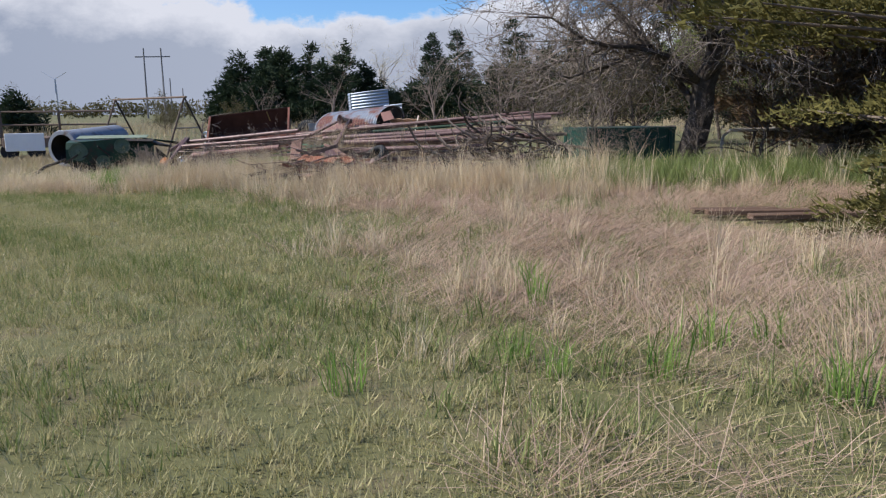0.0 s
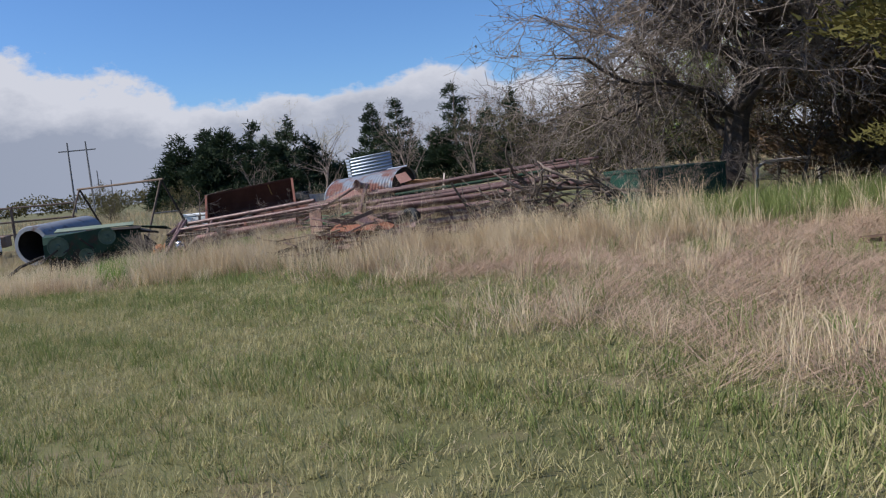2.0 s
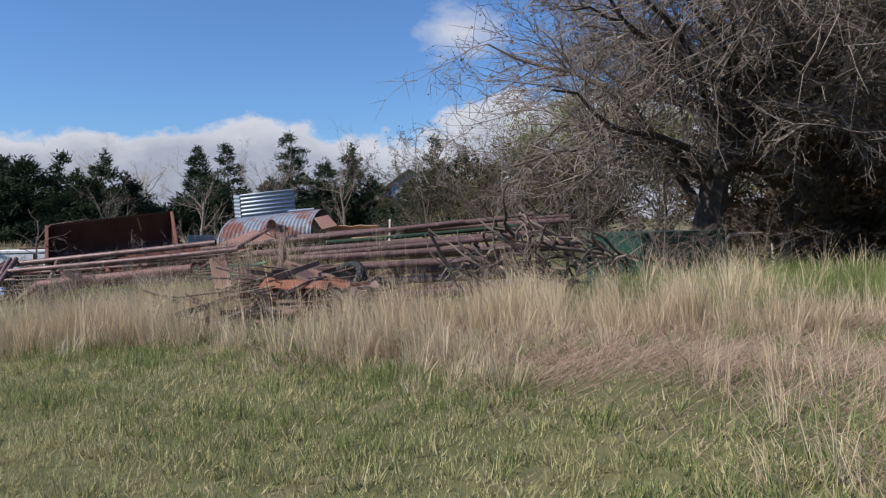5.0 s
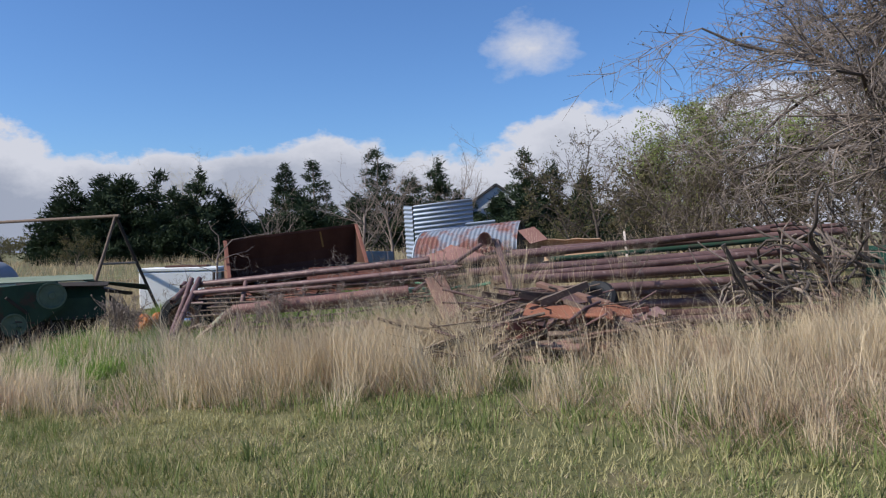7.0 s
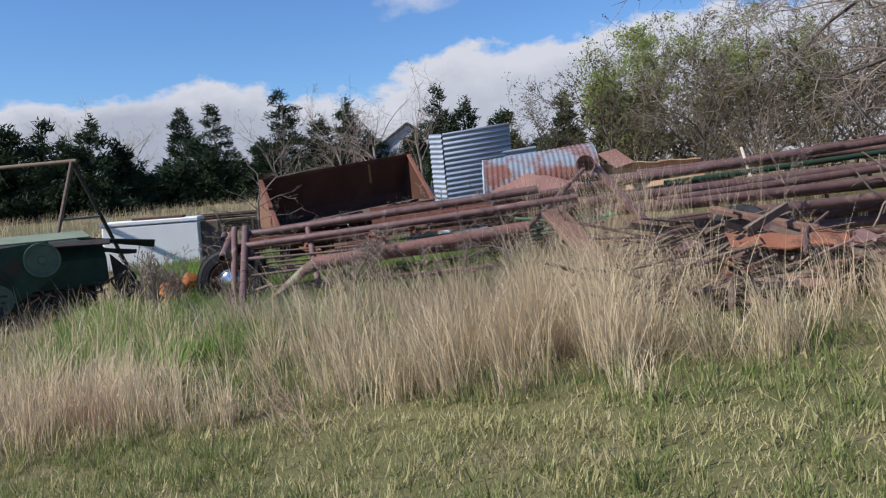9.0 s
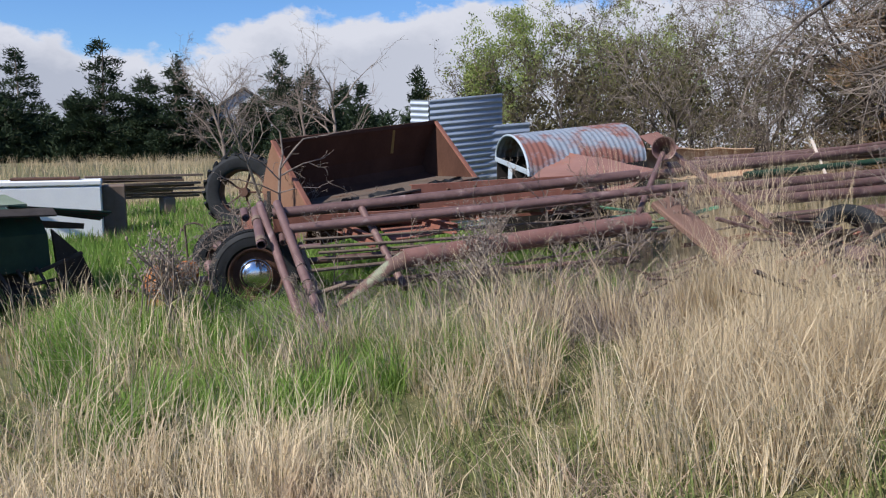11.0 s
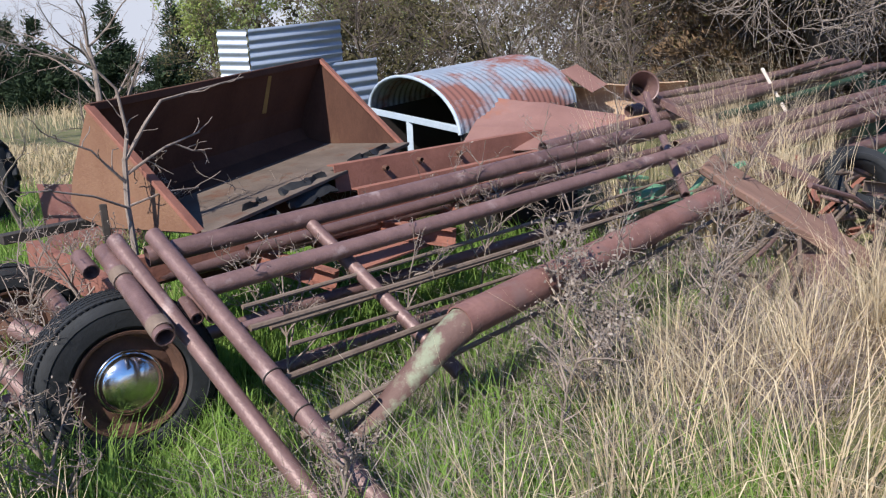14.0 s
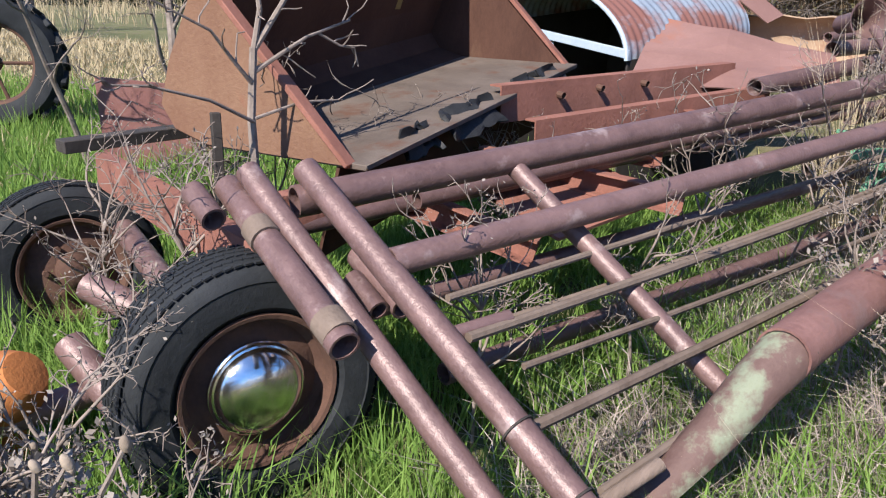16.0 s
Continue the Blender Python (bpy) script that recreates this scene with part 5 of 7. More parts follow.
def make_far_rail():
    ob = thing("pipe_fence", (-17, 30, ground_z(-17, 30)), "low brown pipe fence across the yard", "fence")
    pts = [V((-26, 27.5, 0)), V((-21.5, 28.4, 0)), V((-17, 29.4, 0)), V((-13.0, 30.4, 0))]
    for z in (1.5, 1.0, 0.55):
        for a, b in zip(pts, pts[1:]):
            part("rail", tube(bmesh.new(), [a + V((0, 0, z)), b + V((0, 0, z))], 0.035, 8), M["rod"], ob)
    for a, b in zip(pts, pts[1:]):
        for t in (0.0, 0.5):
            p = a.lerp(b, t)
            part("post", tube(bmesh.new(), [p + V((0, 0, -0.1)), p + V((0, 0, 1.55))], 0.05, 8), M["rod"], ob)
    ob2 = thing("stock_trailer", (-15, 27.5, ground_z(-15, 27.5)), "small weathered trailer with a dirty white side board", "trailer")
    part("body", box(bmesh.new(), (-14.9, 27.5, 0.42), (1.5, 1.1, 0.36), Matrix.Rotation(0.3, 4, "Z"), 0.03), M["wood"], ob2, smooth=False)
    part("side_board", box(bmesh.new(), (-14.75, 26.93, 0.44), (1.25, 0.05, 0.62), Matrix.Rotation(0.3, 4, "Z"), 0.01), M["white"], ob2, "dirty white side board", smooth=False)
    for x, y in ((-15.3, 26.9), (-14.5, 27.15)):
        part("wheel", lathe(bmesh.new(), [(0, 0.07), (0.15, 0.07), (0.27, 0.08), (0.3, 0.0), (0.27, -0.08), (0, -0.08)], axis_matrix(V((x, y, 0.12)), (0.3, -0.95, 0)), 24), M["rubber"], ob2)
    part("drawbar", beam(bmesh.new(), (-15.6, 27.2, 0.35), (-16.9, 26.8, 0.25), 0.08, 0.08), M["rod"], ob2, smooth=False)
    harrow = thing("disc_harrow", (-17.5, 26.2, ground_z(-17.5, 26.2)), "old rusty brown disc harrow parked in the yard", "farm implement")
    a, b = V((-19.4, 25.3, 0.62)), V((-15.7, 26.9, 0.66))
    across = V((-(b - a).y, (b - a).x, 0)).normalized()
    for off in (0.0, 0.9):
        part("frame_beam", beam(bmesh.new(), a + across * off, b + across * off, 0.09, 0.09), M["rod"], harrow, smooth=False)
        part("disc_axle", tube(bmesh.new(), [a + across * off - V((0, 0, 0.34)), b + across * off - V((0, 0, 0.34))], 0.03, 8), M["black_iron"], harrow)
        for k in range(9):
            c = a.lerp(b, 0.04 + 0.115 * k) + across * off - V((0, 0, 0.36))
            part("disc_blade", lathe(bmesh.new(), [(0, 0.05), (0.14, 0.03), (0.24, 0.0), (0.25, 0.0), (0.15, 0.045), (0, 0.065)], axis_matrix(c, (b - a).normalized() + across * 0.3), 20), M["rod"], harrow)
    for t in (0.1, 0.5, 0.9):
        c = a.lerp(b, t)
        part("cross_bar", beam(bmesh.new(), c, c + across * 0.9, 0.07, 0.07), M["rod"], harrow, smooth=False)
        for off in (0.0, 0.9):
            part("hanger", beam(bmesh.new(), c + across * off, c + across * off - V((0, 0, 0.36)), 0.06, 0.03), M["black_iron"], harrow, smooth=False)


make_far_rail()


def make_tractor_tyre():
    ob = thing("tractor_tyre", (-4.25, 24.3, ground_z(-4.25, 24.3)), "large black ribbed tractor tyre on a rusty rim", "tyre")
    m = axis_matrix(V((-4.25, 24.3, 0.56)), (-0.55, -0.83, 0.08))
    R, w = 0.58, 0.17
    prof = [(R * 0.62, -w * 0.8), (R * 0.7, -w), (R * 0.9, -w), (R, -w * 0.6), (R, w * 0.6), (R * 0.9, w), (R * 0.7, w), (R * 0.62, w * 0.8), (R * 0.60, 0), (R * 0.62, -w * 0.8)]
    part("casing", lathe(bmesh.new(), prof, m, 48), M["rubber"], ob)
    for k in range(22):
        a = 2 * math.pi * k / 22
        for s in (1, -1):
            q = m @ Matrix.Rotation(a + (0.07 if s > 0 else 0), 4, "Z") @ Matrix.Translation((R + 0.012, 0, s * w * 0.45)) @ Matrix.Rotation(s * 0.7, 4, "X")
            part("lug", box(bmesh.new(), q.translation, (0.045, 0.045, w * 1.0), q.to_3x3().to_4x4(), 0.006), M["rubber"], ob, smooth=False)
    part("rim", lathe(bmesh.new(), [(R * 0.63, -w * 0.7), (R * 0.58, -w * 0.6), (R * 0.56, 0), (R * 0.58, w * 0.6), (R * 0.63, w * 0.7)], m, 40), M["rim"], ob)
    for k in range(5):
        a = 2 * math.pi * k / 5
        part("spoke", tube(bmesh.new(), [m @ V((0.06 * math.cos(a), 0.06 * math.sin(a), 0)), m @ V((R * 0.57 * math.cos(a), R * 0.57 * math.sin(a), 0))], 0.016, 6), M["rim"], ob)
    part("hub", lathe(bmesh.new(), [(0, 0.08), (0.07, 0.08), (0.08, -0.08), (0, -0.08)], m, 16), M["rim"], ob)


make_tractor_tyre()
solo("red_panel", slab(bmesh.new(), [(-4.52, 22.15, -0.02), (-3.9, 21.76, -0.02), (-3.92, 21.74, 0.56), (-4.55, 22.13, 0.64)], 0.02), mat("faded red panel", (0.21, 0.088, 0.078), (0.31, 0.15, 0.13), 3, 0.85, 0.0, 0.4, (0.15, 0.07, 0.06), 0.55, 4), "faded red steel panel standing behind the bucket", "metal sheet", smooth=False)


def make_gearbox():
    ob = thing("gear_casting", (-6.70, 18.95, ground_z(-6.70, 18.95)), "bright orange rusted gear casting lying in grass", "machine part")
    bm = bmesh.new()
    box(bm, (-6.78, 19.08, 0.10), (0.32, 0.26, 0.30), Matrix.Rotation(0.5, 4, "Z"), 0.04)
    part("housing", bm, M["orange_paint"], ob)
    part("flange", lathe(bmesh.new(), [(0, 0.03), (0.10, 0.03), (0.13, 0.0), (0.13, -0.04), (0, -0.05)], axis_matrix(V((-6.88, 18.95, 0.21)), (-0.5, -0.7, 0.5)), 20), M["orange_paint"], ob, "round orange flange")
    part("cover", lathe(bmesh.new(), [(0, 0.09), (0.06, 0.08), (0.09, 0.03), (0.095, -0.06), (0, -0.08)], axis_matrix(V((-6.66, 18.98, 0.24)), (0.3, -0.7, 0.6)), 18), M["orange_paint"], ob)
    part("shaft", tube(bmesh.new(), [(-7.00, 19.05, 0.12), (-6.70, 18.98, 0.15), (-6.25, 18.9, 0.17)], 0.04, 10), M["pipe"], ob)
    solo("rusty_pipe_stub", pipe_bm((-6.47, 19.02, 0.28), (-6.46, 18.70, 0.10), 0.045), M["pipe"], "short thick rusty pipe stub beside the tyre", "pipe")
    solo("tin_drum", lathe(bmesh.new(), [(0, 0), (0.07, 0), (0.075, 0.14), (0.065, 0.145), (0.062, 0.04), (0, 0.04)], axis_matrix(V((-7.02, 19.3, 0.0)), (-0.7, -0.5, 0.35)), 20), M["rim"], "rusty tin drum tipped over in grass", "drum")


make_gearbox()


# ---- far things ----
def make_power_poles():
    for x, y, h in ((-93.5, 243, 21.5), (-196, 300, 25.0)):
        ob = thing("power_pylon", (x, y, 0), "far two-legged wooden power line pylon", "pylon", "power line")
        for s in (-2.8, 2.8):
            part("pole", tube(bmesh.new(), [(x + s, y, 0), (x + s * 0.97, y, h)], [0.32, 0.22], 8), M["steel_far"], ob)
        part("cross_arm", beam(bmesh.new(), (x - 5.5, y, h - 2.6), (x + 5.5, y, h - 2.6), 0.3, 0.35), M["steel_far"], ob, smooth=False)
    for k, (x, y, h) in enumerate(((-86, 236, 12), (-89.5, 240, 14), (-83, 238, 9))):
        solo("utility_pole", tube(bmesh.new(), [(x, y, 0), (x, y, h)], [0.22, 0.15], 8), M["steel_far"], "far wooden utility pole", "pole", "utility poles")
    ob = thing("wind_turbine", (-147, 286, 0), "far white wind turbine", "wind turbine")
    part("tower", tube(bmesh.new(), [(-147, 286, 0), (-147, 286, 14.3)], [0.45, 0.25], 10), M["house_wall"], ob)
    for k in range(3):
        a = 0.5 + k * 2 * math.pi / 3
        part("blade", beam(bmesh.new(), (-147, 285.6, 14.3), (-147 + 5.2 * math.cos(a), 285.6, 14.3 + 5.2 * math.sin(a)), 0.3, 0.1), M["house_wall"], ob, smooth=False)


make_power_poles()


def make_house():
    ob = thing("farm_house", (23, 99, 0), "far house with dark gable roof behind cedars", "house")
    a, b = V((19.2, 99.9, 0)), V((26.4, 97.2, 0))
    u = (b - a).normalized()
    w = V((-u.y, u.x, 0)) * 9
    up = V((0, 0, 1))
    mid = (a + b) / 2
    part("wall", slab(bmesh.new(), [a, b, b + up * 5.4, mid + up * 8.0, a + up * 5.4], 0.2), M["house_wall"], ob, smooth=False)
    part("wall", slab(bmesh.new(), [a, a + w, a + w + up * 5.4, a + up * 5.4], 0.2), M["house_wall"], ob, smooth=False)
    part("wall", slab(bmesh.new(), [b, b + w, b + w + up * 5.4, b + up * 5.4], 0.2), M["house_wall"], ob, smooth=False)
    for p, o in ((a, -u), (b, u)):
        e = p + o * 0.6 + up * 5.1
        part("roof", slab(bmesh.new(), [e - w * 0.05, mid + up * 8.25 - w * 0.05, mid + up * 8.25 + w, e + w], 0.25), M["roof_dark"], ob, smooth=False)
    c = mid - w.normalized() * 0.12
    win = part("window", slab(bmesh.new(), [c - u * 0.6 + up * 5.2, c + u * 0.6 + up * 5.2, c + u * 0.6 + up * 6.6, c - u * 0.6 + up * 6.6], 0.1), M["dark_in"], ob, smooth=False)


make_house()


# ---- trees and brush ----
def sticks_mesh(name, segs, material, sides=3):
    """Thin tapered sticks from an array of (x0 y0 z0 x1 y1 z1 r0 r1)."""
    s = np.asarray(segs, float)
    a, b, r0, r1 = s[:, 0:3], s[:, 3:6], s[:, 6], s[:, 7]
    d = b - a
    d /= np.linalg.norm(d, axis=1, keepdims=True) + 1e-9
    ref = np.where(np.abs(d[:, 2:3]) < 0.9, np.array([[0, 0, 1.0]]), np.array([[1.0, 0, 0]]))
    u = np.cross(d, ref)
    u /= np.linalg.norm(u, axis=1, keepdims=True)
    v = np.cross(d, u)
    n = len(s)
    verts = np.empty((n, 2 * sides, 3))
    for k in range(sides):
        c, q = math.cos(2 * math.pi * k / sides), math.sin(2 * math.pi * k / sides)
        verts[:, k] = a + (u * c + v * q) * r0[:, None]
        verts[:, sides + k] = b + (u * c + v * q) * r1[:, None]
    quad = np.array([[k, (k + 1) % sides, sides + (k + 1) % sides, sides + k] for k in range(sides)])
    faces = (quad[None] + (np.arange(n) * 2 * sides)[:, None, None]).reshape(-1)
    return mesh_arrays(name, verts.reshape(-1, 3), faces, np.arange(n * sides) * 4, material, True)


def leaves_mesh(name, pts, size, material, rng, up=0.3):
    """Small bent two-triangle leaves at the given places."""
    p = np.asarray(pts, float)
    n = len(p)
    d = rng.normal(size=(n, 3))
    d[:, 2] += up
    d /= np.linalg.norm(d, axis=1, keepdims=True)
    w = np.cross(d, rng.normal(size=(n, 3)))
    w /= np.linalg.norm(w, axis=1, keepdims=True)
    sz = (size * rng.uniform(0.6, 1.4, n))[:, None]
    verts = np.stack([p, p + d * sz * 0.5 + w * sz * 0.28, p + d * sz, p + d * sz * 0.5 - w * sz * 0.28], 1)
    return mesh_arrays(name, verts.reshape(-1, 3), np.arange(4 * n), np.arange(n) * 4, material)


def limb(rng, p, d, length, r, steps, bend, droop, segs, tip=0.25, lowest=0.05):
    """One wandering branch; returns its nodes with directions."""
    nodes, st = [], length / steps
    for i in range(steps):
        d = d + rng.normal(size=3) * bend
        d[2] += droop * (i / steps)
        if p[2] < lowest:
            d[2] = abs(d[2])
        d /= np.linalg.norm(d)
        q = p + d * st
        ra, rb = r * (1 - (1 - tip) * i / steps), r * (1 - (1 - tip) * (i + 1) / steps)
        g = 0.05
        if q[2] < g:
            q[2] = g
        segs.append((*p, *q, ra, rb))
        nodes.append((q.copy(), d.copy(), rb))
        p = q
    return nodes


def tree(name, base, height, spread, label, category="tree", seed=1, limbs=12, second=9, third=6, fourth=5, droop=-0.10, low=0.2, trunk_r=0.16, bark="bark", twig="twig", leaf=None, leaf_n=0, leaf_size=0.05, upright=0.5, group="", lean=(0, 0), thick=0.55, wander=0.13, fine_min=0.22, twig_min=0.0, lowest=0.05, reach=(0.22, 0.45)):
    rng = np.random.default_rng(seed)
    b = np.array([base[0], base[1], ground_z(base[0], base[1]) - 0.05])
    ob = thing(name, tuple(b), label, category, group)
    big, small, tips = [], [], []
    fine = max(twig_min, min(1.6, max(fine_min, spread / 2.4)))  # thin twigs on small plants
    trunk = limb(rng, b.copy(), np.array([lean[0], lean[1], 1.0]), height * 0.55, trunk_r, 8, 0.09, 0.0, big, 0.45)
    for k in range(limbs):
        q, d, r = trunk[min(7, int((low + (1 - low) * rng.random() ** 0.8) * 8))]
        a = 2 * math.pi * (k / limbs) + rng.uniform(-0.4, 0.4)
        dd = np.array([math.cos(a), math.sin(a), rng.uniform(upright * 0.4, upright * 1.6)])
        ln = spread * rng.uniform(0.7, 1.1)
        main = limb(rng, q.copy(), dd, ln, max(r * thick, 0.012 * fine), 9, wander, droop, big, 0.2, lowest)
        for _ in range(second):
            i = int(rng.integers(1, 9))
            q2, d2, r2 = main[i]
            sd = d2 + rng.normal(size=3) * 0.75
            sd[2] += 0.15
            sub = limb(rng, q2.copy(), sd, ln * rng.uniform(*reach), max(r2 * 0.6, 0.006 * fine), 5, 0.16, droop, small, 0.3, lowest)
            for _ in range(third):
                q3, d3, r3 = sub[int(rng.integers(0, 5))]
                td = d3 + rng.normal(size=3) * 0.8
                tw = limb(rng, q3.copy(), td, ln * rng.uniform(0.08, 0.2), max(r3 * 0.6, 0.0045 * fine), 3, 0.2, droop * 0.6, small, 0.4, lowest)
                for _ in range(fourth):
                    q4, d4, r4 = tw[int(rng.integers(0, 3))]
                    fd = d4 + rng.normal(size=3) * 0.8
                    end = limb(rng, q4.copy(), fd, ln * rng.uniform(0.04, 0.10), max(r4 * 0.7, 0.0035 * fine), 1, 0.2, 0.0, small, 0.5)
                    tips.append(end[-1][0])
                    tips.append(q4 * 0.5 + end[0][0] * 0.5)
    o = np.array([*b, *b, 0, 0])
    part("trunk", tube(bmesh.new(), [V(b)] + [V(q[0]) for q in trunk], [trunk_r * (1 - 0.55 * k / 8) for k in range(9)], 8), M[bark], ob)
    for nm, segs, mt, sides in (("limb", big[8:], bark, 5), ("twigs", small, twig, 3)):
        if segs:
            c = new(nm if nm != "twigs" else "branch_crown", sticks_mesh(nm, np.asarray(segs) - o, M[mt], sides))
            c.parent = ob
            tagged(c, kind="stuff")
    if leaf and tips:
        idx = rng.integers(0, len(tips), leaf_n)
        pts = np.asarray(tips)[idx] - b + rng.normal(size=(leaf_n, 3)) * leaf_size * 0.9
        c = new("foliage", leaves_mesh("foliage", pts, leaf_size, M[leaf], rng))
        c.parent = ob
        tagged(c, kind="stuff")
    return ob


def cedar(base, height, radius, seed, label, n=3200, size=0.30, foliage="cedar", skirt=0.03, group="cedar row", power=1.05):
    rng = np.random.default_rng(seed)
    b = np.array([base[0], base[1], ground_z(base[0], base[1]) - 0.05])
    ob = thing("cedar_tree", tuple(b), label, "tree", group)
    segs = []
    limb(rng, np.zeros(3), np.array([0, 0, 1.0]), height * 0.97, height * 0.02, 10, 0.02, 0.0, segs, 0.1)
    # several leaders give an uneven outline
    tops = [(0.0, 0.0, 1.0, 1.0)] + [(rng.normal() * radius * 0.5, rng.normal() * radius * 0.5, rng.uniform(0.35, 0.72), rng.uniform(0.4, 0.65)) for _ in range(3)]
    # tufts sit along ragged, slightly drooping branches
    nb = 110
    bt = np.asarray(tops)[rng.choice(4, nb, p=[0.61, 0.13, 0.13, 0.13])]
    bh, baz = rng.random(nb) ** 1.05, rng.uniform(0, 2 * math.pi, nb)
    blen = radius * bt[:, 3] * ((1 - bh) ** power + 0.03) * rng.uniform(0.45, 1.25, nb)
    which = rng.choice(nb, n, p=blen / blen.sum())
    along = rng.random(n) ** 0.6
    tp, h, az = bt[which], bh[which], baz[which] + rng.normal(size=n) * 0.10
    r = blen[which] * along
    z = skirt * height + h * (tp[:, 2] - skirt) * height + r * 0.16 - 0.14 * along**2 * blen[which] + rng.normal(size=n) * 0.008 * height
    p = np.stack([tp[:, 0] * (1 - 0.3 * h) + r * np.cos(az), tp[:, 1] * (1 - 0.3 * h) + r * np.sin(az), z], 1)
    for k in range(0, n, max(1, n // 160)):
        segs.append((0, 0, max(0.1, p[k, 2] - 0.1 * height * 0.3), *p[k], height * 0.004, height * 0.0015))
    c = new("trunk", sticks_mesh("trunk", segs, M["bark"], 5))
    c.parent = ob
    out = np.stack([np.cos(az), np.sin(az), rng.uniform(0.1, 0.9, n)], 1)
    pts, dirs = [], []
    for j in range(3):
        pts.append(p + rng.normal(size=(n, 3)) * size * 0.5)
        dirs.append(out + rng.normal(size=(n, 3)) * 0.5)
    P, D = np.concatenate(pts), np.concatenate(dirs)
    D /= np.linalg.norm(D, axis=1, keepdims=True)
    W = np.cross(D, rng.normal(size=D.shape))
    W /= np.linalg.norm(W, axis=1, keepdims=True)
    sz = size * rng.uniform(0.5, 1.3, len(P))[:, None]
    verts = np.stack([P - W * sz * 0.16, P + W * sz * 0.16, P + D * sz], 1).reshape(-1, 3)
    verts[:, 2] = np.maximum(verts[:, 2], 0.05)
    c = new("crown", mesh_arrays("crown", verts, np.arange(len(verts)), np.arange(len(P)) * 3, M[foliage]))
    c.parent = ob
    return tagged(c, kind="stuff") and ob


CEDARS = (
    (-2.6, 112, 12.4, 3.2), (0.9, 108, 12.2, 3.4), (-0.9, 110, 8.5, 3.0), (8.2, 101, 13.2, 3.8), (6.0, 102, 7.5, 3.0), (15.0, 98, 11.4, 3.6), (12.2, 99.5, 9.4, 3.2), (17.6, 97, 7.2, 3.2),
    (23.0, 88.7, 11.4, 2.9), (27.0, 90.4, 10.2, 3.2), (30.5, 89, 8.2, 3.2), (20.6, 90, 6.5, 2.6),
    (-22.6, 84.3, 8.0, 3.2), (-20.4, 87, 8.4, 3.0), (-18.0, 83.5, 8.2, 3.2), (-15.4, 86, 8.8, 3.4), (-11.5, 84.4, 8.6, 3.0), (-9.4, 85.5, 6.8, 2.4), (-23.8, 85.5, 6.0, 2.2), (-19.6, 82, 6.4, 3.0), (-13.4, 82.5, 7.0, 3.0),
)
for k, (x, y, h, r) in enumerate(CEDARS):
    cedar((x, y), h, r * (1.45 if x < -8 else 1.55), 100 + k, "dark green cedar with ragged pointed top in a windbreak", n=4200, size=0.46, power=0.75 if x < -8 else 0.95)
cedar((-33.5, 56), 4.2, 1.8, 141, "small dark green cedar at the yard edge", n=1500, size=0.4, group="yard cedars")
cedar((-30.0, 53), 3.2, 1.8, 142, "small dark green cedar at the yard edge", n=1500, size=0.4, group="yard cedars")
cedar((6.4, 9.3), 7.6, 3.3, 150, "large olive-green cedar with low spreading limbs", n=20000, size=0.13, foliage="cedar_olive", skirt=0.13, group="near cedar", power=0.45)
cedar((4.75, 7.5), 1.3, 0.9, 151, "low olive-green cedar seedling at the edge of the dry grass", n=2600, size=0.10, foliage="cedar_olive", skirt=0.02, group="near cedar", power=0.5)
for k, (x, y, h, r) in enumerate(((9.6, 19.6, 8.0, 3.0), (13.0, 20.8, 8.5, 3.4), (16.5, 23.0, 9.0, 3.8), (11.4, 16.4, 6.5, 2.6), (20.5, 21.5, 8.0, 3.4))):
    cedar((x, y), h, r, 155 + k, "bronze-brown winter cedar behind the large tree", n=7500, size=0.20, foliage="cedar_brown", skirt=0.04, group="brown cedars", power=0.55)

tree("large_tree", (5.6, 17.9), 8.8, 5.3, "large old bare tree with thick dark gnarled limbs and few buds", seed=3, limbs=50, second=16, third=8, fourth=4, droop=-0.12, low=0.22, trunk_r=0.32, bark="bark_dark", twig="twig_mid", thick=0.34, wander=0.26, leaf="leaf_olive", leaf_n=12000, leaf_size=0.045, upright=0.70, twig_min=0.95, lowest=1.35, reach=(0.16, 0.36))
tree("large_tree", (12.5, 23.5), 8.0, 5.0, "dense brown brush tree behind the green bin", seed=4, limbs=16, second=9, third=5, fourth=3, droop=-0.12, low=0.1, trunk_r=0.2, thick=0.4, wander=0.25, bark="bark_dark", twig="twig_dark", leaf="leaf_olive", leaf_n=4000, leaf_size=0.05, upright=0.9)
for k, (x, y, h, s, lf, n) in enumerate(((3.4, 28.5, 2.8, 2.2, "leaf_olive", 3500), (6.8, 28.0, 3.6, 2.6, "leaf_olive", 4000), (10.5, 30.0, 5.0, 3.2, "leaf_olive", 5000), (15.5, 29, 6.5, 3.8, "leaf_olive", 6000), (4.4, 24.0, 3.0, 2.2, "leaf_olive", 3000), (19.5, 26, 7.5, 4.2, "leaf_olive", 8000))):
    tree("brush_thicket", (x, y), h, s, "dense brown thicket of bare brush with first buds", "bush", 20 + k, 10, 8, 4, 2, -0.04, 0.0, 0.07, "bark_dark", "twig_dark", lf, int(n * 1.0), 0.055, 1.1, "brush hedge")
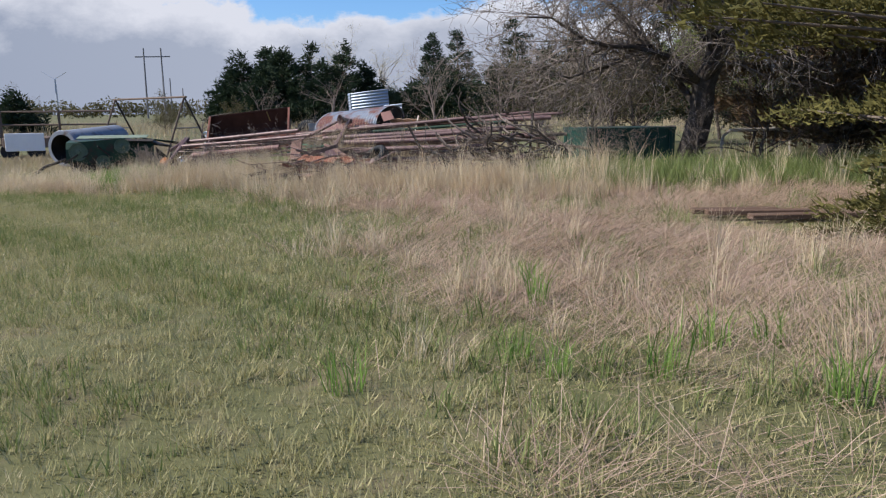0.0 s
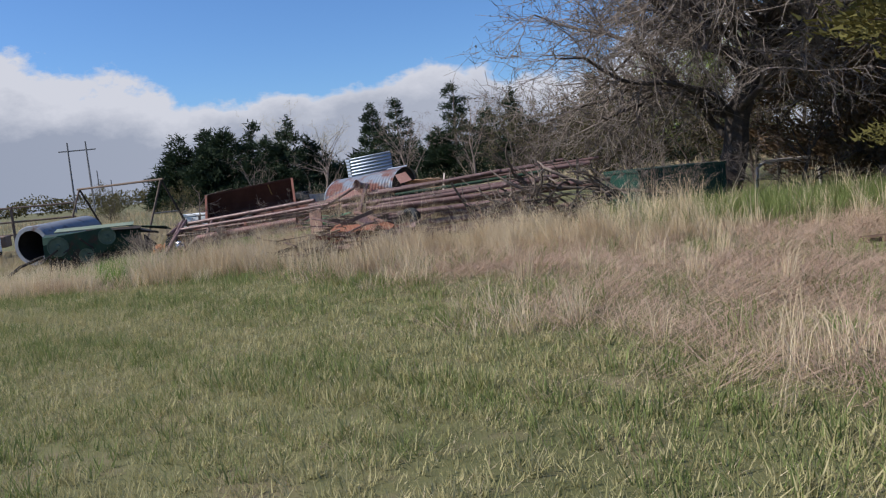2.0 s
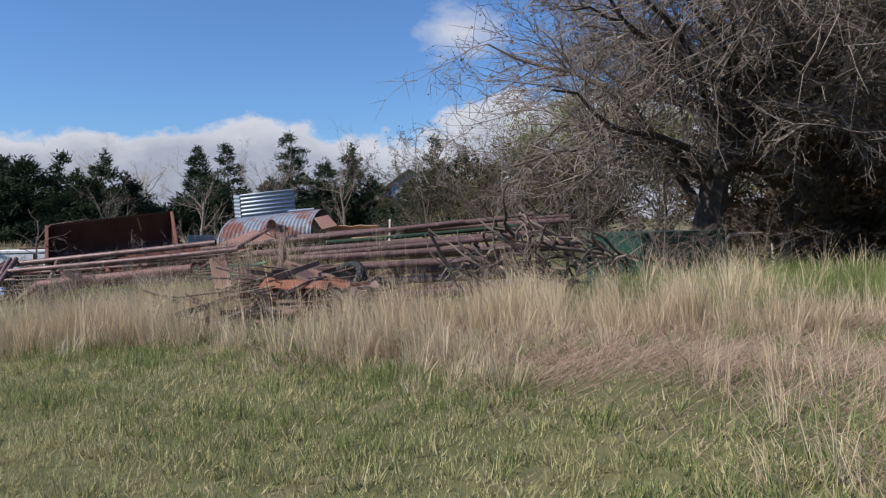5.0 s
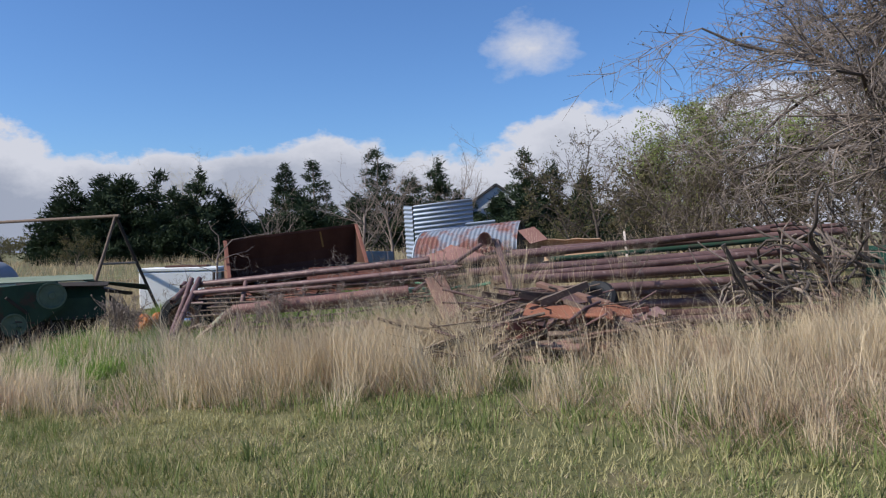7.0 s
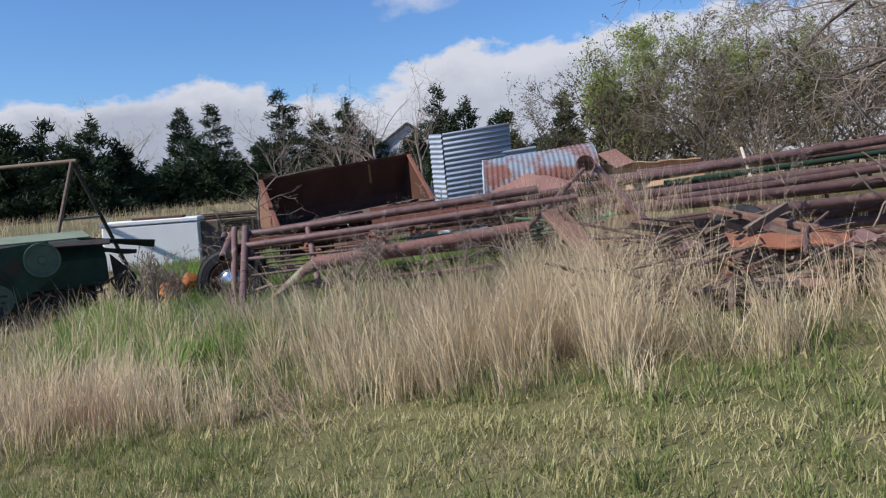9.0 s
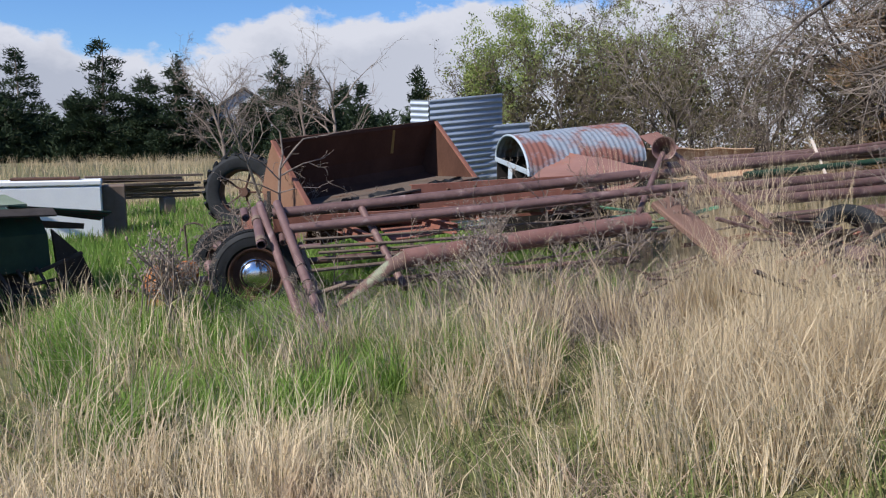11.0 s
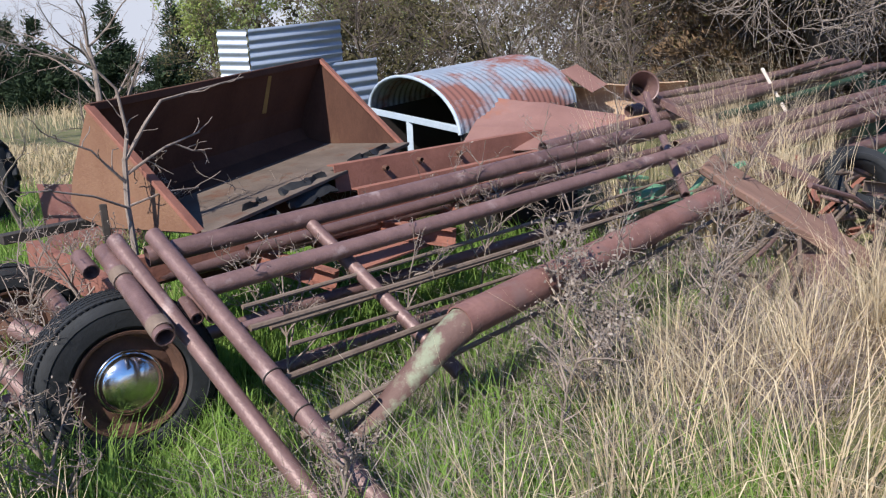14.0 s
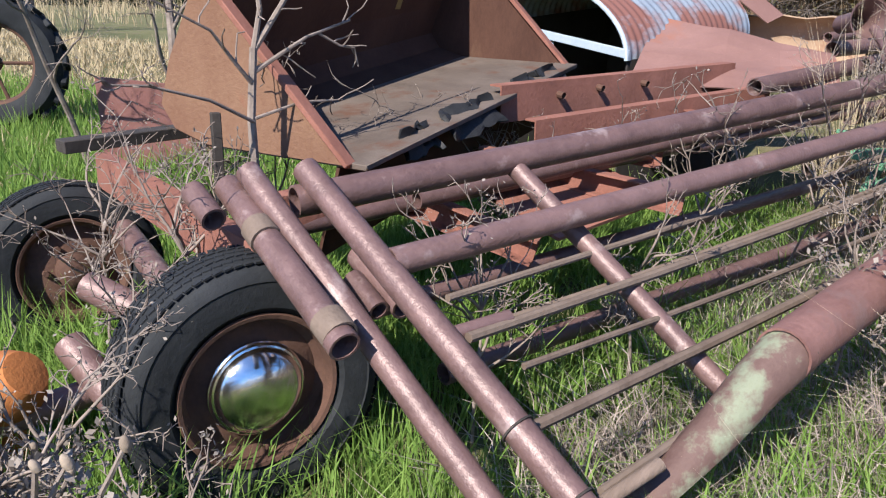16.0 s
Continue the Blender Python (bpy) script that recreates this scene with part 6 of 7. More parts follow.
for k, (x, y, h, s, n) in enumerate(((4.6, 20.8, 3.2, 2.0, 1200), (2.6, 21.6, 3.0, 2.0, 1500), (7.8, 19.6, 3.2, 2.0, 1200), (2.2, 23.8, 3.6, 2.2, 2500), (5.8, 23.6, 4.6, 2.6, 3000), (9.6, 24.5, 5.5, 3.0, 3000), (1.6, 19.6, 2.0, 1.4, 600), (13.5, 18.5, 4.5, 2.6, 2500), (15.8, 22.5, 5.5, 3.0, 3000), (12.6, 26.0, 5.5, 3.0, 3000), (18.5, 20.5, 5.5, 3.0, 3000), (9.0, 17.4, 2.2, 1.8, 1500), (6.9, 17.0, 1.9, 1.5, 900), (14.6, 20.2, 4.2, 2.6, 3000))):
    tree("brush_thicket", (x, y), h, s, "dense grey thicket of bare twigs under the large tree", "bush", 120 + k, 10, 7, 4, 2, -0.06, 0.0, 0.05, "bark_dark", "twig_mid" if k % 3 == 1 else "twig_dark", "leaf_olive", int(n * 0.7), 0.04, 1.0, "brush thicket", twig_min=1.1)
for k, (x, y, h, s) in enumerate(((8.4, 26.5, 3.0, 2.4), (11.2, 27.6, 3.2, 2.6), (14.0, 25.6, 3.0, 2.6), (17.0, 24.6, 3.2, 2.8), (20.5, 23.6, 3.4, 2.8), (22.5, 20.5, 3.4, 2.8), (19.8, 17.6, 3.0, 2.6), (14.8, 16.0, 2.6, 2.2), (23.5, 28.0, 4.0, 3.0), (5.6, 26.8, 2.6, 2.2))):
    tree("dark_bush", (x, y), h * 1.3, s, "dense low dark olive-brown bush at the yard edge", "bush", 520 + k, 10, 6, 4, 2, -0.05, 0.0, 0.05, "bark_dark", "twig_dark", "leaf_dark", 4200, 0.11, 0.7, "dark bushes")
for k, (x, y, h) in enumerate(((2.9, 14.95, 1.7), (3.7, 15.15, 1.1), (5.0, 15.4, 1.5), (2.2, 15.3, 1.5))):
    tree("bare_bush", (x, y), h, h * 0.55, "tangled bare grey bush before the green bin", "bush", 560 + k, 10, 6, 4, 2, -0.04, 0.0, 0.02, "bark", "twig_mid", None, 0, 0.1, 0.9, "bare bushes")
for k, (x, y, h, r) in enumerate(((24.7, 64.6, 7.4, 2.6), (20.5, 66.5, 6.2, 2.6), (28.5, 62.5, 7.8, 2.8), (16.5, 70, 5.0, 2.6))):
    cedar((x, y), h, r, 190 + k, "dark cedar standing before the far house", n=3000, size=0.42, group="near cedars")
for k in range(15):
    cedar((-8 + 3.6 * k, 104 - 0.25 * k), 4.2 + (k * 7 % 5) * 0.5, 3.6, 170 + k, "low dark cedar filling the windbreak", n=700, size=0.85, group="low cedars", power=0.5)
for k, (x, y, h, s) in enumerate(((12.6, 40.0, 7.4, 2.2), (16.0, 41.5, 8.8, 2.8), (20.0, 40.5, 8.5, 3.0), (24, 39, 8.0, 3.2))):
    tree("leafing_tree", (x, y), h, s, "slender tree in fresh yellow-green spring leaf", "tree", 40 + k, 14, 8, 5, 3, 0.06, 0.15, 0.12, "bark", "twig", "leaf", 11000, 0.11, 1.9, "leafing trees")
for k, (x, y, h, s) in enumerate(((-14.0, 100, 11.5, 5.5), (-9.5, 103, 10.0, 5.0))):
    tree("pale_bare_tree", (x, y), h, s, "pale bare tree standing behind the cedars", "tree", 60 + k, 14, 9, 5, 3, 0.05, 0.2, 0.2, "sapling", "pale_far", None, 0, 0.1, 1.6, "pale far trees")
tree("bare_tree", (-0.6, 36.0), 4.6, 2.4, "grey bare shrub tree before the cedars", "tree", 70, 10, 8, 5, 3, 0.05, 0.1, 0.07, "sapling", "twig", None, 0, 0.1, 1.5, "bare shrubs")
tree("bare_tree", (2.5, 37.0), 5.2, 2.0, "grey bare shrub tree before the cedars", "tree", 71, 10, 7, 5, 2, 0.05, 0.1, 0.07, "sapling", "twig", None, 0, 0.1, 1.9, "bare shrubs")
for k, (x, y, h, s) in enumerate(((-24, 66, 2.0, 1.8), (-17.5, 62, 1.6, 1.5), (-21.5, 58, 1.6, 1.5), (-42, 70, 2.6, 2.6), (-36, 66, 2.2, 2.2))):
    tree("far_bush", (x, y), h, s, "olive and brown bush at the field edge", "bush", 80 + k, 10, 7, 5, 3, 0.0, 0.0, 0.06, "bark", "twig_dark", "leaf_olive", 3000, 0.07, 1.0, "field bushes")
# bare saplings among the scrap

def bmesh_from(me):
    bm = bmesh.new()
    bm.from_mesh(me)
    bpy.data.meshes.remove(me)
    return bm


def make_sapling():
    """Forked sapling that grows up between the wheel and the bucket."""
    rng = np.random.default_rng(9)
    x, y = -5.87, 18.93
    ob = thing("sapling", (x, y, ground_z(x, y)), "thin bare grey forked sapling growing through the scrap", "sapling", "saplings")
    lines = (
        ("trunk", [(x - 0.02, y, ground_z(x, y) - 0.03), (x, y, 0.65), (-5.87, y + 0.01, 0.85), (-5.86, y, 1.06)], 0.016, 0.012),
        ("fork", [(-5.86, y, 1.05), (-5.83, y, 1.17), (-5.84, y + 0.02, 1.36), (-5.93, y + 0.02, 1.45), (-5.97, y + 0.03, 1.56)], 0.010, 0.004),
        ("fork", [(-5.86, y, 1.05), (-5.74, y - 0.02, 1.21), (-5.65, y - 0.02, 1.30), (-5.41, y, 1.34), (-5.11, y + 0.02, 1.39)], 0.010, 0.004),
        ("side_branch", [(-5.86, y, 0.99), (-5.75, y - 0.02, 1.05), (-5.66, y - 0.02, 1.09), (-5.44, y, 1.14)], 0.008, 0.004),
        ("side_branch", [(-5.60, y - 0.01, 1.10), (-5.52, y - 0.03, 1.06), (-5.45, y - 0.03, 1.05), (-5.43, y - 0.03, 0.99)], 0.005, 0.003),
        ("side_branch", [(-5.865, y, 0.85), (-5.7, y - 0.03, 0.89), (-5.5, y - 0.02, 0.88)], 0.006, 0.003),
        ("side_branch", [(-5.875, y, 0.96), (-5.95, y, 1.04), (-6.01, y, 1.11), (-6.18, y + 0.02, 1.19)], 0.007, 0.003),
        ("side_branch", [(-5.87, y, 0.84), (-6.04, y - 0.02, 0.92), (-6.22, y, 0.97), (-6.34, y, 0.98)], 0.006, 0.003),
    )
    for nm, pts, r0, r1 in lines:
        n = len(pts)
        part(nm, tube(bmesh.new(), pts, [r0 + (r1 - r0) * k / (n - 1) for k in range(n)], 7), M["sapling"], ob)
        if nm == "trunk":
            continue
        segs = []
        for _ in range(5):
            k = int(rng.integers(1, n))
            q = np.array(pts[k - 1]) + (np.array(pts[k]) - np.array(pts[k - 1])) * rng.random()
            d = np.array(pts[k]) - np.array(pts[k - 1])
            limb(rng, q, d / np.linalg.norm(d) + rng.normal(size=3) * 0.7, rng.uniform(0.05, 0.16), 0.003, 4, 0.25, 0.0, segs, 0.6)
        tagged(part("twig", bmesh_from(sticks_mesh("twig", segs, M["sapling"], 5)), M["sapling"], ob), kind="stuff")


SAPLING_A, SAPLING_B = (-4.6, 22.2), (-3.45, 22.9)
make_sapling()
tree("sapling", SAPLING_A, 3.6, 0.9, "taller bare sapling behind the bucket", "sapling", 92, 11, 6, 4, 1, 0.03, 0.25, 0.024, "sapling", "sapling", None, 0, 0.1, 1.3, "saplings")
tree("sapling", SAPLING_B, 3.4, 1.2, "taller bare sapling behind the bucket", "sapling", 93, 11, 6, 4, 1, 0.03, 0.2, 0.05, "sapling", "sapling", None, 0, 0.1, 1.2, "saplings")
for k, (x, y, h) in enumerate(((-4.35, 18.05, 1.0), (-3.9, 17.75, 1.1), (-4.9, 17.35, 0.75), (-5.55, 17.0, 0.6), (-5.75, 18.15, 0.75), (-3.6, 17.5, 1.15), (-4.6, 18.72, 1.05), (-5.15, 16.9, 0.7), (-5.6, 19.2, 0.95), (-6.0, 18.9, 0.9), (3.0, 15.0, 1.5), (2.6, 15.1, 1.2), (-0.9, 16.4, 1.3), (0.7, 15.2, 1.3), (-7.0, 18.3, 0.7), (-6.4, 17.3, 0.4), (-6.75, 18.0, 0.5), (-6.85, 18.45, 0.6), (-4.4, 16.75, 0.8), (-3.95, 16.9, 0.9), (-4.75, 16.6, 0.55), (-6.35, 18.75, 0.6), (-5.2, 17.9, 0.6), (-6.2, 19.3, 0.9), (-5.5, 19.5, 0.9), (-3.3, 17.0, 1.0))):
    tree("dead_weed", (x, y), h * 1.35, h * 0.45, "brittle bare weed stalk with forked twigs", "weed", 300 + k, 9, 5, 3, 1, 0.03, 0.2, 0.006, "sapling", "sapling", "weed_leaf", 170, 0.011, 1.3, "dead weeds", fine_min=0.45)


for k, (x, y, h) in enumerate(((-7.00, 18.24, 0.55), (-6.92, 18.40, 0.45), (-7.10, 18.30, 0.58), (-5.18, 17.12, 0.72), (-4.98, 17.02, 0.66), (-5.32, 16.98, 0.50))):
    tree("dead_weed", (x, y), h * 1.3, h * 0.42, "dead weed stalk hung with shrivelled grey leaves", "weed", 340 + k, 8, 5, 3, 1, 0.03, 0.25, 0.007, "sapling", "sapling", "weed_leaf", 420, 0.020, 1.3, "leafy dead weeds", fine_min=0.5)


def thistle(x, y, h, seed):
    """Dead thistle: forked stalks with egg-shaped seed heads."""
    rng = np.random.default_rng(seed)
    ob = thing("dead_thistle", (x, y, ground_z(x, y)), "dead grey-brown thistle with egg-shaped seed heads", "weed", "thistles")
    segs, tips = [], []
    b = np.array([x, y, ground_z(x, y) - 0.02])
    for k in range(3):
        main = limb(rng, b + rng.normal(size=3) * np.array([0.04, 0.04, 0]), np.array([rng.normal() * 0.15, rng.normal() * 0.15, 1.0]), h * rng.uniform(0.75, 1.0), 0.008, 9, 0.06, 0.0, segs, 0.5)
        tips.append(main[-1][0])
        for _ in range(4):
            q, d, r = main[int(rng.integers(3, 8))]
            a = limb(rng, q.copy(), d + rng.normal(size=3) * 0.6, h * rng.uniform(0.15, 0.35), 0.005, 5, 0.12, 0.08, segs, 0.6)
            tips.append(a[-1][0])
    tagged(part("stalk", bmesh_from(sticks_mesh("stalk", segs, M["sapling"], 5)), M["sapling"], ob), kind="stuff")
    for p in tips:
        r = rng.uniform(0.006, 0.0105)
        part("seed_head", lathe(bmesh.new(), [(0, -r * 1.3), (r * 0.7, -r), (r, 0), (r * 0.8, r * 0.9), (r * 0.4, r * 1.5), (0, r * 1.7)], axis_matrix(V(p), (rng.normal() * 0.3, rng.normal() * 0.3, 1)), 9), M["seed"], ob)


for k, (x, y, h) in enumerate(((-7.02, 18.16, 0.80), (-6.93, 18.30, 0.70), (-7.15, 18.4, 0.62))):
    thistle(x, y, h, 400 + k)


def make_treeline():
    """Low far trees along the horizon."""
    rng = np.random.default_rng(55)
    pts = []
    for x in np.arange(-420, 260, 7.0):
        y = 330 + 60 * math.sin(x * 0.013)
        h, w = rng.uniform(3, 8), rng.uniform(4, 9)
        n = 420
        q = rng.normal(size=(n, 3))
        q /= np.linalg.norm(q, axis=1, keepdims=True)
        q *= rng.random((n, 1)) ** 0.33
        pts.append(np.stack([x + q[:, 0] * w, y + q[:, 1] * 4, h * 0.5 + q[:, 2] * h * 0.5], 1))
    ob = new("far_treeline", leaves_mesh("far_treeline", np.concatenate(pts), 0.9, M["leaf_olive"], rng))
    tagged(ob, "low line of hazy trees along the horizon", "trees", kind="stuff")


make_treeline()


# ---- grass ----
G = np.random.default_rng(77)
EDGE_Y, EDGE_X = (0.0, 3.0, 4.8, 7.2, 11.1, 12.6, 13.9, 14.6, 15.5, 17.0, 19.0), (1.6, 0.3, -0.7, -1.3, -2.3, -3.8, -5.4, -7.4, -8.6, -9.6, -12.0)


def edge_x(y):
    return np.interp(y, EDGE_Y, EDGE_X)


def gz(x, y):
    near = 0.17 * np.tanh((x + 3.0) / 5.0) + 0.03 * np.sin(x * 0.9 + 1.3) * np.cos(y * 0.7)
    return near / (1 + (np.maximum(0.0, np.hypot(x, y - 12) - 30) / 40) ** 2)


def patch(x, y, s, seed=0.0):
    """Cheap smooth patchiness from 0 to 1."""
    v = np.sin(x * s + seed) * np.cos(y * s * 1.3 - seed) + np.sin((x + y) * s * 2.1 + seed * 3) * 0.6 + np.sin((x * 1.7 - y) * s * 3.7 + seed) * 0.4
    return np.clip(0.5 + v / 3.2, 0, 1)


def blades(name, x, y, h, w, lean, azim, material, label, two=True, curl=0.5):
    """Grass as tapered bent blades, all in one mesh."""
    n = len(x)
    ang = G.uniform(0, 2 * math.pi, n)
    side = np.stack([np.cos(ang), np.sin(ang), np.zeros(n)], 1) * (w / 2)[:, None]
    base = np.stack([x, y, gz(x, y) - 0.01], 1)
    to = np.stack([np.cos(azim), np.sin(azim), np.zeros(n)], 1)
    up = np.array([0, 0, 1.0])
    c = np.sqrt(np.maximum(0.02, 1 - lean**2))
    tip = base + to * (lean * h)[:, None] + up * (c * h)[:, None]
    if two:
        ml = lean * (1 - curl)
        mid = base + to * (ml * h * 0.55)[:, None] + up * (np.sqrt(1 - ml**2) * h * 0.55)[:, None]
        verts = np.stack([base - side, base + side, mid + side * 0.75, mid - side * 0.75, tip], 1).reshape(-1, 3)
        off = (np.arange(n) * 5)[:, None]
        faces = (np.array([[0, 1, 2, 3, 3, 2, 4]]) + off).reshape(-1)
        starts = (np.array([[0, 4]]) + (np.arange(n) * 7)[:, None]).reshape(-1)
    else:
        verts = np.stack([base - side, base + side, tip], 1).reshape(-1, 3)
        faces, starts = np.arange(3 * n), np.arange(n) * 3
    ob = new(name, mesh_arrays(name, verts, faces, starts, M[material]))
    return tagged(ob, label, "grass", kind="stuff")


def spread_points(n, x0, x1, y0, y1, keep):
    x, y = G.uniform(x0, x1, n), G.uniform(y0, y1, n)
    k = G.random(n) < keep(x, y)
    return x[k], y[k]


def walk_distance(x, y):
    """Distance from the walked line in plan."""
    best = np.full(len(x), 1e9)
    for (ax, ay), (bx, by) in (((0.2, 0.3), (-8.6, 14.0)), ((-8.6, 14.0), (-7.4, 17.1))):
        t = np.clip(((x - ax) * (bx - ax) + (y - ay) * (by - ay)) / ((bx - ax) ** 2 + (by - ay) ** 2), 0, 1)
        best = np.minimum(best, np.hypot(x - ax - t * (bx - ax), y - ay - t * (by - ay)))
    return best


def in_pile(x, y):
    front = np.interp(x, (-6.5, -3.4, -2.9, -1.2, 0.2, 3.0), (17.6, 16.8, 14.5, 14.4, 15.0, 15.2))
    return (x > -6.4) & (x < 5) & (y > front)



def tufts(n, x0, x1, y0, y1, keep, per, radius, h0, h1, w0, w1, l0, l1, material, name, label, grow=8.0):
    """Many small tufts of short blades, with bare gaps between them."""
    cx, cy = spread_points(n, x0, x1, y0, y1, keep)
    k = np.repeat(np.arange(len(cx)), per)
    m = len(k)
    a = G.uniform(0, 6.28, m)
    far = 1 + walk_distance(cx, cy)[k] / grow
    rr = radius * np.sqrt(G.random(m)) * far
    x, y = cx[k] + rr * np.cos(a), cy[k] + rr * np.sin(a)
    mound = 0.7 + 0.7 * patch(cx, cy, 4.3, 1.1) * patch(cx, cy, 7.9, 2.2) * 2.0
    h = G.uniform(h0, h1, m) * np.repeat(G.uniform(0.5, 1.4, len(cx)) * mound, per)
    az = np.where(G.random(m) < 0.6, a, np.repeat(G.uniform(0, 6.28, len(cx)), per))
    return blades(name, x, y, h, G.uniform(w0, w1, m) * far, G.uniform(l0, l1, m), az, material, label, two=False)


def lawn_keep(x, y):
    return np.clip(1.2 - walk_distance(x, y) / 7.0, 0.06, 1) * np.where(x > edge_x(y) + 0.8, 0.3, 1.0) * (0.55 + 0.45 * (patch(x, y, 2.3, 2.0) > 0.4)) * (0.6 + 0.4 * (patch(x, y, 7.3, 0.4) > 0.38))


# mown lawn: green and straw tufts mixed
tufts(118000, -17, 5, 0.8, 20, lawn_keep, 8, 0.035, 0.03, 0.085, 0.005, 0.011, 0.15, 0.93, "lawn", "lawn_grass", "short patchy lawn grass, half green and half straw")
tufts(44000, -14, 4, 0.8, 18, lambda x, y: lawn_keep(x, y) * (patch(x, y, 1.4, 3.3) > 0.42), 6, 0.05, 0.03, 0.08, 0.003, 0.006, 0.75, 0.98, "dry", "lawn_thatch", "pale dead thatch in the lawn")
tufts(26000, -10, 3, 1.5, 17.5, lambda x, y: lawn_keep(x, y) * (patch(x, y, 1.3, 5.0) > 0.55), 8, 0.04, 0.05, 0.13, 0.005, 0.009, 0.1, 0.7, "green_grass", "green_tufts", "fresh green grass tufts in the lawn")


def clumps(n_clumps, per, x0, x1, y0, y1, keep, radius, h0, h1, lean0, lean1, wind, material, name, label, width=(0.003, 0.006), curl=0.5):
    cx, cy = spread_points(n_clumps, x0, x1, y0, y1, keep)
    m = len(cx)
    k = np.repeat(np.arange(m), per)
    a = G.uniform(0, 6.28, m * per)
    rr = radius * np.sqrt(G.random(m * per)) * np.repeat(G.uniform(0.6, 1.4, m), per)
    x, y = cx[k] + rr * np.cos(a), cy[k] + rr * np.sin(a)
    tall = np.repeat(G.uniform(0.5, 1.25, m), per)
    h = G.uniform(h0, h1, m * per) * tall
    # stalks fan outwards and share a lean
    share = np.repeat(wind + 1.6 * (patch(cx, cy, 0.9, 9.0) - 0.5) * 2 + G.normal(0, 0.5, m), per)
    az = np.where(G.random(m * per) < 0.45, a, share + G.normal(0, 0.6, m * per))
    lean = np.clip(G.uniform(lean0, lean1, m * per) + np.repeat(G.uniform(-0.08, 0.2, m), per) * (lean1 < 0.9), 0.02, 0.985)
    return blades(name, x, y, h, G.uniform(*width, m * per), lean, az, material, label, True, curl)


def dry_zone(x, y):
    boards = (x > 2.9) & (x < 4.9) & (y > 7.9) & (y < 9.35)
    return (x > edge_x(y)) & ~in_pile(x, y) & ~boards



def ragged(x, y, width=0.9):
    """Thins the tall grass towards its uneven border."""
    return np.clip((x - edge_x(y) + 0.9 * (patch(x, y, 1.7, 0.7) - 0.5)) / width, 0.03, 1) ** 1.4


# matted reddish grass along the first stretch
clumps(3000, 34, -3.0, 7.5, 2.4, 12.5, lambda x, y: dry_zone(x, y) * ragged(x, y, 1.6) * np.where(patch(x, y, 0.8, 1.0) > 0.36, 1, 0.15), 0.34, 0.20, 0.62, 0.90, 0.985, 0.2, "dry_pink", "matted_grass", "flattened reddish dry grass", (0.0025, 0.005), 0.04)
clumps(1100, 34, -3.0, 7.0, 2.8, 12.5, lambda x, y: dry_zone(x, y) * ragged(x, y, 1.4) * np.where(patch(x, y, 0.9, 7.0) > 0.4, 1, 0.3), 0.30, 0.15, 0.5, 0.84, 0.985, -0.4, "dry_pink", "matted_straw", "flattened pale straw grass", (0.0025, 0.005), 0.06)
clumps(330, 36, -2.4, 7.0, 3.8, 12.5, lambda x, y: dry_zone(x, y) * (patch(x, y, 1.1, 4.0) > 0.52), 0.08, 0.15, 0.50, 0.1, 0.75, 0.6, "dry", "straw_tufts", "pale straw tufts among matted grass", (0.0025, 0.005))
clumps(600, 24, -2.6, 7.0, 3.0, 12.5, lambda x, y: dry_zone(x, y) * (patch(x, y, 1.4, 6.0) > 0.46), 0.12, 0.08, 0.26, 0.2, 0.8, 0.6, "green_grass", "green_undergrowth", "green grass coming up through matted straw", (0.005, 0.009))


def straw_keep(x, y):
    """Uneven stands of straw before the pile, thin towards the wheels."""
    wheels = 1 / (1 + np.exp(((y - 16.3) - 0.55 * (x + 6.4)) * 3.0))
    return dry_zone(x, y) * ragged(x, y, 1.5) * np.clip(0.04 + 2.6 * (patch(x, y, 1.2, 2.5) - 0.34), 0.03, 1) * np.clip(0.25 + 2.0 * patch(x, y, 3.1, 4.4), 0, 1) * np.where(x < -5.6, wheels, 1) * np.where((y > 16.5 - 0.3 * (x + 5)) & (x < -2.9), 0.15, 1)


# standing straw before the pile
clumps(3900, 42, -9.5, 3.0, 11.0, 17.4, straw_keep, 0.085, 0.12, 0.58, 0.08, 0.86, 2.6, "dry", "standing_straw", "standing straw grass before the scrap", (0.0025, 0.0055))
clumps(1550, 40, -6.3, 3.0, 11.6, 17.0, lambda x, y: straw_keep(x, y) * (patch(x, y, 2.0, 6.1) > 0.5), 0.07, 0.35, 0.92, 0.06, 0.78, 2.2, "dry", "tall_straw", "taller straw clumps before the scrap", (0.0025, 0.0055))
clumps(1900, 34, -9.0, 3.0, 11.0, 17.4, lambda x, y: straw_keep(x, y) ** 0.6, 0.26, 0.15, 0.45, 0.75, 0.97, 3.4, "dry_pink", "fallen_straw", "fallen straw between the standing clumps", (0.0025, 0.0055), 0.15)
clumps(1300, 22, -9.5, 3.0, 11.0, 17.4, lambda x, y: dry_zone(x, y) * (patch(x, y, 1.5, 8.0) > 0.45), 0.12, 0.08, 0.26, 0.2, 0.8, 2.0, "green_grass", "green_undergrowth", "green grass at the foot of the straw", (0.005, 0.009))
clumps(900, 42, -6.4, -2.6, 13.6, 16.9, lambda x, y: straw_keep(x, y) ** 0.5 * (x - edge_x(y) > 0.8) * (patch(x, y, 1.9, 1.2) > 0.40), 0.09, 0.30, 0.85, 0.15, 0.85, 2.9, "dry", "leaning_straw", "tall leaning straw grass beside the panel", (0.0025, 0.0055))
clumps(60, 40, -3.2, 1.0, 16.6, 17.9, lambda x, y: 0.8 + 0 * x, 0.07, 0.7, 1.35, 0.05, 0.35, 2.0, "dry", "pile_straw", "straw clumps growing up through the pipes", (0.0025, 0.005))
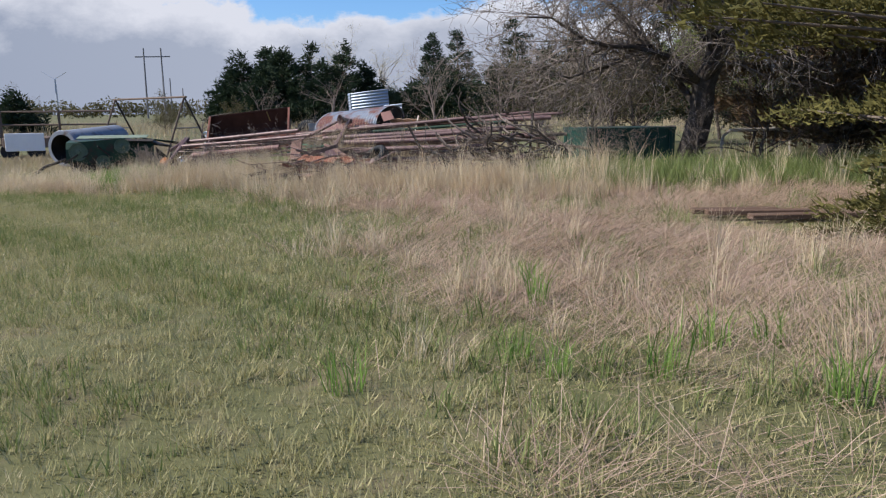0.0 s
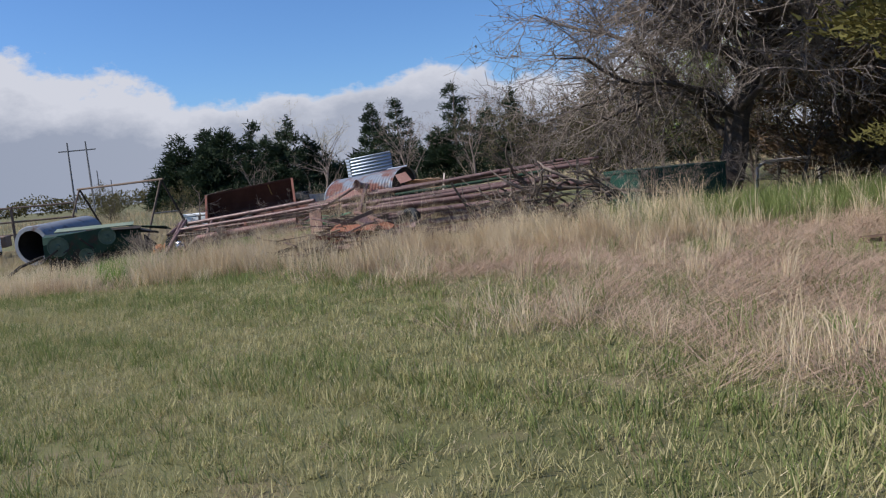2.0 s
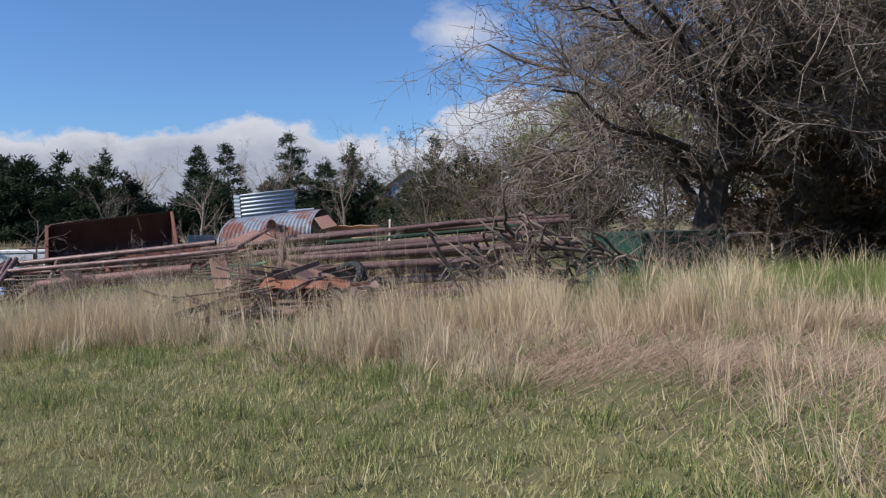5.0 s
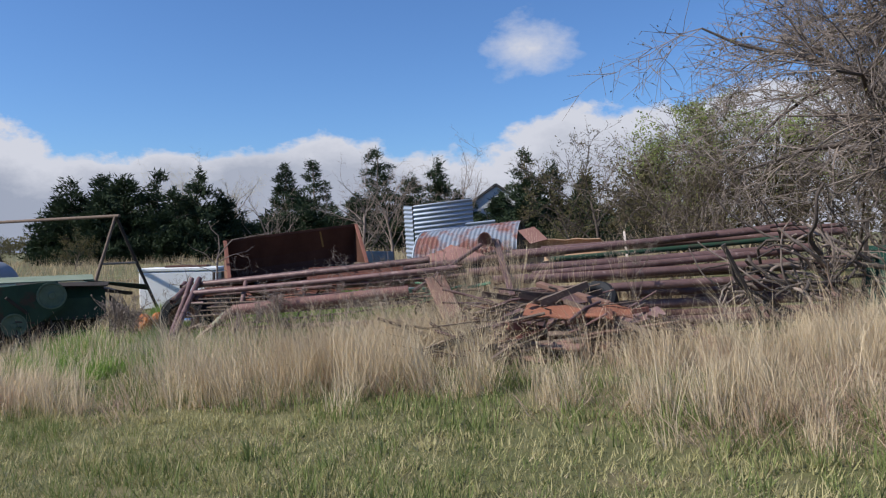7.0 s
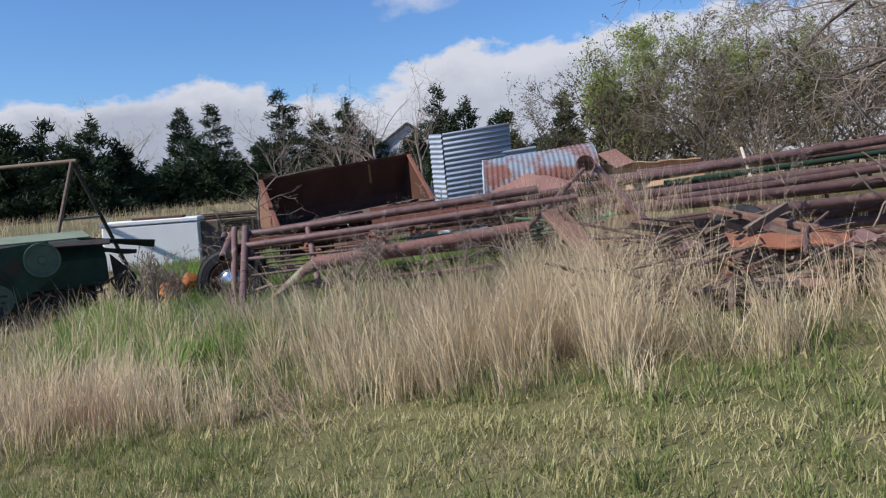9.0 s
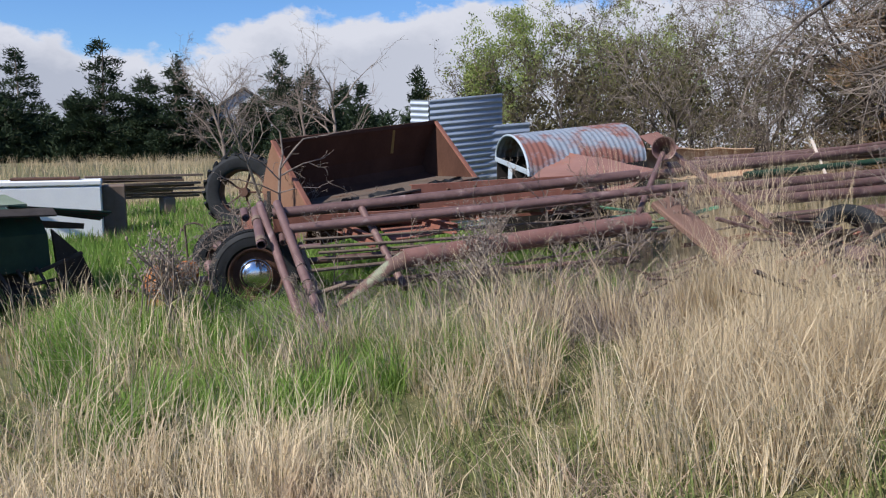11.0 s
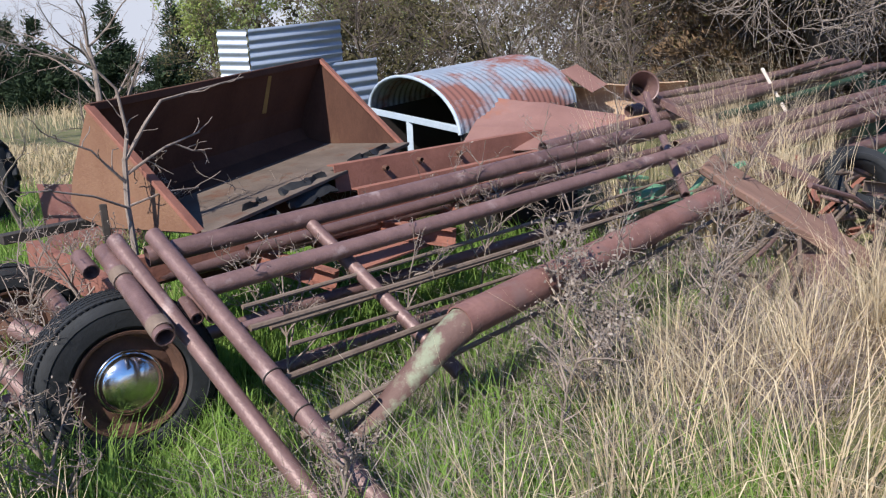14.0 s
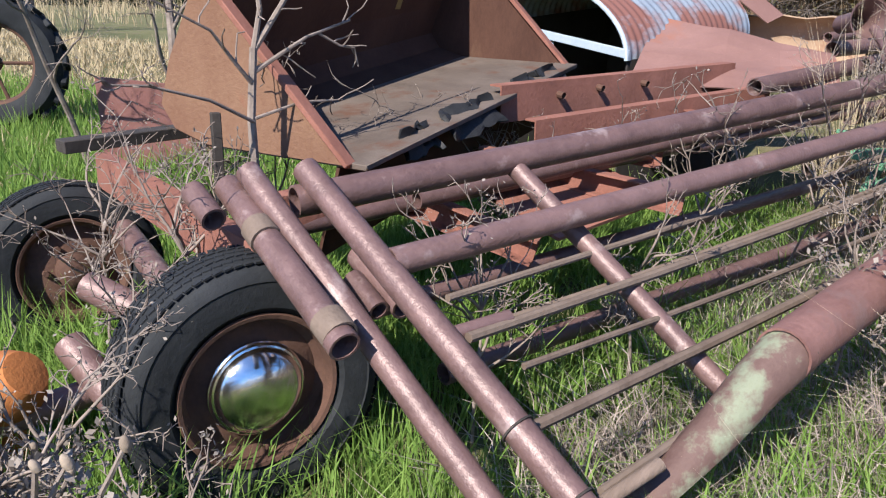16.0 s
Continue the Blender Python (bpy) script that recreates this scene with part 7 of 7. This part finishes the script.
# lush grass among the scrap and beside the wheels
clumps(2500, 34, -7.9, -2.6, 16.2, 19.8, lambda x, y: np.where(in_pile(x, y), 0.7, (x < -5.2) * np.where(x < -6.7, 0.45, 1.0)) * np.where(patch(x, y, 1.6, 0.5) > 0.35, 1, 0.3), 0.10, 0.10, 0.34, 0.15, 0.85, 1.0, "lush", "lush_grass", "lush green grass among the scrap", (0.004, 0.009))
clumps(500, 26, -11.5, -5.6, 14.5, 19.6, lambda x, y: (x < edge_x(y) + 1.5) * 0.8, 0.2, 0.06, 0.24, 0.3, 0.9, 1.0, "lawn", "rough_grass", "rough yellow-green grass before the farm machine", (0.005, 0.010))
clumps(260, 30, -12.5, -6.8, 15.6, 19.4, lambda x, y: 0.8 + 0 * x, 0.16, 0.15, 0.5, 0.1, 0.8, 1.0, "dry", "rough_straw", "straw clumps before the farm machine", (0.003, 0.007))
clumps(190, 34, -9.3, -6.9, 14.6, 15.9, lambda x, y: 0.85 + 0 * x, 0.10, 0.14, 0.42, 0.1, 0.8, 2.4, "dry", "edge_straw", "low straw clumps at the lawn edge", (0.0025, 0.0055))
clumps(900, 24, -15, -3.5, 19.5, 33, lambda x, y: 0.8 + 0 * x, 0.15, 0.05, 0.2, 0.15, 0.7, 1.0, "lawn", "yard_grass", "green grass in the yard behind the scrap", (0.005, 0.01))
clumps(1300, 34, -6.6, -2.6, 15.4, 17.9, lambda x, y: (y > 16.3 - 0.3 * (x + 5)) * 0.8, 0.15, 0.12, 0.42, 0.5, 0.97, 3.2, "thatch", "grey_thatch", "greyish dead thatch under the casing pipe", (0.003, 0.006))
clumps(26, 44, -2.75, -1.85, 16.75, 17.35, lambda x, y: 0.9 + 0 * x, 0.06, 0.8, 1.3, 0.05, 0.4, 2.0, "dry", "pile_straw", "straw clumps growing up through the pipes", (0.003, 0.006))
tufts(30000, -7.4, -2.5, 18.6, 30, lambda x, y: np.clip((31 - y) / 8, 0, 1) * 0.45 + 0.5 * (patch(x, y, 1.1, 2.0) > 0.4), 5, 0.09, 0.07, 0.20, 0.008, 0.016, 0.1, 0.8, "lush", "yard_lawn", "fresh green grass in the yard", 12.0)
tufts(20000, -3.6, 3.2, 1.3, 6.5, lambda x, y: 0.55 + 0.45 * (patch(x, y, 2.3, 2.0) > 0.4), 5, 0.03, 0.03, 0.075, 0.003, 0.007, 0.2, 0.95, "lawn", "near_lawn", "short patchy lawn grass near the path", 8.0)
tufts(26000, -16, 2.0, 20.5, 42, lambda x, y: np.where((x > -7.4) & (y < 24), 0.12, 0.8), 6, 0.10, 0.05, 0.20, 0.008, 0.018, 0.2, 0.9, "far_dry", "yard_straw", "short tan dry grass across the yard", 12.0)
tufts(52000, -11.5, 1.0, 6.0, 15.5, lambda x, y: np.clip(1.25 - walk_distance(x, y) / 3.6, 0, 1) * np.where(x > edge_x(y) + 0.6, 0.25, 1.0), 6, 0.035, 0.03, 0.085, 0.003, 0.007, 0.2, 0.95, "lawn", "path_lawn", "short patchy lawn grass along the walk", 8.0)
tufts(15000, -11.0, 0.5, 5.0, 15.5, lambda x, y: np.clip(1.2 - walk_distance(x, y) / 4.5, 0, 1) * (patch(x, y, 1.9, 3.0) > 0.45), 7, 0.04, 0.04, 0.11, 0.004, 0.007, 0.2, 0.9, "green_grass", "path_green", "green grass tufts along the walk", 8.0)
# weeds beside the green bin
clumps(1500, 26, 1.6, 10.0, 11.8, 15.6, lambda x, y: ~in_pile(x, y) * 0.9, 0.13, 0.18, 0.52, 0.15, 0.8, 1.0, "green_grass", "green_weeds", "bright green weeds before the green bin", (0.006, 0.012))
clumps(90, 14, 1.8, 9.0, 11.5, 15.2, lambda x, y: 0.9 + 0 * x, 0.06, 0.3, 0.8, 0.1, 0.5, 1.0, "dry", "weed_stalks", "pale dry weed stalks before the green bin", (0.005, 0.01))
# single weeds near the start
clumps(10, 40, -0.6, 2.4, 3.0, 6.0, lambda x, y: 0.8 + 0 * x, 0.09, 0.15, 0.38, 0.1, 0.55, 1.0, "lush", "weed_clump", "upright green weed clumps", (0.005, 0.009))
# long dry field far behind
clumps(3400, 9, -60, 45, 37, 92, lambda x, y: np.where(patch(x, y, 0.25, 3.0) > 0.3, 1, 0.4), 0.4, 0.35, 1.05, 0.05, 0.5, 1.0, "far_dry", "far_field_grass", "long dry grass of the field behind", (0.012, 0.03))
